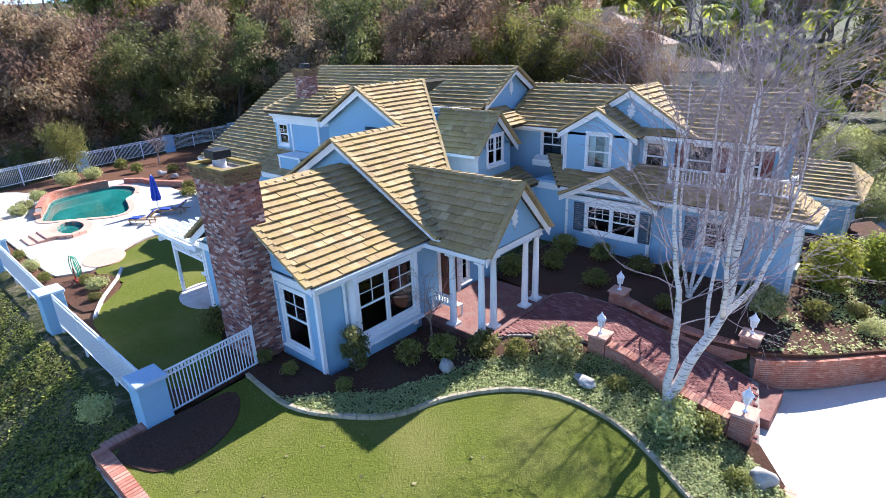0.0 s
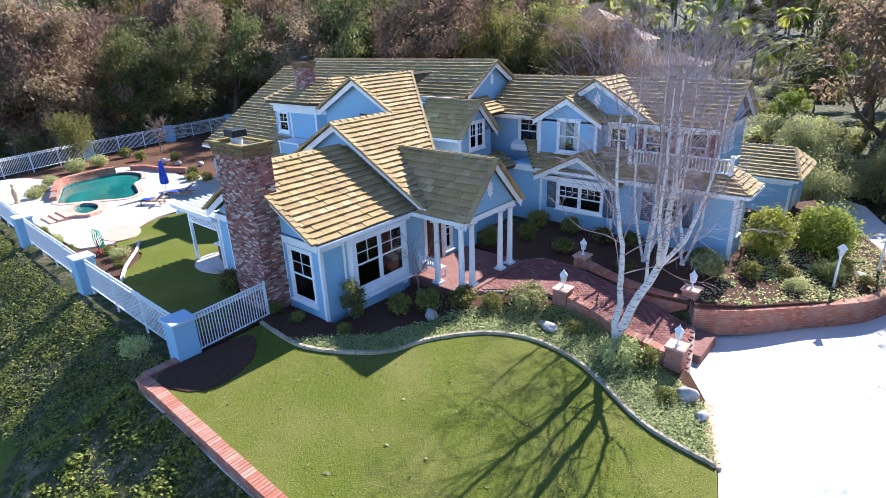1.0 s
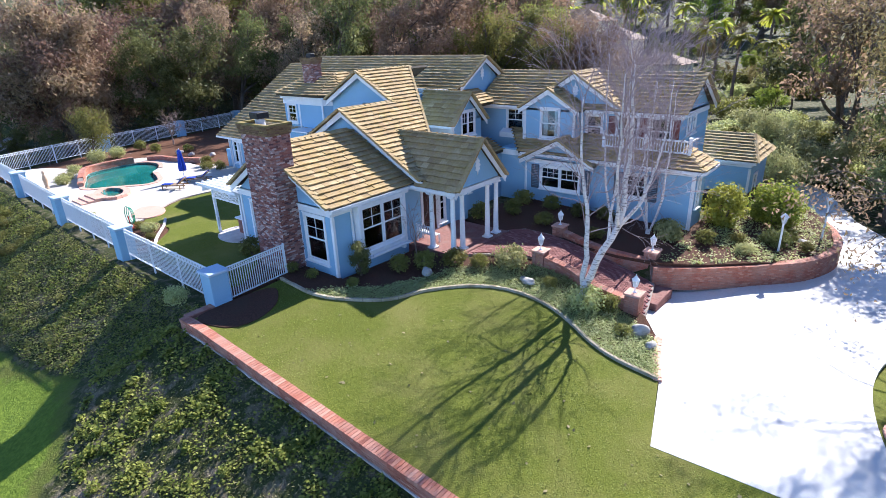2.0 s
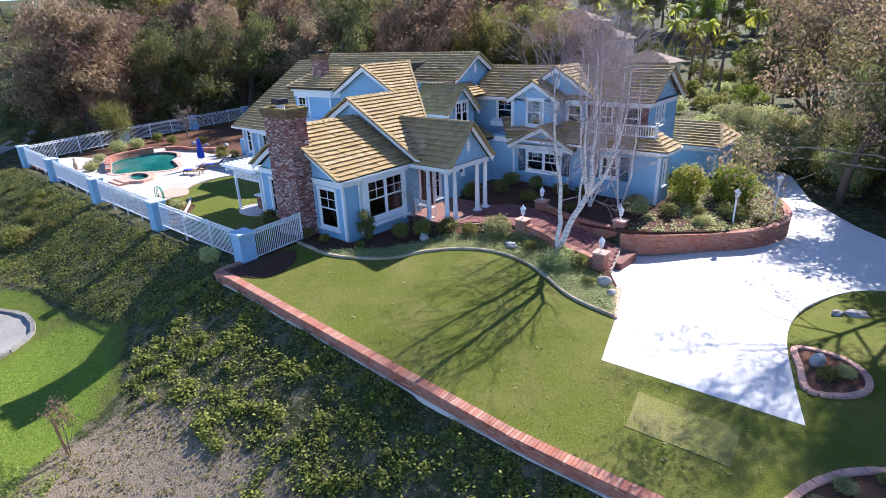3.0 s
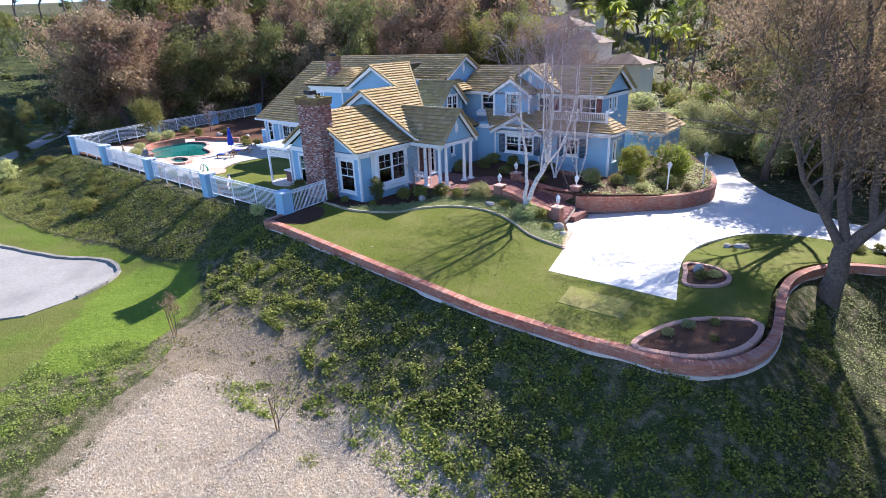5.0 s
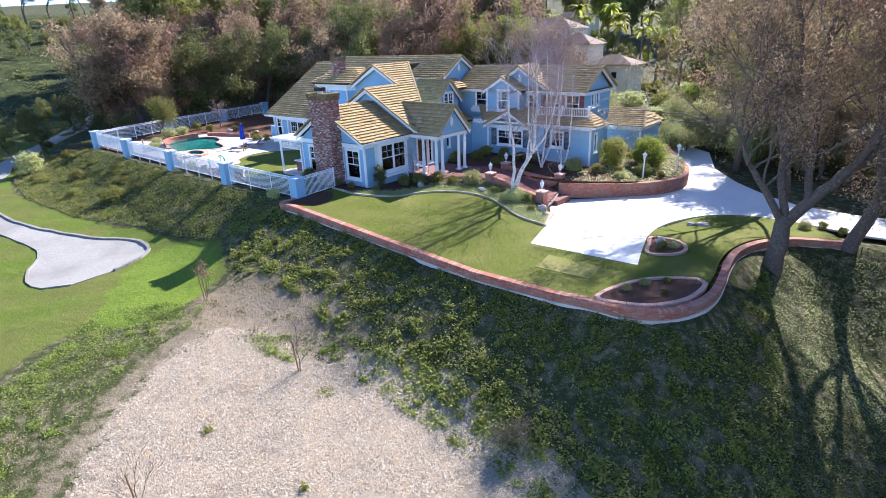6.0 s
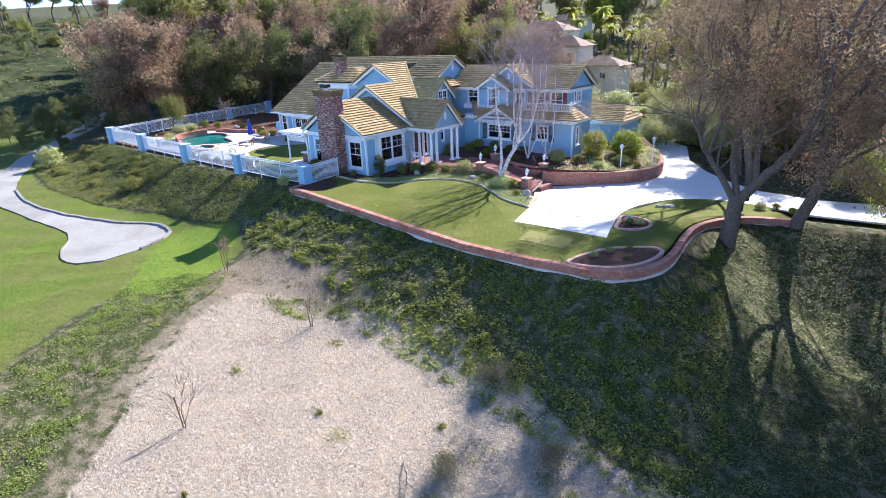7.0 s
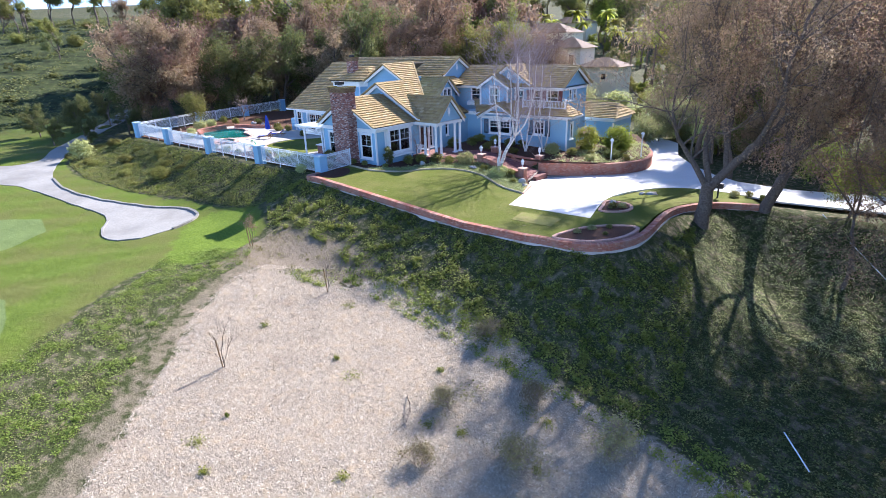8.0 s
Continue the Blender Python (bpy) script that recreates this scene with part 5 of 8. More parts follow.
# ---- paths and beds ----
CART = [(-80, 16), (-72, 8), (-62.5, 0.6), (-55.7, -3.6), (-46.4, -8.3), (-40.4, -10.4), (-35.8, -11.0), (-31.4, -10.7), (-27.7, -9.8), (-24.1, -8.6), (-22.2, -7.4), (-20.4, -6.8), (-18.3, -7.1), (-17.1, -8.3), (-16.5, -10.0), (-16.4, -12.3), (-17.2, -13.5), (-19.4, -13.7), (-21.2, -13.1), (-22.8, -12.1), (-24.6, -11.6), (-28.7, -12.1), (-33, -12.5), (-37, -13.0), (-42.6, -14.5), (-52, -20), (-58, -19), (-50.9, -9.9), (-58.1, -5.0), (-67.7, 1.6), (-76, 8), (-83, 14)]
cart_curve = spline(CART, 0.8, True)
sheet("cart_path", cart_curve, ground_z, "path", "weathered concrete cart path with a rounded end", "path", 0.9, lift=0.035)
edging("path_kerb", [(p.x, p.y) for p in spline(CART[5:15], 1.0)], lambda x, y: gz(x, y) + 0.05, "kerb", "raised kerb along the cart path, coloured dark like its shadow line", 0.2, 0.09, False, 0.8)
edging("path_kerb", [(p.x, p.y) for p in spline(CART[15:24], 1.0)], lambda x, y: gz(x, y) + 0.05, "path", "low concrete kerb along the turf", 0.15, 0.025, False, 0.8)
BIG_BED = [(9.9, -1.0), (10.2, 0.6), (10.9, 1.9), (11.8, 2.7), (12.7, 3.2), (13.05, 3.0), (13.15, 2.2), (12.9, 0.9), (12.1, -0.3), (11.1, -0.85)]
SMALL_BED = [(9.05, 7.9), (9.35, 6.6), (9.75, 5.3), (10.6, 5.6), (11.1, 6.4), (10.95, 7.4), (10.2, 8.1)]
for bed_line in (BIG_BED, SMALL_BED):
    sheet("garden_bed", spline(bed_line, 0.3, True), pad_z, "red_mulch", "kidney-shaped bed of dark red bark mulch in the lawn", "garden bed", 0.4, lift=0.03)
    edging("bed_edging", [(p.x, p.y) for p in spline(bed_line, 0.25, True)], pad_z, "coping", "pale brick edging round a mulch bed", 0.2, 0.09, True, 0.22)
sheet("garden_bed", spline([(-10.4, -1.3), (-8.9, -1.1), (-8.6, 0.0), (-9.2, 1.2), (-10.4, 1.6)], 0.3, True), pad_z, "soil", "corner bed of dark red bark mulch", "garden bed", 0.4, lift=0.03)
edging("drive_edging", [(p.x, p.y) for p in spline([(3.4, 6.2), (3.0, 7.2), (2.75, 8.0), (2.5, 8.8)], 0.2)], pad_z, "coping", "brick edging between bed and drive", 0.26, 0.06, False, 0.22)

sheet("sod_patch", [(5.9, 2.2), (8.65, 2.25), (8.8, 0.6), (6.2, 0.5)], pad_z, "sod", "paler square of newly laid turf in the lawn", "turf", 0.5, lift=0.018)

# ---- pool yard ----
YARD = lambda x, y: 0 * np.asarray(x, float) + 0.55
POOL = [(-35.25, 3.5), (-37.9, 4.4), (-40.4, 5.5), (-41.1, 7.4), (-41.0, 9.5), (-39.4, 10.2), (-37.5, 9.5), (-36.5, 8.6), (-34.8, 8.1), (-33.2, 7.5), (-32.7, 6.6), (-33.5, 5.5), (-34.3, 4.5)]
SPA = [(-32.6, 3.5), (-33.2, 4.1), (-32.8, 4.6), (-31.7, 4.6), (-30.8, 4.1), (-30.6, 3.6), (-31.3, 3.3)]
pool_c, spa_c = [tuple(p[:2]) for p in spline(POOL, 0.4, True)], [tuple(p[:2]) for p in spline(SPA, 0.3, True)]
DECK = [(-46.2, 1.6), (-38, 1.3), (-29.9, 1.2), (-24.8, 1.3), (-24.2, 2.5), (-25.9, 4.5), (-26.8, 6.0), (-26.7, 8.5), (-25, 10.6), (-25, 12.9), (-34, 12.9), (-35.5, 11.8), (-38.0, 12.0), (-40.5, 12.2), (-43, 10.6), (-43.4, 8.2), (-42.2, 6.0), (-44.4, 5.0), (-46.4, 4.0)]
YLAWN = [(-24.0, 2.6), (-25.7, 4.6), (-26.6, 6.2), (-26.5, 8.6), (-24.8, 10.6), (-24.8, 12.8), (-17.6, 12.8), (-17.6, 8.6), (-15.7, 8.2), (-15.7, 4.2), (-13.2, 2.9), (-12.0, 0.7), (-18.4, 0.7), (-20.4, 2.0), (-21.6, 2.9)]
sheet("yard_ground", [(-46.6, 1.0), (-10.9, 0.05), (-11.2, 3.9), (-15.6, 4.0), (-17, 13.2), (-32, 13.2), (-34, 27), (-54, 25), (-51.6, 18), (-49.8, 10.5)], lambda x, y: YARD(x, y) - 0.03, "red_mulch", "reddish bark mulch of the pool garden", "ground", 1.2, holes=[pool_c, spa_c])
sheet("yard_lawn", spline(YLAWN, 0.6, True), YARD, "lawn", "small green lawn beside the pool deck", "lawn", 0.6, lift=0.02)
sheet("pool_deck", spline(DECK, 0.8, True), YARD, "deck", "pale pool deck in full sun", "pool deck", 0.8, holes=[pool_c, spa_c], lift=0.05)
sheet("paved_disc", spline([(-26.06, 2.8), (-26.9, 3.7), (-26.4, 4.35), (-25.3, 4.4), (-24.35, 3.75), (-24.3, 2.9), (-25.1, 2.5)], 0.3, True), YARD, "coping", "round pink brick paving in the deck", "paving", 0.5, lift=0.075)
sheet("garden_bed", spline([(-23.6, 1.0), (-23.4, 2.6), (-22.0, 2.9), (-20.9, 2.2), (-19.6, 1.1), (-20.5, 0.7)], 0.4, True), YARD, "soil", "small planted bed beside the deck", "garden bed", 0.5, lift=0.04)
pool = thing("swimming_pool", "freeform swimming pool with green-blue water and brick coping", "pool")


def basin(line, top, depth, water, name):
    n = len(line)
    vs = [(x, y, top) for x, y in line] + [(x, y, top - depth) for x, y in line]
    fs = [(i, (i + 1) % n, n + (i + 1) % n, n + i) for i in range(n)] + [tuple(range(n, 2 * n))]
    raw(name + "_shell", vs, fs, "shell", pool)
    raw(name + "_water", [(x, y, water) for x, y in line], [tuple(range(n))], "water", pool, "still green-blue water")


basin(pool_c, 0.6, 1.5, 0.44, "pool")
basin(spa_c, 0.75, 1.0, 0.58, "spa")


def offset(line, dist, closed=True):
    """The line moved sideways, away from its own middle."""
    n = len(line)
    c = Vector((sum(q[0] for q in line) / n, sum(q[1] for q in line) / n))
    out = []
    for i in range(n):
        a, b = Vector(line[(i - 1) % n if closed else max(i - 1, 0)]), Vector(line[(i + 1) % n if closed else min(i + 1, n - 1)])
        d = (b - a).normalized()
        out.append((line[i][0] + d.y * dist, line[i][1] - d.x * dist))
    return out


def coping(line, w, z0, z1, sign):
    """A closed or open kerb of bricks laid side by side along a basin's edge."""
    far = offset(line, sign * w)
    vs, fs = [], []
    for i in range(len(line)):
        k = (i + 1) % len(line)
        if math.dist(line[i], line[k]) > 0.8:
            continue
        b0 = len(vs)
        m = 2
        for s in range(m):
            b0 = len(vs)
            f0, f1 = s / m + 0.02, (s + 1) / m - 0.02
            for p, q, f in ((line[i], line[k], f0), (line[i], line[k], f1), (far[i], far[k], f1), (far[i], far[k], f0)):
                x, y = p[0] + (q[0] - p[0]) * f, p[1] + (q[1] - p[1]) * f
                vs += [(x, y, z0), (x, y, z1 + random.uniform(-0.004, 0.004))]
            fs += [(b0 + 1, b0 + 3, b0 + 5, b0 + 7), (b0, b0 + 2, b0 + 3, b0 + 1), (b0 + 2, b0 + 4, b0 + 5, b0 + 3), (b0 + 4, b0 + 6, b0 + 7, b0 + 5), (b0 + 6, b0, b0 + 1, b0 + 7)]
    tagged(raw("coping", vs, fs, "coping", pool, "pink brick coping"), kind="stuff")


def turn_of(line):
    return -1 if sum(a[0] * b[1] - b[0] * a[1] for a, b in zip(line, line[1:] + line[:1])) < 0 else 1


P_SIGN = turn_of(pool_c)
coping([q for q in pool_c if q[0] > -36.2 or q[1] > 9.3], 0.34, 0.45, 0.64, P_SIGN)
coping(spa_c, 0.42, 0.45, 0.78, turn_of(spa_c))
for i in range(3):
    part("spa_step", boxes((-32.4 - i * 0.1, -30.7, 1.7 + i * 0.4, 3.0, 0.55 + i * 0.07, 0.6 + (i + 1) * 0.07), bevel=0.02), "coping", pool)
brick_run("pool_planter_wall", [q for q, r in zip(offset(pool_c, P_SIGN * 0.2), pool_c) if r[0] < -35.6 and r[1] < 9.4 and not (r[1] > 8 and r[0] > -38)], lambda x, y: 1.1 if x < -37 else 0.9, 0.35, 0.6, "brick_red", "curved brick planter wall beside the pool")
brick_run("pool_planter_wall", spline([(-41.4, 10.4), (-40.4, 11.2), (-38.8, 11.5), (-36.6, 12.6)], 0.4), lambda x, y: 0.95, 0.3, 0.5, "brick_red", "low brick planter wall behind the pool")

edging("bed_edging", [(-23.35, 3.5), (-22.2, 2.9), (-20.4, 1.7), (-18.86, 0.9)], YARD, "footing", "pale concrete edging of the yard lawn", 0.13, 0.1)
# blue closed umbrella
um = thing("pool_umbrella", "closed blue garden umbrella on a thin pole", "umbrella", at=(-31.3, 8.6, 0.6))
part("pole", moved(lathe([(0.03, 0), (0.03, 2.3)], 10), pose(0, 0, 0)), "white", um)
part("base", lathe([(0.28, 0), (0.26, 0.08), (0.06, 0.1)], 16), "black", um)
bm = bmesh.new()
N = 16
rings = []
for r, z in ((0.05, 2.25), (0.12, 2.1), (0.2, 1.5), (0.27, 0.95), (0.24, 0.72)):
    rings.append([bm.verts.new((r * (1 if j % 2 else 0.62) * math.cos(math.tau * j / N), r * (1 if j % 2 else 0.62) * math.sin(math.tau * j / N), z)) for j in range(N)])
for a, c in zip(rings, rings[1:]):
    for j in range(N):
        bm.faces.new((a[j], c[j], c[(j + 1) % N], a[(j + 1) % N]))
bm.faces.new(rings[0])
part("canopy", bm, "blue_cloth", um, "folded bright blue canopy")

# sun loungers
def lounger(m):
    lo = thing("sun_lounger", "wooden sun lounger with a blue towel on the deck", "lounger", "loungers by the pool")
    fr = bmesh.new()
    for y in (-0.3, 0.3):
        box(fr, -0.95, 0.95, y - 0.03, y + 0.03, 0.26, 0.33)
    for i in range(9):
        box(fr, -0.9 + i * 0.14, -0.82 + i * 0.14, -0.27, 0.27, 0.33, 0.35)
    part("frame", fr, "teak", lo)
    for x in (-0.85, 0.5):
        for y in (-0.3, 0.3):
            part("leg", boxes((x - 0.03, x + 0.03, y - 0.03, y + 0.03, 0, 0.26)), "teak", lo)
    part("backrest", moved(boxes((0, 0.75, -0.29, 0.29, 0, 0.04)), pose(0.32, 0, 0.35, 0, -40, 0)), "teak", lo)
    part("cushion", boxes((-0.9, -0.2, -0.25, 0.25, 0.35, 0.41), bevel=0.02), "blue_cloth", lo, "blue towel")
    part("back_cushion", moved(boxes((0, 0.72, -0.27, 0.27, 0.04, 0.11), bevel=0.025), pose(0.34, 0, 0.36, 0, -40, 0)), "blue_cloth", lo)
    lo.matrix_basis = m @ Matrix.Scale(0.88, 4)
    return lo


l1 = lounger(pose(-29.6, 7.1, 0.6, 0, 0, 38))
copy_thing(l1, pose(-30.0, 9.0, 0.6, 0, 0, 42))

# garden ornament and hose reel
orn = lathe([(0.16, 0), (0.17, 0.06), (0.1, 0.12), (0.13, 0.4), (0.16, 0.7), (0.1, 0.95), (0.05, 1.02), (0.085, 1.1), (0.08, 1.2), (0.02, 1.27)], 14)
tagged(part("garden_statue", moved(orn, pose(-37.8, 1.9, 0.6)), "stone_tan"), "small tan stone garden statue on the deck", "statue")
hose = thing("hose_reel", "green garden hose coiled on a stand in the bed", "hose reel", at=(-23.4, 1.8, 0.58))
vs, fs = [], []
for k in range(3):
    path = [((0.5 - 0.06 * k) * math.cos(a), 0.07 * k - 0.1, 0.66 + (0.52 - 0.05 * k) * math.sin(a)) for a in np.linspace(0, math.tau, 25)]
    v, f = tube(path, [0.02] * 25, 6)
    fs += [tuple(i + len(vs) for i in q) for q in f]
    vs += v
raw("hose", vs, fs, "hose", hose, "coiled green hose", True)
part("stand", boxes((-0.03, 0.03, -0.16, -0.12, 0, 0.65), (-0.03, 0.03, 0.12, 0.16, 0, 0.65), (-0.3, 0.3, -0.15, 0.15, 0, 0.06)), "red_paint", hose)

# pergola with lattice front, and barbecue counter under it
pg = thing("pergola", "white wooden pergola with a lattice front", "pergola")
for x in (-18.55, -16.05):
    for y in (4.15, 7.0):
        part("post", boxes((x - 0.06, x + 0.06, y - 0.06, y + 0.06, 0.5, 2.95)), "white", pg)
for x in (-18.55, -16.05):
    part("beam", boxes((x - 0.05, x + 0.05, 3.65, 7.5, 2.9, 3.06)), "white", pg)
for i in range(13):
    y = 3.75 + i * 0.3
    part("slat", solid([(-19.35, y - 0.03, 3.17), (-19.1, y - 0.03, 3.06), (-15.65, y - 0.03, 3.06), (-15.65, y - 0.03, 3.22), (-19.28, y - 0.03, 3.22)], (0, 0.08, 0)), "white", pg)
lat = bmesh.new()
for i in range(24):
    x = -18.5 + i * 0.11
    for sg in (-1, 1):
        x1 = x + sg * 0.4
        if -18.55 < x1 < -16.0:
            join(lat, bar((x, 4.12 + 0.012 * sg, 2.5), (x1, 4.12 + 0.012 * sg, 2.9), 0.025, 0.012, (0, 1, 0)))
part("lattice", lat, "white", pg)
part("lattice_rail", boxes((-18.5, -16.1, 4.09, 4.15, 2.44, 2.5)), "white", pg)
bq = thing("barbecue_counter", "brick barbecue counter with a pale slab top", "barbecue")
part("brick_base", boxes((-17.6, -16.0, 4.7, 5.7, 0.5, 1.35), bevel=0.01), "pave", bq)
part("slab", boxes((-17.7, -15.9, 4.6, 5.8, 1.35, 1.43), bevel=0.015), "white", bq)
gr = part("grill", boxes((-17.2, -16.4, 4.9, 5.5, 1.43, 1.6), bevel=0.03), "black", bq, "black grill with a hood")
part("hood", moved(lathe([(0.3, 0), (0.29, 0.1), (0.2, 0.2), (0.05, 0.24)], 14), pose(-16.8, 5.2, 1.6)), "black", gr)
sheet("paving_ring", [(-17.2 + 1.5 * math.cos(a), 4.7 + 1.2 * math.sin(a)) for a in np.linspace(0, math.tau, 30, endpoint=False)], YARD, "footing", "round stone paving under the pergola", "paving", 0.5, lift=0.04)
ut = tagged(part("utility_cabinet", boxes((-33.3, -32.25, 13.2, 14.4, 0.5, 1.9), bevel=0.03), "blue"), "blue painted utility enclosure beside the house wall", "cabinet")

# ---- fences ----
def pillar(x, y, z0, z1, s=0.72, turn=0.0):
    pl = thing("fence_pillar", "square blue stucco pillar with a pale cap", "pillar", "fence pillars", at=(x, y, z0))
    pl.rotation_euler.z = radians(turn)
    part("shaft", boxes((-s / 2, s / 2, -s / 2, s / 2, -0.6, z1 - z0 - 0.12), bevel=0.01), "blue", pl)
    c = s / 2 + 0.06
    part("cap", boxes((-c, c, -c, c, z1 - z0 - 0.12, z1 - z0), bevel=0.025), "blue_cap", pl)
    return pl


PILLARS = [(-10.95, -0.2, 0.45, 1.93), (-19.55, -0.1, 0.5, 1.95), (-28.5, 0.1, 0.5, 1.95), (-38.2, 0.55, 0.6, 2.05), (-46.6, 0.95, 0.7, 2.15), (-50.0, 10.3, 0.6, 2.1), (-52.1, 18.6, 0.6, 2.1), (-54.2, 26.5, 0.6, 2.1)]
for q in PILLARS:
    pillar(*q)
picket_me = bpy.data.meshes.new("picket")
bm = boxes((-0.012, 0.012, -0.012, 0.012, 0.06, 1.3))
bm.to_mesh(picket_me)
bm.free()
picket_me.materials.append(M["metal"])


def fence(p, q, z, label, single=False, gap=0.35, h=1.35, pitch=0.125, name="fence"):
    f = thing(name, label, "fence", "pool fence")
    p, q = Vector((*p, z)), Vector((*q, z))
    d = (q - p).normalized()
    a, c = p + d * gap, q - d * gap
    L = (c - a).length
    for zz, w in ((0.1, 0.04), (h - 0.16, 0.04), (h, 0.045)):
        part("rail", bar(a + Vector((0, 0, zz)), c + Vector((0, 0, zz)), w, w), "metal", f)
    n = max(1, round(L / 2.3))
    for i in range(n + 1):
        s = a + d * (L * i / n)
        part("post", boxes((s.x - 0.03, s.x + 0.03, s.y - 0.03, s.y + 0.03, z - 0.25, z + h + 0.06)), "metal", f)
    k = int(L / pitch)
    if single:
        for i in range(k):
            o = new("picket", picket_me)
            o.parent = f
            o.location = a + d * (pitch * (i + 0.5))
    else:
        bm = bmesh.new()
        for i in range(k):
            s = a + d * (pitch * (i + 0.5))
            box(bm, s.x - 0.011, s.x + 0.011, s.y - 0.011, s.y + 0.011, z + 0.06, z + h - 0.05)
        tagged(part("pickets", bm, "metal", f), kind="stuff")
    bm = bmesh.new()
    for i in range(k):
        s = a + d * (pitch * (i + 0.5)) + Vector((0, 0, h - 0.08))
        join(bm, bar(s - d * 0.035, s + d * 0.035, 0.012, 0.07))
    tagged(part("ring_strip", bm, "metal", f), kind="stuff")
    return f


for i, (u, v) in enumerate(zip(PILLARS, PILLARS[1:])):
    fence(u[:2], v[:2], (u[2] + v[2]) / 2 + 0.03, "white metal picket fence between blue pillars", True)
fence((-10.85, 0.1), (-11.15, 3.05), 0.5, "white metal picket gate beside the chimney", True, 0.06, 1.35, 0.105, "garden_gate")

# ---- lamps and pedestals ----
def pedestal(x, y, z0, z1, s=0.55):
    pd = thing("lamp_pedestal", "red brick pedestal with a flat cap beside the walkway", "pedestal", "walkway pedestals", at=(x, y, 0))
    part("core", boxes((-s / 2 + 0.02, s / 2 - 0.02, -s / 2 + 0.02, s / 2 - 0.02, z0, z1)), "mortar", pd)
    bm = bmesh.new()
    r = 0
    z = z0
    while z < z1 - 0.07:
        n = 3
        for i in range(n):
            w = s / n
            o = -s / 2 + i * w
            j = random.uniform(-0.005, 0.005)
            for sg in (-1, 1):
                box(bm, o + 0.006, o + w - 0.006, min(sg * (s / 2 + j), sg * (s / 2 - 0.06)), max(sg * (s / 2 + j), sg * (s / 2 - 0.06)), z, z + 0.065)
                box(bm, min(sg * (s / 2 + j), sg * (s / 2 - 0.06)), max(sg * (s / 2 + j), sg * (s / 2 - 0.06)), o + 0.006, o + w - 0.006, z + 0.001, z + 0.064)
        z += 0.075
        r += 1
    tagged(part("bricks", bm, "brick_red", pd), kind="stuff")
    part("cap", boxes((-s / 2 - 0.05, s / 2 + 0.05, -s / 2 - 0.05, s / 2 + 0.05, z1, z1 + 0.07), bevel=0.015), "coping", pd)
    return pd


def lantern(x, y, z, k=1.0):
    la = thing("garden_lantern", "white metal lantern with glass panes on a pedestal", "lantern", "walkway lanterns", at=(x, y, z))
    la.scale = (k, k, k)
    part("stem", lathe([(0.09, 0), (0.07, 0.03), (0.025, 0.06), (0.025, 0.2), (0.06, 0.23)], 10), "white", la)
    part("glass_body", lathe([(0.075, 0.24), (0.125, 0.5)], 6), "lamp_glass", la, "pale glass panes")
    cage = bmesh.new()
    for j in range(6):
        a = math.tau * j / 6
        join(cage, bar((0.08 * math.cos(a), 0.08 * math.sin(a), 0.23), (0.132 * math.cos(a), 0.132 * math.sin(a), 0.51), 0.018, 0.018, (1, 0, 0)))
    part("cage", cage, "white", la)
    part("roof", lathe([(0.16, 0.5), (0.15, 0.53), (0.07, 0.62), (0.05, 0.66), (0.012, 0.7), (0.02, 0.73), (0.002, 0.76)], 6), "white", la)
    return la


for x, y, z0, z1 in ((-3.3, 10.5, 0.1, 0.88), (-4.15, 13.8, 0.2, 0.9), (0.3, 13.9, -0.8, 0.55), (1.1, 9.95, -0.8, 0.3)):
    pedestal(x, y, z0, z1)
    lantern(x, y, z1 + 0.07)
brick_run("walkway_wall", spline([(-3.0, 10.45), (-1.8, 10.35), (-0.6, 9.95), (0.8, 9.9)], 0.3), lambda x, y: np.interp(x, [-3, 0.8], [0.72, 0.1]), 0.32, 0.7, "brick_red", "low red brick wall along the walkway")
brick_run("walkway_wall", spline([(-3.9, 13.75), (-2.4, 13.35), (-1.0, 13.3), (0.3, 13.6)], 0.3), lambda x, y: np.interp(x, [-4, 0.4], [0.75, 0.3]), 0.3, 1.1, "brick_red", "low red brick wall beside the shaded bed")
for x, y, h in ((4.3, 19.3, 1.75), (5.6, 22.9, 1.9)):
    lp = thing("lamp_post", "white garden lamp post with a lantern head in the planter", "lamp post", "drive lamp posts", at=(x, y, -0.55))
    part("post", lathe([(0.09, 0), (0.08, 0.1), (0.05, 0.14), (0.045, h - 0.2), (0.07, h - 0.16), (0.05, h - 0.12)], 12), "white", lp)
    part("lantern_glass", moved(lathe([(0.09, 0), (0.15, 0.28)], 6), pose(0, 0, h - 0.12)), "lamp_glass", lp)
    part("lantern_roof", moved(lathe([(0.19, 0.28), (0.18, 0.31), (0.08, 0.42), (0.02, 0.47), (0.002, 0.52)], 6), pose(0, 0, h - 0.12)), "white", lp)
tagged(part("walkway_step", boxes((0.55, 1.55, 11.3, 13.15, -1.15, -0.6), bevel=0.02), "pave"), "low red brick step from the drive to the walkway", "step", kind="structure")
# path light on the drive's edge and the post box
pb = thing("post_box", "black post box on a stand beside the drive", "post box", at=(14.35, 14.5, -1.25))
part("post", boxes((-0.05, 0.05, -0.05, 0.05, 0, 0.8)), "black", pb)
part("box", boxes((-0.3, 0.3, -0.15, 0.15, 0.8, 1.15), bevel=0.03), "black", pb)


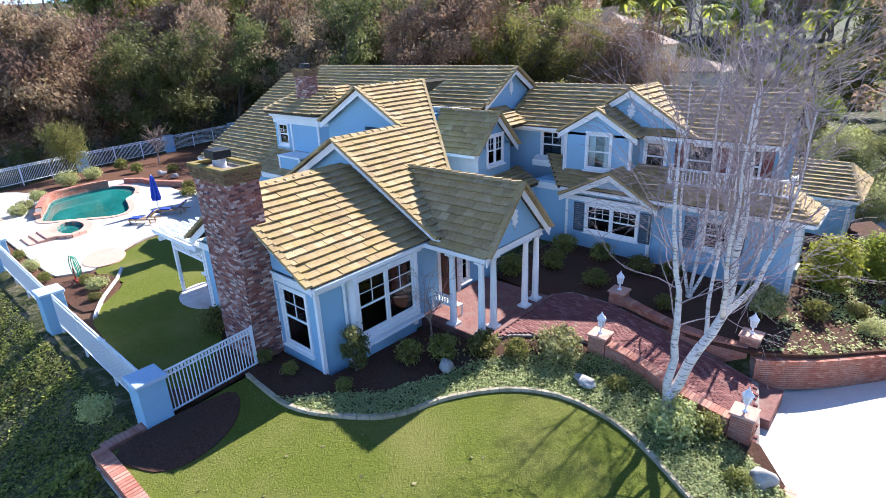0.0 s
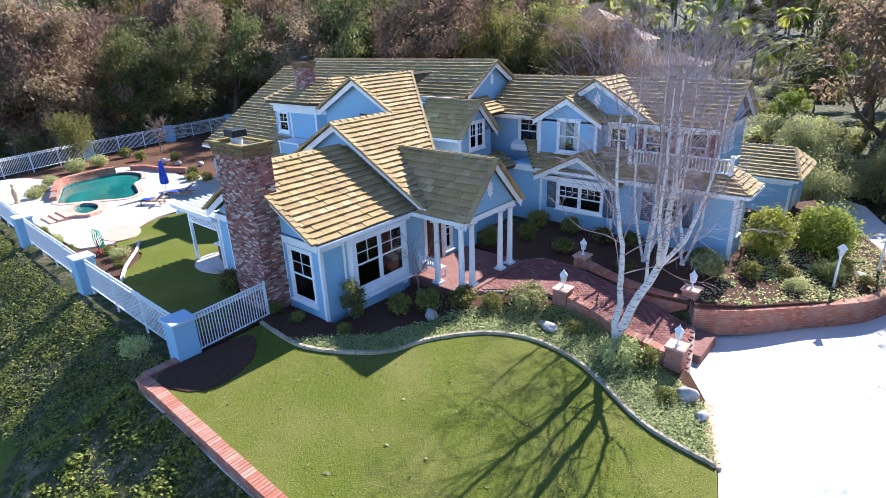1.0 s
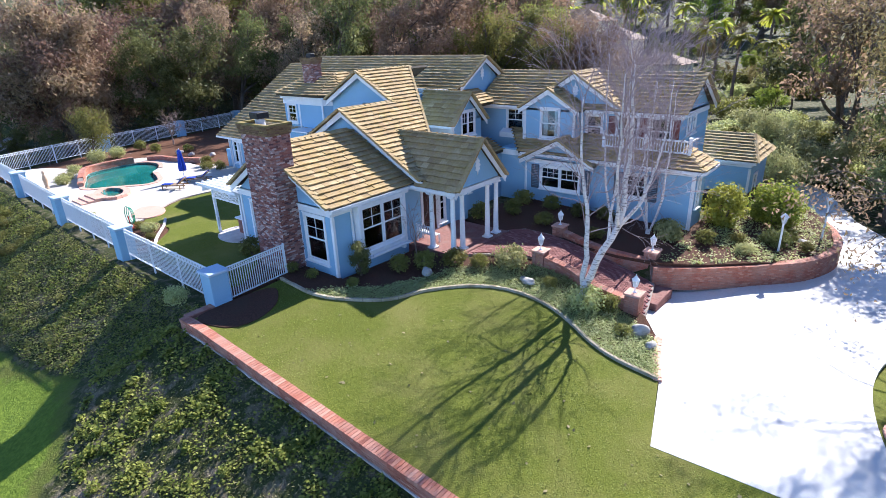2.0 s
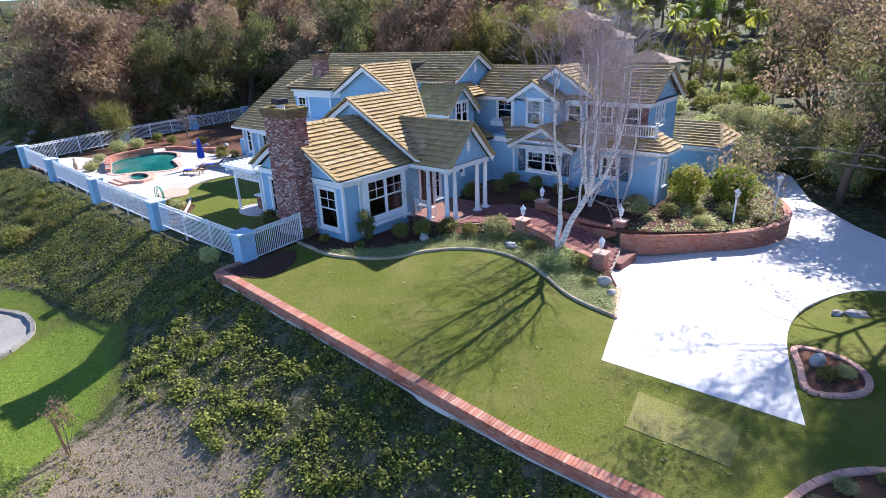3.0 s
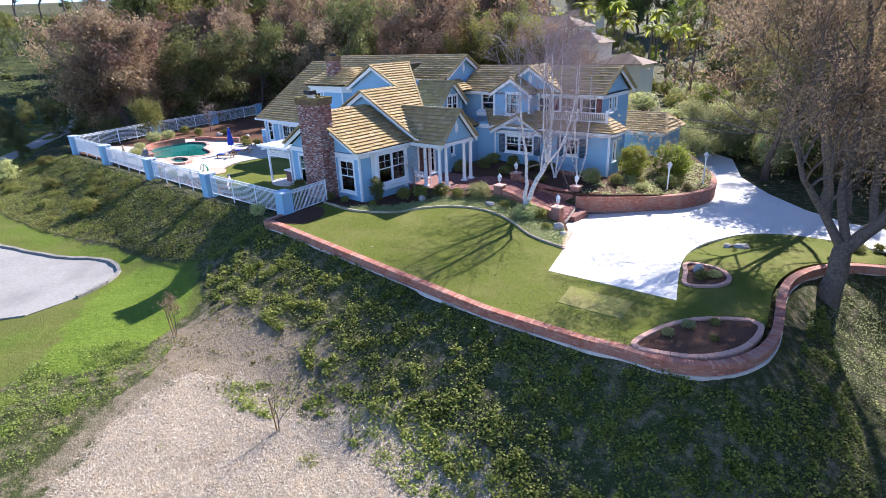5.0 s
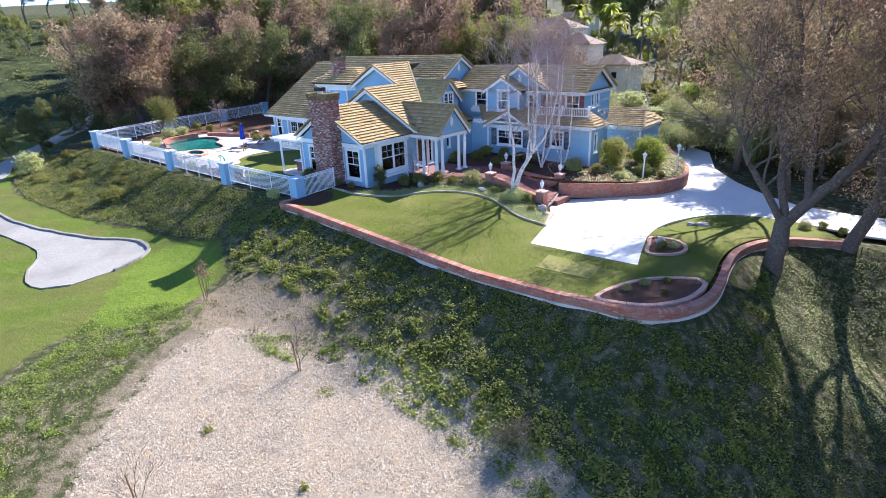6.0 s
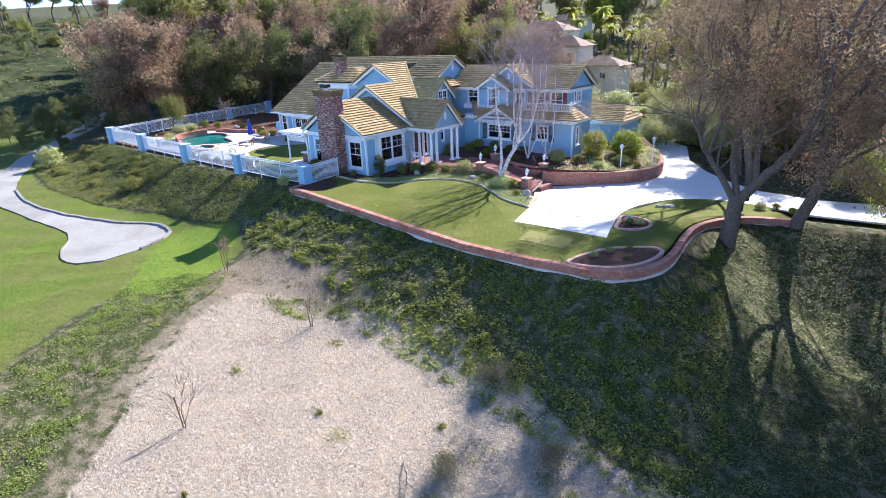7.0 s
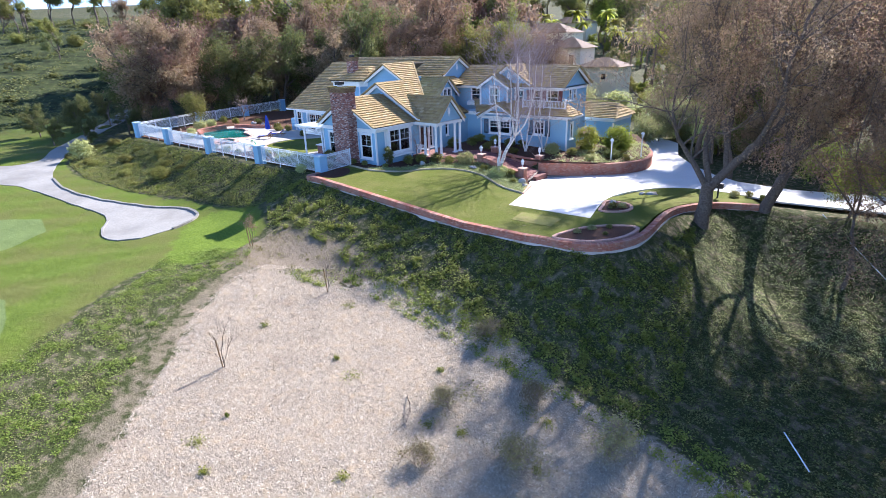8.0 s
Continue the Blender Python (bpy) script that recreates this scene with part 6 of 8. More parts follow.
# rocks
def rock(x, y, z, s, seed, label="rounded pale boulder in the planting bed"):
    bm = bmesh.new()
    bmesh.ops.create_icosphere(bm, subdivisions=3, radius=1)
    for v in bm.verts:
        n = noise.noise(v.co * 1.3 + Vector((seed, seed * 2, 0)))
        v.co *= 1 + 0.45 * n
        v.co = Vector((v.co.x * s[0], v.co.y * s[1], max(v.co.z, -0.4) * s[2]))
    ob = part("boulder", moved(bm, pose(x, y, z, 0, 0, seed * 40)), "rock")
    ob.data.shade_smooth()
    return tagged(ob, label, "rock", "boulders")


rock(1.95, 8.5, -0.4, (0.3, 0.26, 0.32), 1, "large pale boulder beside the drive")
rock(2.55, 7.9, -0.45, (0.26, 0.16, 0.16), 2)
rock(-6.4, 6.6, 0.5, (0.26, 0.22, 0.22), 3)
rock(-3.0, 8.9, 0.15, (0.36, 0.25, 0.14), 4)
rock(10.4, 12.6, -1.02, (0.4, 0.26, 0.17), 5, "long pale stone lying on the lawn")
rock(9.8, 12.25, -1.0, (0.2, 0.17, 0.12), 6, "pale stone lying on the lawn")
rock(9.75, 7.2, -0.52, (0.28, 0.22, 0.24), 7, "grey boulder in a mulch bed")
rock(3.4, 20.5, -0.3, (0.4, 0.3, 0.28), 8)
rock(5.0, 21.6, -0.5, (0.34, 0.3, 0.22), 9)
rock(-41.5, 13.2, 0.75, (0.32, 0.26, 0.24), 10)
rock(-39.9, 13.5, 0.7, (0.28, 0.24, 0.2), 11)
rock(-38.0, 14.4, 0.7, (0.3, 0.24, 0.2), 12)

# white porch bench
be = thing("porch_bench", "white slatted bench on the porch", "bench", at=(-8.4, 9.0, 0.7))
part("seat", boxes(*[(-0.55, 0.55, -0.2 + i * 0.1, -0.12 + i * 0.1, 0.42, 0.45) for i in range(4)]), "white", be)
part("back", boxes((-0.55, 0.55, -0.26, -0.22, 0.45, 0.52), (-0.55, 0.55, -0.26, -0.22, 0.78, 0.85), *[(-0.52 + i * 0.13, -0.46 + i * 0.13, -0.255, -0.225, 0.52, 0.78) for i in range(9)]), "white", be)
for x in (-0.5, 0.5):
    for y in (-0.22, 0.18):
        part("leg", boxes((x - 0.03, x + 0.03, y - 0.03, y + 0.03, 0, 0.42)), "white", be)

# ---- trees and plants ----
rng = np.random.default_rng(7)


def limbs(rs, base, direction, length, radius, level, out, tips, spread=0.6, kids=(2, 4), droop=0.0, wiggle=0.12, ratio=0.68, sides=7, minr=0.006, bare=0.35):
    """A limb as a tapered, wandering tube, with smaller limbs growing from it."""
    steps = 5 if level > 1 else 3
    p, d = Vector(base), Vector(direction).normalized()
    path, rad = [p.copy()], [radius]
    for i in range(steps):
        d = (d + Vector(rs.normal(0, wiggle, 3)) + Vector((0, 0, -droop if level < 2 else 0.04))).normalized()
        p = p + d * length / steps
        path.append(p.copy())
        rad.append(max(minr, radius * (1 - (0.45 if level > 0 else 0.8) * (i + 1) / steps)))
    out.append((path, rad, max(3, sides if level > 1 else (4 if level else 3))))
    if level == 0:
        tips.append((path[-1], d))
        tips.append((path[len(path) // 2], d))
        return
    n = int(rs.integers(kids[0], kids[1] + 1))
    for k in range(n):
        f = 1.0 if k == 0 else rs.uniform(bare, 0.98)
        i = min(steps - 1, int(f * steps))
        q = path[i].lerp(path[i + 1], f * steps - i)
        r = rad[i] * (0.85 if k == 0 else ratio)
        a = Vector(rs.normal(0, 1, 3))
        side = (a - d * a.dot(d)).normalized()
        s = spread * (0.45 if k == 0 else rs.uniform(0.7, 1.25))
        limbs(rs, q, d + side * s, length * rs.uniform(0.6, 0.85), r, level - 1, out, tips, spread, kids, droop, wiggle, ratio, sides, minr, bare)


def tubes_mesh(rows):
    vs, fs = [], []
    for path, rad, sides in rows:
        v, f = tube(path, rad, sides)
        k = len(vs)
        vs += v
        fs += [tuple(i + k for i in q) for q in f]
    return vs, fs


def leaf_cards(rs, centres, count, size, spread, hang=0.0, squash=1.0, long=1.8, three=True):
    """Leaves: small pointed blades scattered about the given centres, facing roughly outward from each clump."""
    c = np.asarray(centres, float)
    off = rs.normal(0, 1, (count, 3)) * np.array([spread, spread, spread * squash])
    at = c[rs.integers(0, len(c), count)] + off
    at[:, 2] -= np.abs(rs.normal(0, hang, count)) if hang else 0
    n = off / (np.linalg.norm(off, axis=1)[:, None] + 1e-9) + rs.normal(0, 0.55, (count, 3)) + (0, 0, 0.25)
    n /= np.linalg.norm(n, axis=1)[:, None] + 1e-9
    d = rs.normal(0, 1, (count, 3))
    d[:, 2] -= 0.5 + hang * 1.6
    d -= n * (d * n).sum(1)[:, None]
    d /= np.linalg.norm(d, axis=1)[:, None] + 1e-9
    e = np.cross(d, n)
    s = size * rs.uniform(0.6, 1.4, (count, 1))
    a, b = d * s * long / 2, e * s / 2
    if three:
        v, k = np.stack([at - a, at + b, at + a * 0.8 - b * 0.4], 1).reshape(-1, 3), 3
    else:
        v, k = np.stack([at - a, at + b, at + a, at - b], 1).reshape(-1, 3), 4
    f = np.arange(count * k).reshape(-1, k)
    return v.tolist(), f.tolist()


def make_tree(name, label, seed, h, r, levels, leaf, n, size, clump, mat_bark="bark", spread=0.6, kids=(2, 4), droop=0.0, hang=0.0, squash=0.8, stems=1, lean=0.1, wiggle=0.12, category="tree", group="", length=0.42, minr=0.006, bare=0.35, ratio=0.68):
    rs = np.random.default_rng(seed)
    tr = thing(name, label, category, group)
    out, tips = [], []
    for s in range(stems):
        a = rs.uniform(0, math.tau)
        d = (math.cos(a) * lean * (1 + 2 * (stems > 1)), math.sin(a) * lean * (1 + 2 * (stems > 1)), 1)
        limbs(rs, (0.12 * s * math.cos(a), 0.12 * s * math.sin(a), -0.2), d, h * length, r, levels, out, tips, spread, kids, droop, wiggle, ratio, 8, minr, bare)
    v, f = tubes_mesh(out)
    raw("trunk", v, f, mat_bark, tr, smooth=True)
    if n:
        v, f = leaf_cards(rs, [t[0] for t in tips], n, size, clump, hang, squash)
        tagged(raw("crown", v, f, leaf, tr), kind="stuff")
    return tr, tips


def put(proto, x, y, z=None, k=1.0, turn=0.0):
    return copy_thing(proto, Matrix.LocRotScale((x, y, gz(x, y) if z is None else z), Euler((0, 0, radians(turn))), (k, k, k * (1 + 0.15 * math.sin(turn)))))


def settle(proto, x, y, z=None, k=1.0, turn=0.0):
    proto.location, proto.rotation_euler.z, proto.scale = (x, y, gz(x, y) if z is None else z), radians(turn), (k, k, k)


# the big trees at the corner of the retaining wall, and others beyond
RIGHT, AHEAD = Vector((0.76, 0.65, 0)), Vector((-0.65, 0.76, 0))


def spread_tree(label, seed, main, leaf, n, size, length=3.4, clump=0.5, rows=5, name="pepper_tree", group="trees by the drive", bark="bark", twig=None, r=0.045, kids=(2, 3), minr=0.009, start=0.34):
    """A big tree from its main limbs: each limb a list of (right, ahead, up) and its two radii."""
    rs = np.random.default_rng(seed)
    tr = thing(name, label, "tree", group)
    out, tips, twigs = [], [], []
    for j, (pts, r0, r1) in enumerate(main):
        path = spline([RIGHT * a + AHEAD * c + Vector((0, 0, e)) for a, c, e in pts], 0.5)
        k = len(path)
        path = [p + Vector(rs.normal(0, 0.03, 3)) * (0 < i < k - 1) for i, p in enumerate(path)]
        out.append((path, [r0 + (r1 - r0) * (i / (k - 1)) for i in range(k)], 10))
        if j == 0:
            continue
        for q in range(rows):
            i = int(k * (start + (0.98 - start) * q / (rows - 1))) if q < rows - 1 else k - 1
            d = (path[i] - path[max(0, i - 2)]).normalized()
            for c in range(2):
                side = Vector(rs.normal(0, 1, 3)) * 0.8
                limbs(rs, path[i], d * 0.7 + side + Vector((0, 0, 0.5)), length * rs.uniform(0.7, 1.15), r * (1.6 - 0.6 * q / rows), 3, twigs, tips, 0.6, kids, 0.06, 0.13, 0.65, 5, minr, 0.3)
    v, f = tubes_mesh(out)
    raw("trunk", v, f, bark, tr, smooth=True)
    v, f = tubes_mesh(twigs)
    tagged(raw("branch", v, f, twig or bark, tr), kind="stuff")
    if n:
        v, f = leaf_cards(rs, [t[0] for t in tips], n, size, clump, 0.45, 1.0)
        tagged(raw("crown", v, f, leaf, tr), kind="stuff")
    return tr


big = spread_tree("tall spreading tree with thin brown-green foliage", 5, (
    ([(0, 0, -0.5), (0.05, 0, 0.8), (0.15, 0, 1.9), (0.2, 0, 2.9)], 0.5, 0.34),
    ([(0.15, 0, 2.4), (-0.7, 0.2, 3.9), (-1.8, 0.5, 5.6), (-2.2, 0.9, 7.2), (-2.0, 1.2, 8.6)], 0.21, 0.05),
    ([(0.2, 0, 2.4), (1.5, -0.4, 4.2), (3.3, -0.8, 6.2), (5.2, -1.2, 8.8), (6.3, -1.6, 12.5)], 0.3, 0.06),
    ([(0.2, 0, 2.7), (0.0, 0.6, 5.0), (0.5, 1.2, 8.4), (0.1, 1.8, 13.0)], 0.2, 0.05),
    ([(2.4, -0.6, 5.2), (2.6, -2.0, 7.8), (2.2, -3.2, 11.0), (2.8, -4.0, 14.0)], 0.19, 0.05),
    ([(1.0, -0.2, 3.6), (1.5, 1.0, 7.0), (2.4, 2.4, 11.0), (2.6, 3.0, 15.0)], 0.18, 0.05),
    ([(0.3, 0.3, 4.0), (1.2, 3.0, 8.0), (1.8, 5.6, 10.6), (2.2, 7.0, 12.4)], 0.14, 0.04)), "leaf_brown", 62000, 0.085, clump=0.3, length=2.6)
settle(big, 14.6, 9.9, -1.9)
big2 = spread_tree("tall leaning tree with thin olive-brown foliage", 9, (
    ([(0, 0, -0.5), (0.2, 0, 1.0), (0.7, 0, 2.2), (1.2, 0, 3.6)], 0.42, 0.29),
    ([(1.0, 0, 3.2), (0.6, -0.3, 4.6), (0.7, -0.6, 7.0), (0.2, -1.0, 11.0)], 0.16, 0.05),
    ([(1.2, 0, 3.5), (2.0, 0.2, 5.4), (3.6, 0.6, 8.2), (4.6, 0.8, 12.5)], 0.24, 0.06),
    ([(1.3, 0, 3.8), (3.4, -0.2, 5.2), (6.2, -0.4, 6.6), (9.2, -0.6, 8.0)], 0.13, 0.04),
    ([(1.2, 0, 3.5), (1.4, 1.4, 6.5), (1.8, 2.6, 10.0), (2.4, 3.4, 13.5)], 0.18, 0.05),
    ([(1.6, 0, 4.6), (2.8, -1.8, 7.6), (4.2, -3.0, 11.5)], 0.17, 0.05),
    ([(1.4, 0, 4.0), (3.2, 0.6, 6.8), (5.6, 0.8, 9.4), (7.4, 0.6, 12.0)], 0.16, 0.05),
    ([(1.4, 0, 4.2), (3.4, -1.4, 7.4), (5.8, -2.6, 9.8), (7.6, -3.2, 11.2)], 0.15, 0.05)), "leaf_brown", 62000, 0.085, clump=0.3, length=3.0)
settle(big2, 17.4, 13.7, -2.1)
big3 = spread_tree("tall gum leaning over the drive with drooping foliage", 14, (
    ([(0, 0, -0.5), (-0.3, 0, 1.6), (-0.8, 0, 3.6), (-1.4, 0, 5.4)], 0.3, 0.2),
    ([(-1.4, 0, 5.2), (-2.6, -0.3, 7.2), (-3.8, -0.7, 9.2), (-4.8, -1.0, 11.0)], 0.15, 0.04),
    ([(-1.4, 0, 5.2), (-1.8, 0.4, 8.0), (-2.4, 0.5, 10.8), (-2.4, 0.3, 13.2)], 0.16, 0.04),
    ([(-1.3, 0, 5.0), (-2.6, 0.8, 7.4), (-4.4, 1.0, 9.4), (-5.6, 0.8, 10.6)], 0.13, 0.04),
    ([(-1.2, 0, 4.8), (0.2, 0.2, 7.4), (1.0, 0.3, 10.2), (1.6, 0.2, 12.6)], 0.14, 0.04)), "leaf_gum", 52000, 0.075, clump=0.28, length=2.5, start=0.5)
settle(big3, 13.2, 22.9, -1.7)
for pr, x, y, k, turn in ((big2, 28.5, 8.0, 0.95, 100), (big, 31.5, 4.0, 0.95, 130)):
    put(pr, x, y, None, k, turn)
# bare silver birches beside the walkway
birch = spread_tree("bare white-barked birch with fine purple twigs", 21, (
    ([(0, 0, -0.4), (0.03, 0, 0.3), (0.06, 0, 0.7)], 0.2, 0.15),
    ([(0.03, 0, 0.3), (0.05, 0, 1.6), (0.05, 0.1, 3.2), (-0.25, 0.2, 5.2), (-0.3, 0.3, 7.6)], 0.12, 0.02),
    ([(0.06, 0, 0.4), (0.5, 0, 1.5), (1.25, 0.1, 2.9), (1.5, 0.3, 5.2), (1.4, 0.4, 8.8)], 0.155, 0.02),
    ([(1.15, 0.1, 2.7), (2.0, 0.2, 3.7), (2.7, 0.4, 5.6), (2.9, 0.5, 8.0)], 0.075, 0.015),
    ([(1.2, 0, 2.9), (0.9, -0.4, 5.0), (0.8, -0.6, 8.4)], 0.07, 0.015),
    ([(0.9, 0.1, 2.3), (1.3, 0.9, 4.2), (1.7, 1.4, 7.4)], 0.06, 0.015)) , None, 0, 0, 1.6, rows=9, name="birch_tree", group="birches", bark="birch", twig="twig", r=0.014, kids=(2, 3), minr=0.005, start=0.3)
settle(birch, -0.75, 9.35, -0.1)
birch2 = spread_tree("clump of slim bare birch stems beside the facade", 33, (
    ([(0, 0, -0.4), (0.0, 0, 0.3)], 0.14, 0.12),
    ([(0, 0, 0.1), (-0.4, 0, 1.6), (-0.7, 0.1, 3.6), (-0.8, 0.2, 8.4)], 0.07, 0.014),
    ([(0, 0, 0.1), (0.2, 0.1, 1.8), (0.3, 0.2, 4.0), (0.2, 0.2, 8.8)], 0.075, 0.014),
    ([(0, 0, 0.1), (0.6, -0.1, 1.7), (1.1, 0, 3.8), (1.4, 0, 7.8)], 0.06, 0.014)), None, 0, 0, 1.45, rows=8, name="birch_tree", group="birches", bark="birch", twig="twig", r=0.012, kids=(2, 3), minr=0.005, start=0.3)
settle(birch2, -2.3, 15.9, 0.25)
put(birch2, -0.9, 16.6, 0.25, 0.95, 130)

sapling, _ = make_tree("young_tree", "small yellow-green tree beside the drive", 61, 5.0, 0.09, 4, "leaf_green", 5000, 0.09, 0.3, "bark", 0.6, (3, 4), 0.03, 0.4, 1.0, lean=0.12, group="young trees", length=0.32, minr=0.008)
settle(sapling, 22.0, 15.3, None, 1.0, 30)
put(sapling, 25.2, 16.0, None, 0.95, 140)
for x, y, k in ((19.5, 22.5, 0.9), (27.5, 17.0, 1.0), (29, 22, 1.1), (24, 26, 1.1), (34, 24, 1.2), (31, 27, 1.2)):
    put(sapling, x, y, None, k, x * 40)
for x, y, k in ((20.8, 21.8, 0.7), (23.2, 23.4, 0.8), (26.5, 22.6, 0.8), (30.5, 24.2, 0.9), (22.5, 26.5, 0.9), (28.5, 19.6, 0.6)):
    put(sapling, x, y, None, k, x * 53)
lean_tree, _ = make_tree("leaning_tree", "thin leaning tree on the weedy slope", 63, 9.0, 0.13, 4, "leaf_brown", 4000, 0.10, 0.4, "bark", 0.5, (2, 3), 0.03, 0.4, 1.0, lean=0.35, length=0.5, minr=0.008)
settle(lean_tree, 22.6, 10.0, None, 1.0, 150)
for a, c in (((20.6, 14.6), (24.6, 11.2)), ((22.3, -4.4), (23.4, -6.0))):
    v, f = tube([(*a, gz(*a) + 0.15), (*c, gz(*c) + 0.15)], [0.028, 0.028], 6)
    tagged(raw("irrigation_pipe", v, f, "white"), "thin white plastic pipe lying on the slope", "pipe", "pipes")

# staked young trees round the chips
rs = np.random.default_rng(44)
for x, y, h, n in ((-7.6, -9.0, 1.5, 420), (0.5, -9.45, 1.7, 0), (2.3, -16.9, 1.6, 0)):
    st = thing("staked_sapling", "young leafy tree tied between two stakes" if n else "bare sapling tied to a thin wooden stake", "sapling", "staked saplings", at=(x, y, gz(x, y)))
    for dx in ((-0.16, 0.16) if n else (0.0,)):
        part("stake", moved(lathe([(0.028, -0.2), (0.028, h * 0.85), (0.016, h * 0.87)], 7), pose(dx, 0, 0, 3, -2, 0)), "teak", st)
    out, tips = [], []
    limbs(rs, (0.06, 0.03, -0.1), (0.03, 0.02, 1), h * 0.62, 0.022, 3, out, tips, 0.5, (3, 4), 0.0, 0.1, 0.6, 5, 0.004, 0.3)
    v, f = tubes_mesh(out)
    raw("stem", v, f, "bark", st)
    if n:
        v, f = leaf_cards(rs, [t[0] for t in tips], n, 0.06, 0.12)
        tagged(raw("crown", v, f, "leaf_brown", st), kind="stuff")

# woodland prototypes
WOODS, NEAR = [], []
KINDS = (
    ("leaf_red", 11, 0.75, 0.6, "dense russet-brown tree of the woodland"),
    ("leaf_dark", 11, 0.8, 0.3, "dense dark green tree of the woodland"),
    ("leaf_olive", 14, 0.75, 0.6, "tall olive-green eucalyptus in the woodland"),
    ("leaf_red", 13, 0.7, 0.7, "thin russet tree of the woodland"),
    ("leaf_green", 9, 0.7, 0.3, "bright green tree of the woodland"),
    ("leaf_brown", 12, 0.75, 0.6, "brown-leaved tree of the woodland"),
    ("leaf_gum", 14, 0.75, 0.9, "tall gum tree with drooping olive-brown foliage"))
for fine in (True, False):
    for i, (leaf, h, cl, hang, lab) in enumerate(KINDS):
        if fine:
            t, _ = make_tree("woodland_tree", lab, 50 + i, h, 0.2 + 0.008 * h, 3, leaf, 15000, 0.17, cl * 0.55, "bark", 0.62, (4, 5), 0.02, hang * 0.55, 0.75, stems=1, lean=0.06, group="woodland", length=0.42, minr=0.02, bare=0.15)
            NEAR.append(t)
        else:
            t, _ = make_tree("woodland_tree", lab, 50 + i, h, 0.2 + 0.008 * h, 3, leaf, 5600, 0.26, cl * 0.6, "bark", 0.6, (3, 4), 0.02, hang * 0.55, 0.75, stems=1, lean=0.06, group="woodland", length=0.42, minr=0.02, bare=0.2)
            WOODS.append(t)
rs = np.random.default_rng(3)
spots = []


# the open view down to the villas
CLEARING = [(-15, 30), (4, 30), (-5, 60), (-7, 74), (4, 112), (8, 165), (-100, 165), (-72, 112), (-45, 72), (-23, 45)]


# the open hillside lies below this line
HILL_LINE = (-13.0, -0.384)


def wood(region, count, kinds, gap=3.2, size=(1.0, 1.5), near=False):
    (x0, x1), (y0, y1) = region
    tries = 0
    while count and tries < 4000:
        tries += 1
        x, y = rs.uniform(x0, x1), rs.uniform(y0, y1)
        if inside([x], [y], CLEARING)[0] or y < HILL_LINE[0] + HILL_LINE[1] * x:
            continue
        if any((x - a) ** 2 + (y - c) ** 2 < gap * gap for a, c in spots):
            continue
        spots.append((x, y))
        k = (NEAR if near else WOODS)[int(rs.choice(kinds))]
        put(k, x, y, None, rs.uniform(*size), rs.uniform(0, 360))
        count -= 1


wood(((-72, -56), (8, 34)), 11, (0, 1, 3, 5, 0), 4.4, (1.0, 1.4), True)
wood(((-62, -36), (31, 48)), 13, (1, 0, 5, 3, 2), 4.4, (1.0, 1.4), True)
wood(((-36, -18), (42, 58)), 8, (6, 2, 2, 3), 4.2, (0.8, 1.1), True)
wood(((-100, -66), (24, 70)), 18, (0, 3, 0, 2), 5, (1.2, 1.7))
wood(((-80, -36), (52, 86)), 22, (2, 0, 3, 2, 4), 5, (1.3, 1.8))
wood(((-105, -45), (85, 150)), 30, (2, 4, 2, 0), 6.5, (1.7, 2.4))
wood(((7, 24), (31, 52)), 11, (6, 6, 5, 2, 1), 3.6, (0.8, 1.05), True)
wood(((0, 30), (50, 100)), 22, (6, 2, 5, 6, 1), 4.8, (0.9, 1.25))
wood(((24, 60), (30, 70)), 9, (6, 5, 2, 6), 4.5, (0.7, 1.0))
wood(((-40, 0), (110, 190)), 16, (4, 2, 2, 5), 8, (1.4, 2.0))
wood(((0, 50), (100, 190)), 14, (2, 6, 1, 5), 8, (0.9, 1.3))
# unseen trees to the right of the view, added to shade the slope
for x, y, k in ((31, 0, 1.0), (33, -5, 1.1), (36, 3, 1.2), (38, 16, 1.0), (33, 32, 0.9)):
    put(WOODS[5], x, y, None, k, x * 23)
for pr, x, y, k in zip(NEAR, (-57, -56, -30, -60, 8, 14, 12), (14, 20, 44, 9, 36, 33, 40), (1.2, 1.0, 1.1, 1.2, 0.35, 0.6, 0.95)):
    settle(pr, x, y, None, k, x * 7)
wood(((-120, 20), (166, 205)), 34, (2, 1, 2, 4), 5, (1.3, 1.8))
for i in range(150):
    x, y = rs.uniform(-88, 6), rs.uniform(50, 160)
    if inside([x], [y], CLEARING)[0] and not (-44 < x < -15 and 60 < y < 80) and not (-62 < x < -41 and 96 < y < 112):
        put(WOODS[(4, 2, 1, 4, 6)[i % 5]], x, y, None, rs.uniform(0.22, 0.4) * (1.0 if y < 110 else 1.5), rs.uniform(0, 360))
for x, y, k in ((-5, 66, 0.5), (-4, 74, 0.5), (-44, 84, 0.6)):
    put(WOODS[4 if int(x) % 4 else 2], x, y, None, k, x * 29)
settle(WOODS[0], -76, 30, None, 1.3, 10)
put(NEAR[1], -56, -1.5, None, 0.3, 40)
settle(WOODS[1], -84, 14, None, 0.4, 40)
settle(WOODS[2], -38, 62, None, 1.0, 0)
settle(WOODS[3], -74, 40, None, 1.0, 0)
settle(WOODS[4], 8, 58, None, 0.7, 0)
settle(WOODS[5], 22, 44, None, 0.8, 0)
settle(WOODS[6], 27, 52, None, 0.9, 0)
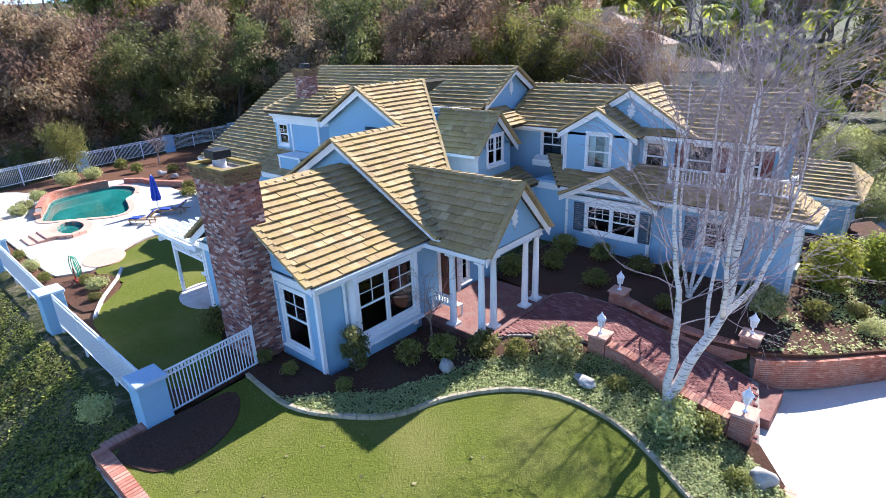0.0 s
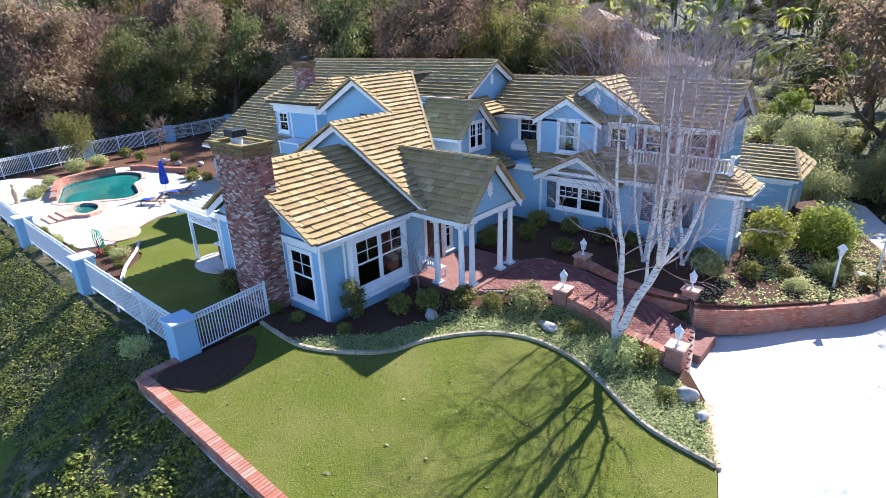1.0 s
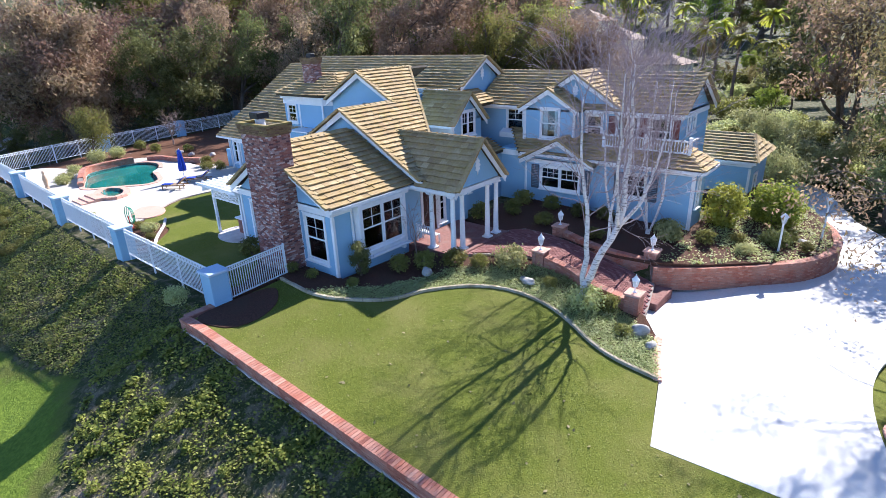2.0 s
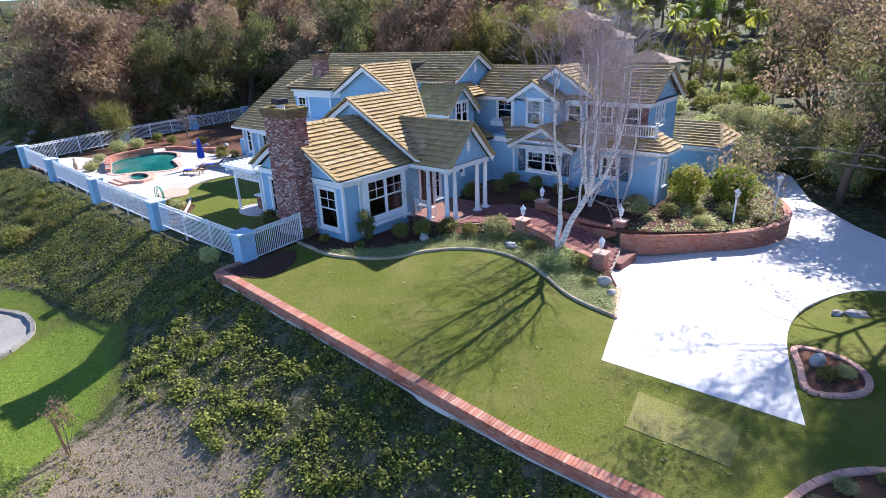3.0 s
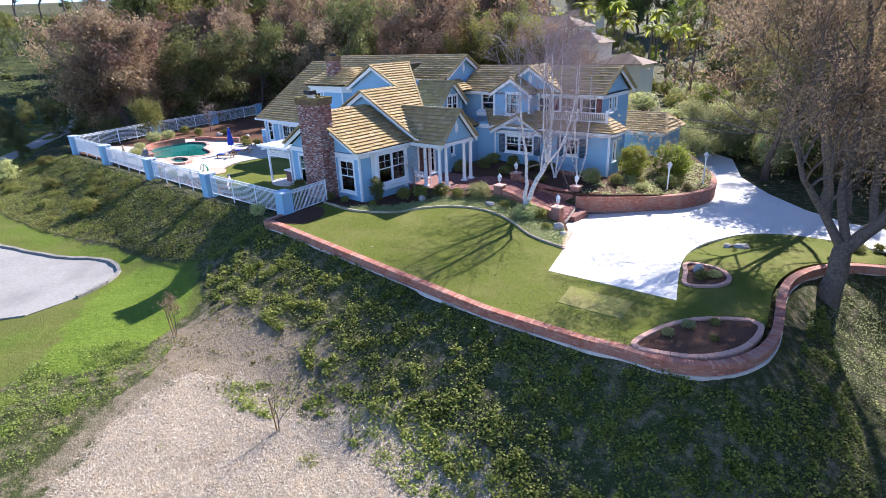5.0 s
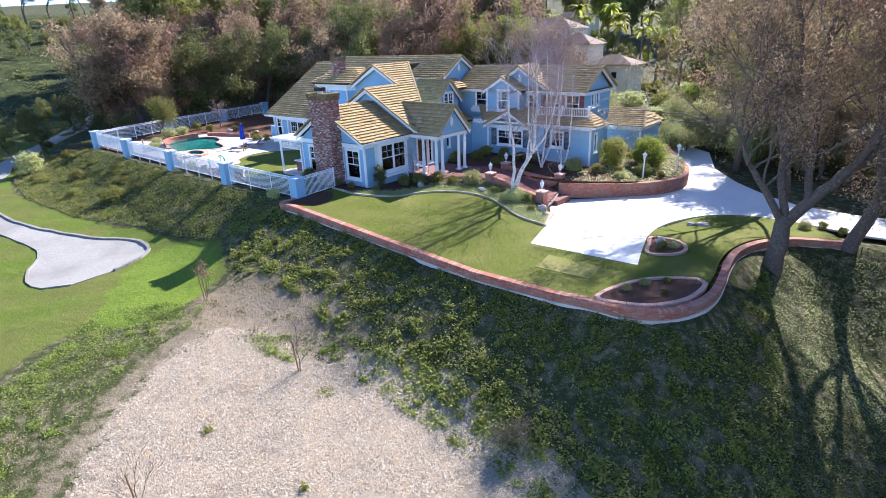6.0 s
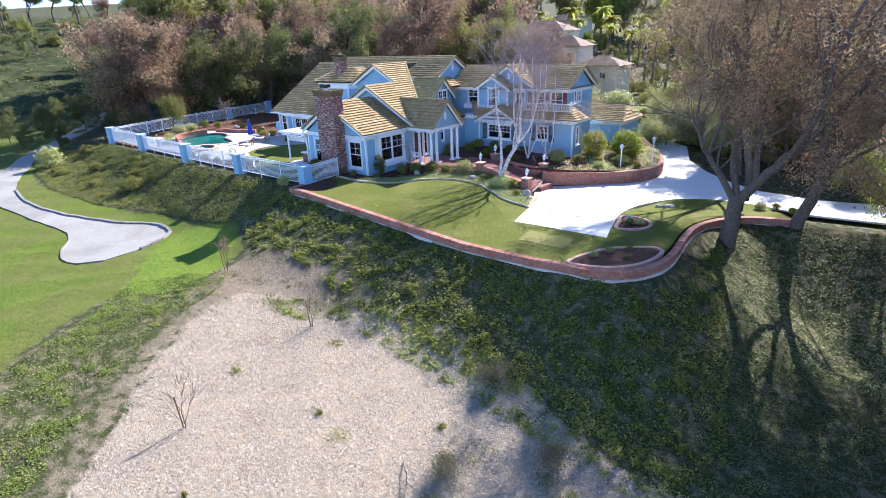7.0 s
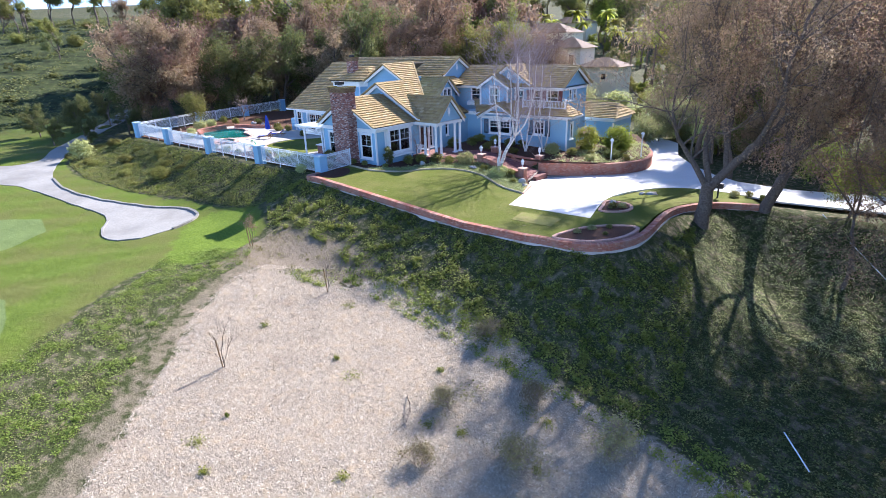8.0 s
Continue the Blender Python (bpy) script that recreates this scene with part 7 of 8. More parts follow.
for x, y, k in ((-61, -4, 0.36), (-65, 1, 0.4), (-70, -3, 0.34), (-54, 6.5, 0.36), (-76, 4, 0.36), (-72, 7, 0.4), (-60, 5, 0.4), (-80, -1, 0.3)):
    put(NEAR[1], x, y, None, k, x * 17)
for x, y, k in ((-92, 34, 1.2), (-98, 40, 1.3), (-104, 36, 1.1), (-110, 46, 1.2), (-116, 40, 0.9), (-150, 50, 0.8), (-160, 44, 0.8), (-170, 52, 0.9), (-185, 30, 0.8), (-190, 20, 0.8), (-195, 8, 0.8), (-120, 8, 0.5), (-135, 22, 0.6), (-110, 28, 0.6), (-150, 2, 0.5), (-165, 25, 0.7), (-180, 10, 0.7), (-175, 40, 0.8)):
    put(WOODS[1 if k < 0.6 else 2], x, y, None, k, x * 13)

# slim russet poplars and pale trees behind the ridge
pop, _ = make_tree("poplar_tree", "slim tall russet poplar behind the house", 71, 13, 0.16, 4, "leaf_red", 6500, 0.15, 0.42, "bark", 0.28, (3, 4), 0.0, 0.2, 1.6, lean=0.03, group="poplars", length=0.42, minr=0.015, bare=0.15)
settle(pop, -24, 48, None, 0.9, 0)
for x, y, k in ((-26.5, 50, 0.85), (-22, 50, 0.95), (-20, 47.5, 0.85), (-18, 50.5, 0.9), (-30, 52, 0.8), (-15.5, 49, 0.8)):
    put(pop, x, y, None, k, x * 31)
pale, _ = make_tree("pale_tree", "rounded grey-green tree behind the ridge", 77, 7.5, 0.16, 4, "leaf_pale", 9000, 0.14, 0.55, "bark", 0.6, (3, 4), 0.0, 0.4, 0.9, group="pale trees", length=0.3, minr=0.015)
settle(pale, -39, 41, None, 0.95, 0)
for x, y, z, k in ((1.5, 34, None, 0.7), (-5.3, 33, None, 0.85), (-32, 43, None, 0.8), (-29.5, 44, None, 0.85), (2, 38, None, 0.75), (5, 41, None, 0.7), (-1.5, 44, None, 0.7), (9, 36, None, 0.7)):
    put(pale, x, y, z, k, x * 19)
willow, _ = make_tree("weeping_tree", "small weeping grey-green tree beside the pool fence", 81, 4.6, 0.07, 4, "leaf_olive", 7000, 0.09, 0.2, "bark", 0.5, (3, 4), 0.12, 0.9, 1.2, group="", length=0.36, minr=0.006)
settle(willow, -48.0, 8.6, 0.6, 1.05, 0)
bare_tree, _ = make_tree("bare_tree", "small bare spreading tree in the pool garden", 83, 4.4, 0.09, 4, None, 0, 0, 0, "bark_pale", 0.95, (3, 4), 0.0, category="tree", length=0.3, minr=0.008)
settle(bare_tree, -47.5, 15.5, 0.55, 1.0, 0)
bare2 = make_tree("bare_shrub", "leafless ornamental shrub in front of the porch", 85, 3.1, 0.04, 4, None, 0, 0, 0, "bark_pale", 0.6, (2, 4), 0.06, category="shrub", length=0.38, minr=0.005)[0]
settle(bare2, -7.9, 7.6, 0.55, 1.0, 30)
bare3 = make_tree("bare_bush", "twiggy dry bush on the wood chips", 87, 1.3, 0.02, 3, "straw", 2200, 0.045, 0.14, "bark_pale", 0.8, (3, 5), 0.0, category="shrub", stems=3, length=0.4, minr=0.004, group="dry bushes")[0]
settle(bare3, 11.3, -12.0, None, 1.0, 0)
for x, y, k in ((15.2, -12.5, 1.2), (14.0, -9.3, 0.9), (9.5, -7.0, 0.9), (12.5, -15.2, 0.8), (17.2, -9.8, 1.3)):
    put(bare3, x, y, None, k * 1.1, x * 50)


dead, _ = make_tree("dead_branch", "dry fallen branch lying on the wood chips", 89, 1.6, 0.03, 3, None, 0, 0, 0, "bark", 0.7, (2, 3), 0.0, category="branch", length=0.5, minr=0.006)
dead.location, dead.rotation_euler = (9.7, -12.8, gz(9.7, -12.8) + 0.08), (radians(84), 0, radians(50))


# shrubs
def bush(name, label, seed, rx, rz, leaf, n, size, group="", bumps=7):
    rs = np.random.default_rng(seed)
    sh = thing(name, label, "shrub", group)
    c = []
    for i in range(bumps * 6):
        v = rs.normal(0, 1, 3)
        v /= np.linalg.norm(v)
        c.append((v[0] * rx * 0.72, v[1] * rx * 0.72, rz * 0.55 + v[2] * rz * 0.42))
    out = []
    for i in range(5):
        a = rs.uniform(0, math.tau)
        out.append(([Vector((0, 0, -0.1)), Vector((0.25 * rx * math.cos(a), 0.25 * rx * math.sin(a), rz * 0.4)), Vector((0.5 * rx * math.cos(a), 0.5 * rx * math.sin(a), rz * 0.75))], [0.035, 0.025, 0.01], 5))
    v, f = tubes_mesh(out)
    raw("stem", v, f, "bark", sh)
    v, f = leaf_cards(rs, c, n, size, rx * 0.2, 0.0, 0.8, 1.5, False)
    tagged(raw("foliage", v, f, leaf, sh), kind="stuff")
    return sh


lime = bush("round_shrub", "rounded yellow-green shrub beside the house", 91, 1.05, 2.1, "leaf_lime", 5500, 0.085, "round shrubs")
settle(lime, 1.5, 20.3, -0.05, 1.0)
green = bush("round_shrub", "broad dark green shrub beside the garage", 92, 1.35, 2.2, "leaf_green", 6500, 0.09, "round shrubs")
settle(green, 3.4, 22.9, -0.35, 1.0)
conifer = bush("clipped_shrub", "upright dark green shrub against the wing wall", 93, 0.42, 1.5, "leaf_dark", 3200, 0.05, "")
settle(conifer, -8.45, 4.75, 0.45, 1.0)
low = bush("low_shrub", "low variegated pale green shrub in the bed", 94, 0.75, 0.85, "leaf_pale", 1700, 0.075, "bed shrubs")
settle(low, -4.3, 9.6, 0.2, 1.0)
low2 = bush("low_shrub", "low olive shrub in the bed", 95, 0.55, 0.65, "leaf_olive", 1300, 0.065, "bed shrubs")
settle(low2, -6.0, 7.9, 0.45, 1.0)
for x, y, k, pr in ((-0.4, 8.9, 1.0, low), (0.4, 9.3, 0.8, low2), (-6.9, 7.0, 0.9, low2), (-7.6, 6.2, 0.8, low2), (-5.2, 8.6, 0.7, low2), (-2.2, 9.4, 0.6, low2), (1.5, 8.0, 0.6, low2), (-8.6, 13.4, 1.0, low2), (-7.6, 15.0, 0.9, low2), (-8.2, 17.0, 1.1, low2), (-6.4, 17.0, 0.9, low2), (-4.6, 16.8, 1.0, low2), (-3.4, 17.2, 0.9, low2), (-0.4, 17.4, 0.9, low2), (0.2, 16.2, 0.9, low), (-5.5, 14.6, 0.9, low2), (-2.6, 14.4, 0.8, low2), (1.6, 17.2, 0.8, low2), (2.7, 18.6, 0.7, low2), (4.4, 21.0, 0.8, low2), (5.3, 20.3, 0.6, low2), (3.2, 17.6, 0.55, low), (-11.0, 3.2, 0.5, low2), (-9.8, 3.3, 0.45, low2), (-8.0, 3.9, 0.5, low2), (-22.8, 1.9, 0.6, low2), (-21.8, 2.0, 0.6, low), (-20.6, 1.5, 0.5, low2), (-14.2, 3.3, 1.0, low2), (-33.5, 11.5, 0.9, low2), (-34.6, 12.1, 0.9, low2), (-32.4, 12.0, 0.8, low2), (-44.6, 7.6, 1.0, low), (-45.6, 9.6, 0.9, low), (-44.8, 12.6, 0.9, low2), (-42.5, 14.5, 0.9, low2), (-47.5, 12.4, 1.0, low2), (10.1, 6.4, 0.55, low2), (10.5, 6.9, 0.4, low), (11.0, 1.4, 0.35, low), (12.0, 1.0, 0.3, low2), (11.7, 2.2, 0.35, low2), (10.6, 0.4, 0.3, low), (16, 16.2, 0.5, low2), (15.2, 15.6, 0.5, low), (17, 15.6, 0.5, low2), (-12.2, -1.2, 0.6, low), (-38.2, 3.0, 0.7, low), (-39.6, 3.7, 0.7, low), (-41.6, 4.9, 0.7, low), (-27.6, 10.6, 0.8, low2), (-28.4, 11.4, 0.7, low2), (-29.0, 0.9, 0.5, low2), (-26.6, 0.8, 0.5, low), (-24.6, 0.8, 0.5, low2)):
    put(pr, x, y, (0.58 if x < -11.4 and y > 0.5 else float(bed_z(x, y) if y < 11 else pad_z(x, y))) if y > -1.5 else None, k, x * 37)
topiary = bush("topiary", "dark clipped topiary in the planter", 96, 0.7, 0.9, "leaf_dark", 3600, 0.05)
settle(topiary, 4.0, 20.0, -0.5, 1.0)


# ground cover: leaves over beds and banks
def cover(name, poly, n, leaf, size, zf, label, high=0.12, keep=None, clumps=0, wide=0.32, slim=0.45):
    rs = np.random.default_rng(len(name) + n)
    ax, ay = np.array([q[:2] for q in poly]).T
    x, y = rs.uniform(ax.min(), ax.max(), n * 4), rs.uniform(ay.min(), ay.max(), n * 4)
    if clumps:
        cx, cy = rs.uniform(ax.min(), ax.max(), clumps), rs.uniform(ay.min(), ay.max(), clumps)
        k = rs.integers(0, clumps, n * 4)
        w = (wide * np.exp(rs.normal(0, 0.5, clumps)))[k]
        x, y = cx[k] + rs.normal(0, 1, n * 4) * w, cy[k] + rs.normal(0, 1, n * 4) * w
    ok = inside(x, y, [tuple(q[:2]) for q in poly])
    x, y = x[ok][:n], y[ok][:n]
    c = np.stack([x, y, np.asarray(zf(x, y)) + np.abs(rs.normal(0, high, len(x)))], -1)
    m = len(c)
    d = rs.normal(0, 1, (m, 3)) * (1, 1, 0.45)
    d /= np.linalg.norm(d, axis=1)[:, None]
    e = np.cross(d, rs.normal(0, 0.35, (m, 3)) + (0, 0, 1))
    e /= np.linalg.norm(e, axis=1)[:, None] + 1e-9
    s = size * rs.uniform(0.5, 1.5, (m, 1))
    v = np.stack([c - d * s * 0.6, c + e * s * slim, c + d * s * 0.6, c - e * s * slim], 1).reshape(-1, 3)
    ob = raw(name, v.tolist(), np.arange(m * 4).reshape(-1, 4).tolist(), leaf)
    return tagged(ob, label, "ground cover", kind="stuff")


IVY_BED = curve_lawn[5:] + [(2.6, 8.4), (1.2, 9.4), (-0.4, 9.9), (-1.8, 10.2), (-3.2, 10.2), (-4.4, 9.6), (-5.4, 8.2), (-6.3, 6.4), (-7.0, 4.6), (-8.2, 3.3)]
cover("ivy_bed", IVY_BED, 46000, "bed_leaf", 0.048, bed_z, "low pale green ground cover in the front bed", 0.09)
cover("ivy_bed", curve_planter + [(2, 28), (0.8, 24), (1.0, 18.6), (0.7, 16)], 8000, "leaf_pale", 0.08, pad_z, "low ground cover in the brick planter", 0.06, None, 260)
BANK = [(-11.2, -1.9), (5.9, -1.9), (9.6, -1.7), (12.6, -1.0), (14.2, 0.6), (14.4, 3), (14.2, 8), (14.6, 9), (16, 4), (17.5, -1), (18.5, -5), (18, -7.4), (14, -7.6), (10, -7.6), (6.5, -7.2), (3, -6.9), (0.2, -7.2), (-2.5, -6.4), (-6, -6.2), (-8.4, -7.2), (-12.5, -4.4)]
cover("bank_weeds", BANK, 58000, "ivy", 0.08, ground_z, "rough ivy and weeds on the bank below the wall", 0.1, None, 1500, 0.17)
cover("bank_grass", BANK, 12000, "straw", 0.07, ground_z, "thin dry grass between the weeds of the bank", 0.05, slim=0.12)
LEFT_BANK = [(-11.2, -0.7), (-19.5, -0.7), (-28.5, -0.5), (-38, -0.1), (-47.5, 0.2), (-56, 1), (-56, -4), (-46, -7.2), (-38, -8.4), (-30, -7.6), (-22.5, -5.6), (-18, -5.4), (-13, -4.6)]
cover("bank_weeds", LEFT_BANK, 34000, "ivy", 0.07, ground_z, "low ivy and scrub on the bank below the pool fence", 0.09, None, 900, 0.3)
cover("bank_brush", LEFT_BANK, 26000, "leaf_dark", 0.07, ground_z, "dark low brush on the bank below the pool fence", 0.1, None, 800, 0.32)
cover("bank_scrub", LEFT_BANK, 30000, "leaf_olive", 0.07, ground_z, "dusty olive scrub on the bank below the fence", 0.16, None, 520, 0.3)
cover("bank_grass", LEFT_BANK, 20000, "straw", 0.09, ground_z, "dry grass on the bank below the fence", 0.08, slim=0.12)
FIELD_EDGE = [(-8.6, -10.2), (-6.8, -9.4), (-5.6, -11.0), (-5.2, -13.2), (-4.0, -15.6), (-2.0, -18), (0.6, -20.8), (3.0, -24), (4, -30), (-2, -30), (-4.6, -23.4), (-6.6, -19.0), (-8.2, -15.8), (-11.0, -12.9), (-10, -11.6)]
cover("field_weeds", FIELD_EDGE, 46000, "field_leaf", 0.048, ground_z, "low leafy weeds between the turf and the wood chips", 0.07, None, 420, 0.27)
cover("field_grass", FIELD_EDGE, 9000, "straw", 0.07, ground_z, "dry grass among the weeds beside the turf", 0.04, None, 160, 0.35, 0.12)
cover("slope_weeds", [(14.6, 6), (14.9, 12), (17.5, 13.2), (21, 13.8), (28, 14), (30, 6), (24, 3), (18, 3)], 26000, "leaf_pale", 0.05, ground_z, "pale grey-green weeds on the slope under the trees", 0.04, None, 1400, 0.33)
# darker leaf colour on the lower slope deepens the tree shade there
cover("slope_weeds", [(15, 6), (18, 4), (24, 4), (30, 7), (30, -6), (24, -8), (18, -7), (16.5, -2)], 36000, "leaf_dark", 0.06, ground_z, "weeds on the lower slope, leaves coloured dark to deepen the shade", 0.06, None, 900, 0.3)
cover("dry_slope_weeds", DRY, 3200, "leaf_olive", 0.06, ground_z, "sparse weeds on bare earth", 0.04, None, 120)
cover("chip_weeds", [(-3, -10.5), (3, -7.5), (12, -8.5), (20, -10.5), (16, -18), (8, -23), (2, -19)], 3200, "leaf_green", 0.05, ground_z, "scattered green weeds on the wood chips", 0.08, None, 34, 0.12)
chips = cover("wood_chips", CHIPS[:10] + [(26, -16), (12, -26), (6.5, -25.5), (3.3, -21.8), (0.2, -18.3), (-2.6, -15.6), (-4.5, -12.4)], 170000, "chip", 0.105, lambda x, y: ground_z(x, y) + 0.006, "pale wood chips and straw spread over the field", 0.03, slim=0.065)
cover("edge_weeds", [(-3.5, -9.6), (-0.5, -7.0), (3, -6.0), (7, -6.2), (12, -6.4), (18, -6.6), (24, -7.6), (24, -10.2), (18, -9.0), (12, -8.6), (7, -8.4), (2, -8.2), (-2, -10.2)], 11000, "ivy", 0.075, ground_z, "ragged weeds creeping over the edge of the wood chips", 0.07, None, 330, 0.2)
grass = cover("lawn_grass", [(-10.2, -1.2), (5.9, -1.2), (9.5, -0.9), (9.3, 3), (4.3, 3.0), (3.3, 6.1)] + curve_lawn[::-1], 34000, "grass_blade", 0.03, pad_z, "short mown grass blades of the lawn", 0.006)
cover("fallen_leaves", [(-8, -1), (9, -1), (9, 3), (4, 3), (0, 6.5), (-5, 4), (-8, 2)], 90, "straw", 0.09, lambda x, y: pad_z(x, y) + 0.02, "pale fallen leaves lying on the lawn", 0.006, slim=0.4)
# scrub bushes on the left bank and hill
scrub = bush("scrub_bush", "dusty olive scrub bush on the bank", 97, 0.9, 0.95, "leaf_olive", 2600, 0.075, "scrub")
settle(scrub, -30, -4.5, None, 1.0)
rs = np.random.default_rng(12)
for i in range(30):
    x = rs.uniform(-54, -27)
    y = rs.uniform(-7.0, -1.2)
    put(scrub, x, y, gz(x, y) - 0.12, rs.uniform(0.35, 0.8), rs.uniform(0, 360))
for i in range(26):
    x, y = rs.uniform(-205, -118), rs.uniform(18, 74)
    put(WOODS[(1, 2, 1, 5)[i % 4]], x, y, None, rs.uniform(0.6, 1.15), rs.uniform(0, 360))
HILL = [(-76, -14), (-74, 6), (-86, 24), (-100, 62), (-200, 80), (-210, -30), (-120, -40)]
cover("hill_scrub", HILL, 30000, "leaf_dark", 0.26, ground_z, "grey-green scrub over the hillside", 0.25, None, 900, 0.8)
cover("hill_brush", HILL, 22000, "leaf_dark", 0.34, ground_z, "dark brush over the hillside", 0.5, None, 160, 1.1)
for i in range(16):
    x, y = rs.uniform(-185, -90), rs.uniform(-20, 40)
    put(scrub, x, y, None, rs.uniform(1.0, 2.2), rs.uniform(0, 360))
for i in range(60):
    x, y = rs.uniform(5, 60), rs.uniform(24, 60)
    if y > 30 + 0.2 * x or x > 14:
        put(low2 if i % 2 else scrub, x, y + 3, None, rs.uniform(0.9, 2.2), rs.uniform(0, 360))
for i in range(70):
    x, y = rs.uniform(-46, -4), rs.uniform(52, 104)
    if inside([x], [y], CLEARING)[0] and not (-42 < x < -15 and 66 < y < 82):
        put((low, low2, scrub)[i % 3], x, y, None, rs.uniform(1.4, 3.2), rs.uniform(0, 360))
for i in range(48):
    x, y = rs.uniform(-8, 16), rs.uniform(40, 66)
    put(low if i % 3 else low2, x, y, None, rs.uniform(1.2, 2.6), rs.uniform(0, 360))
reed = bush("tall_grass", "clump of tall pale grass beside the cart path", 98, 1.2, 2.0, "leaf_pale", 2600, 0.11)
settle(reed, -47.5, -5.2, None, 1.0)


# ---- palms and neighbouring villas ----
def palm(x, y, h, k, seed):
    rs = np.random.default_rng(seed)
    pa = thing("palm_tree", "tall palm with sunlit yellow-green fronds", "palm", "palms", at=(x, y, gz(x, y)))
    v, f = tube([(0, 0, -0.3), (0.1, 0, h * 0.5), (0.25, 0.1, h)], [0.28, 0.2, 0.17], 8)
    raw("trunk", v, f, "bark", pa)
    vs, fs = [], []
    for i in range(26):
        a, up = rs.uniform(0, math.tau), rs.uniform(-0.5, 1.1)
        d = Vector((math.cos(a), math.sin(a), up)).normalized()
        side = d.cross(Vector((0, 0, 1))).normalized()
        p = Vector((0.25, 0.1, h))
        for s in range(5):
            q = p + d * (0.55 * k)
            d = (d + Vector((0, 0, -0.3))).normalized()
            for sg in (-1, 1):
                b0 = len(vs)
                wd = 0.5 * k * (1 - s * 0.12)
                vs += [p, q, q + side * sg * wd + Vector((0, 0, -0.2)), p + side * sg * wd * 0.7 + Vector((0, 0, -0.15))]
                fs.append((b0, b0 + 1, b0 + 2, b0 + 3))
            p = q
    raw("fronds", vs, fs, "leaf_palm", pa)


for i, (x, y, h) in enumerate(((-14, 84, 9), (-18, 88, 11), (-10, 86, 8), (-21, 92, 10), (-26, 96, 11), (-12, 94, 12), (-33, 90, 9), (-66, 132, 9), (-62, 140, 11), (-57, 134, 9), (-53, 142, 12), (-48, 136, 10), (-44, 128, 9), (-40, 138, 11), (-58, 124, 8), (-35, 126, 9), (-72, 138, 10))):
    palm(x, y + 2, h, (0.8 if y < 100 else 1.2) + 0.08 * (i % 3), 200 + i)


def hip_house(name, label, x0, x1, y0, y1, z0, ze, zr, windows=(), inset=None):
    vi = thing(name, label, "house", "neighbouring villas")
    part("wall", boxes((x0, x1, y0, y1, z0, ze)), "cream", vi)
    i = inset if inset is not None else (y1 - y0) / 2
    o = 0.5
    a = [(x0 - o, y0 - o, ze), (x1 + o, y0 - o, ze), (x1 + o, y1 + o, ze), (x0 - o, y1 + o, ze)]
    ym = (y0 + y1) / 2
    r0, r1 = (min(x0 + i, (x0 + x1) / 2), ym, zr), (max(x1 - i, (x0 + x1) / 2 + 0.01), ym, zr)
    raw("roof", a + [r0, r1], [(0, 1, 5, 4), (1, 2, 5), (2, 3, 4, 5), (3, 0, 4), (3, 2, 1, 0)], "terracotta", vi)
    # barrel tile rows on the slopes towards the valley
    vs, fs = [], []
    n = int((x1 - x0 + 2 * o) / 0.42)
    for k in range(n):
        x = x0 - o + (k + 0.5) * 0.42
        if x < r0[0]:
            t = (x - x0 + o) / (r0[0] - x0 + o)
        elif x > r1[0]:
            t = (x1 + o - x) / (x1 + o - r1[0])
        else:
            t = 1.0
        v, f = tube([(x, y0 - o, ze + 0.05), (x, y0 - o + (ym - y0 + o) * t, ze + 0.05 + (zr - ze) * t)], [0.13, 0.13], 6)
        fs += [tuple(j + len(vs) for j in q) for q in f]
        vs += v
    tagged(raw("roof_tiles", vs, fs, "terracotta", vi), kind="stuff")
    for x, z, w, h in windows:
        # flat near-black panel in place of a shaded room behind glass
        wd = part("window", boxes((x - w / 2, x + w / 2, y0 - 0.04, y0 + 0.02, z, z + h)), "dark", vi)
        part("frame", boxes((x - w / 2 - 0.12, x - w / 2, y0 - 0.08, y0, z, z + h), (x + w / 2, x + w / 2 + 0.12, y0 - 0.08, y0, z, z + h), (x - w / 2 - 0.12, x + w / 2 + 0.12, y0 - 0.08, y0, z - 0.12, z), (x - w / 2 - 0.12, x + w / 2 + 0.12, y0 - 0.08, y0, z + h, z + h + 0.12)), "cream", wd)
    return vi


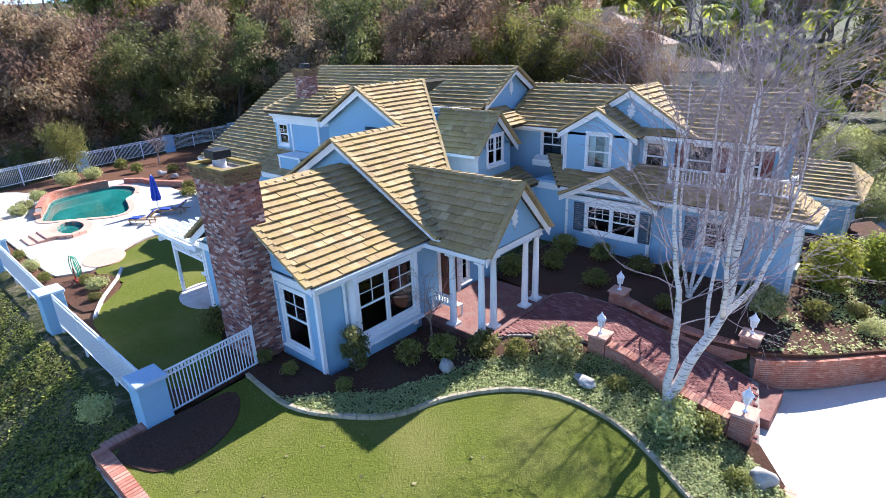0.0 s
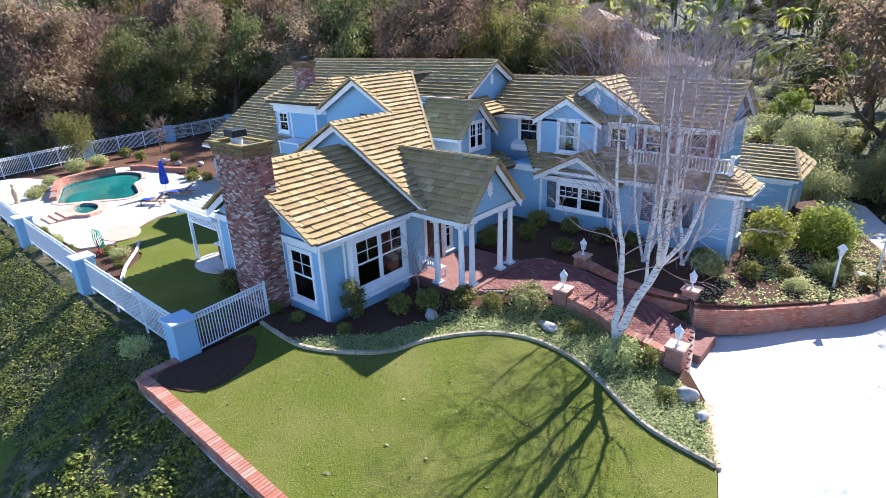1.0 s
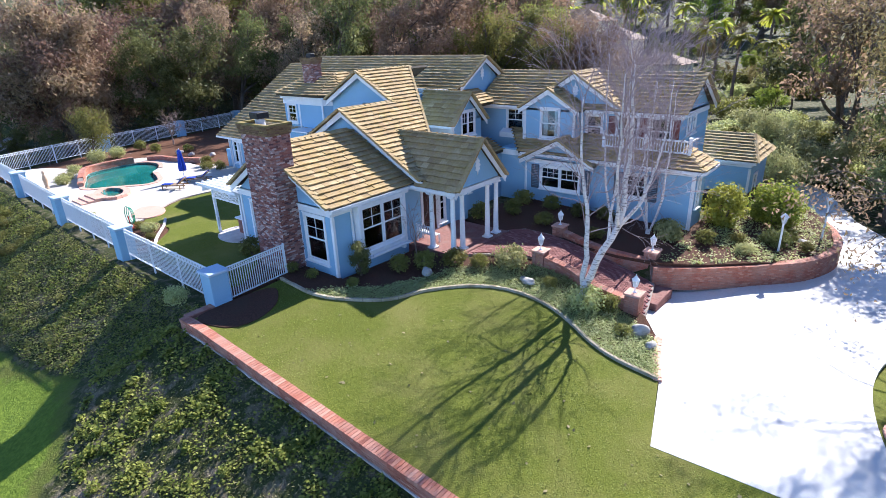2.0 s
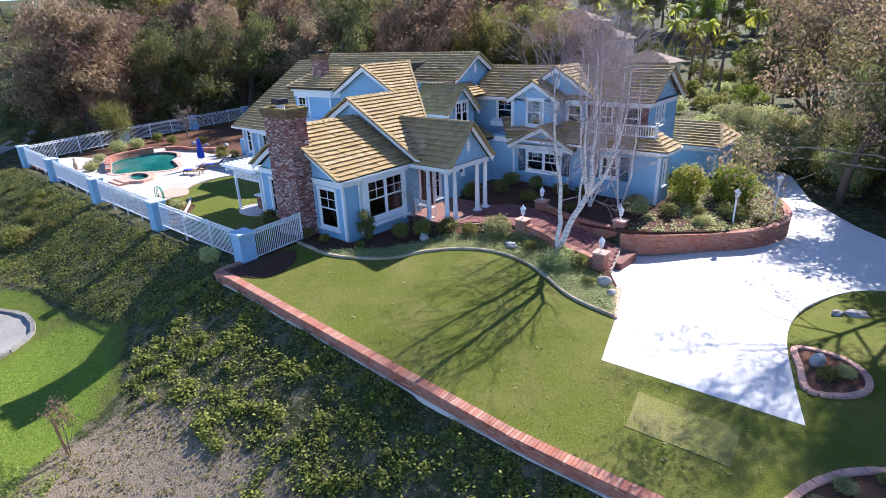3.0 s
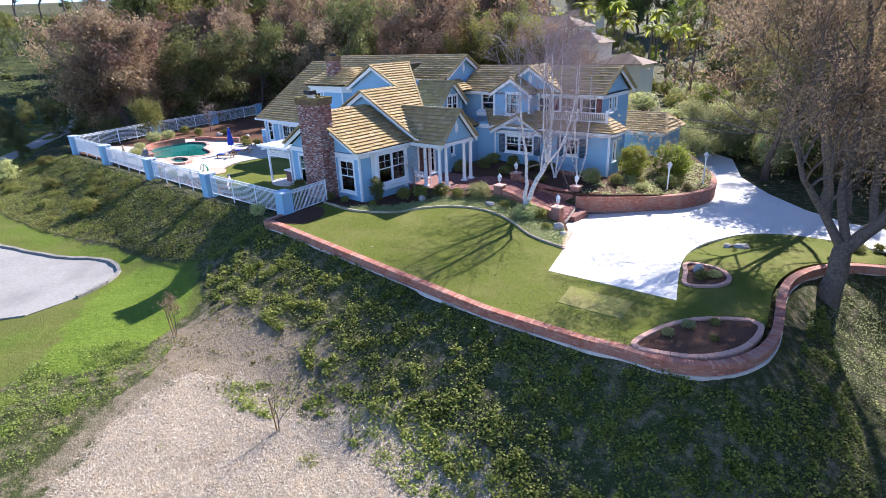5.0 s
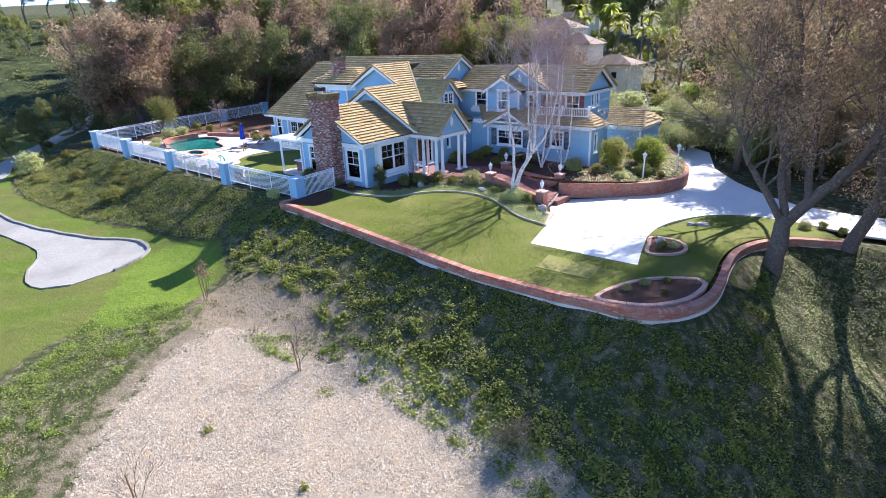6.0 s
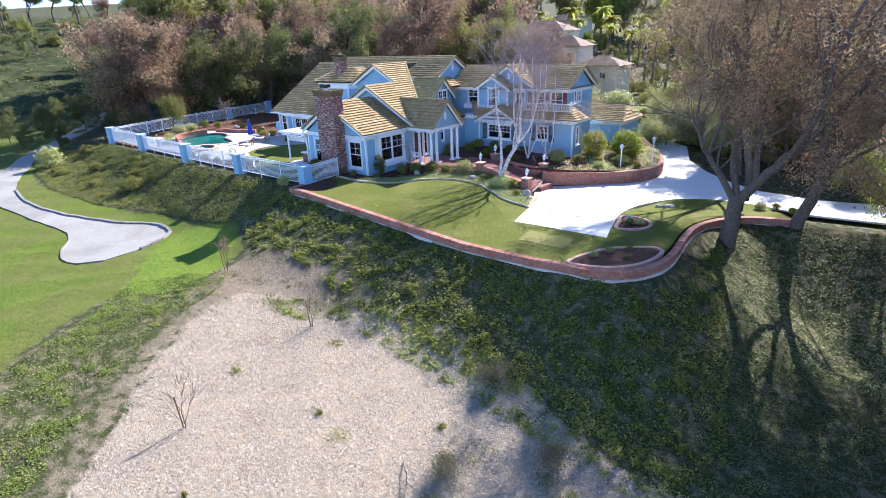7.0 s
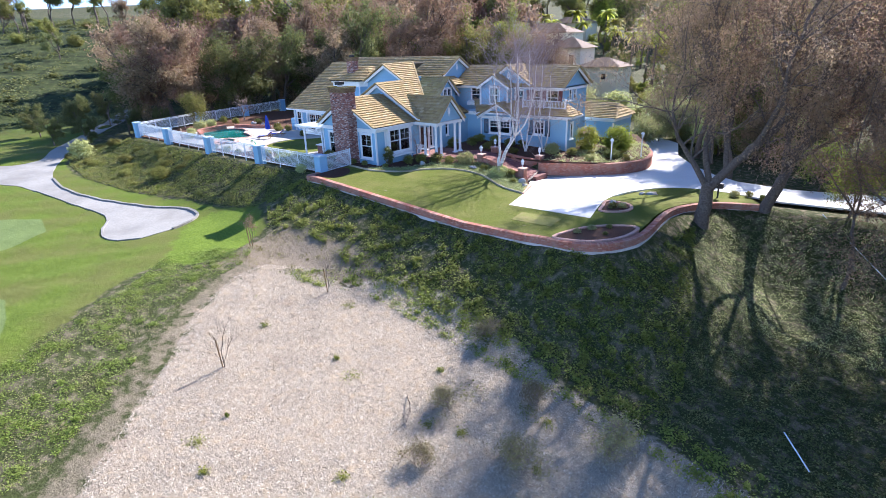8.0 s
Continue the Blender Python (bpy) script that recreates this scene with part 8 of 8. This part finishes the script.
hip_house("villa_tower", "cream villa tower with a pyramid tile roof", -31.8, -25.2, 72, 78, -1, 8.0, 9.9, ((-27.0, 4.9, 0.9, 1.9), (-30.2, 6.2, 0.7, 0.7)))
hip_house("villa_wing", "low cream villa wing with a clay tile roof", -25.0, -17.4, 71, 77, -1, 4.7, 6.2, ((-20.0, 2.6, 0.9, 1.0),))
hip_house("villa_wing", "low cream villa wing with a clay tile roof", -40.0, -32.0, 74, 80, -1, 5.6, 7.0, ((-36.5, 3.2, 1.0, 1.2),))
hip_house("villa", "large pale villa on the slope behind the trees", -60, -43, 100, 109, 2, 11.0, 13.4, ((-57, 8, 1.1, 1.6), (-53, 8, 1.1, 1.6), (-49, 8, 1.1, 1.6), (-45.5, 8, 1.1, 1.6)))
hip_house("villa", "distant pale house among palms", -80, -66, 158, 166, 2, 14.5, 16.6, ((-77, 11.5, 1.4, 1.6), (-70, 11.5, 1.4, 1.6)))

# ---- brick paving of the walkway ----
paver = bpy.data.meshes.new("brick")
bm = boxes((-0.1, 0.1, -0.048, 0.048, -0.03, 0.03))
bm.to_mesh(paver)
bm.free()
paver.materials.append(M["paver"])
spots_p = []
rs = np.random.default_rng(4)
for i in range(40):
    for j in range(56):
        x, y = -6.2 + i * 0.21 + 0.105 * (j % 2), 8.4 + j * 0.104
        spots_p.append((x, y))
px, py = np.array(spots_p).T
ok = inside(px, py, WALK_OUT) & (away(px, py, WALK_OUT, True) > 0.06)
pv, pf = [], []
singles = 0
for x, y in zip(px[ok], py[ok]):
    z = float(walk_z(x, y)) + 0.012 + rs.uniform(-0.004, 0.004)
    if singles < 300 and x > -3.4 and y < 12.2:
        singles += 1
        o = new("brick", paver)
        o.parent = walk_way
        o.location = (x, y, z)
        o.rotation_euler.y = 0.17
    else:
        k = len(pv)
        for dx, dy in ((-0.1, -0.048), (0.1, -0.048), (0.1, 0.048), (-0.1, 0.048)):
            zz = float(walk_z(x + dx, y + dy)) - float(walk_z(x, y))
            pv += [(x + dx, y + dy, z + zz - 0.03), (x + dx, y + dy, z + zz + 0.03)]
        pf += [(k + 1, k + 3, k + 5, k + 7), (k, k + 2, k + 3, k + 1), (k + 2, k + 4, k + 5, k + 3), (k + 4, k + 6, k + 7, k + 5), (k + 6, k, k + 1, k + 7)]
tagged(raw("pavers", pv, pf, "paver_j", walk_way), kind="stuff")
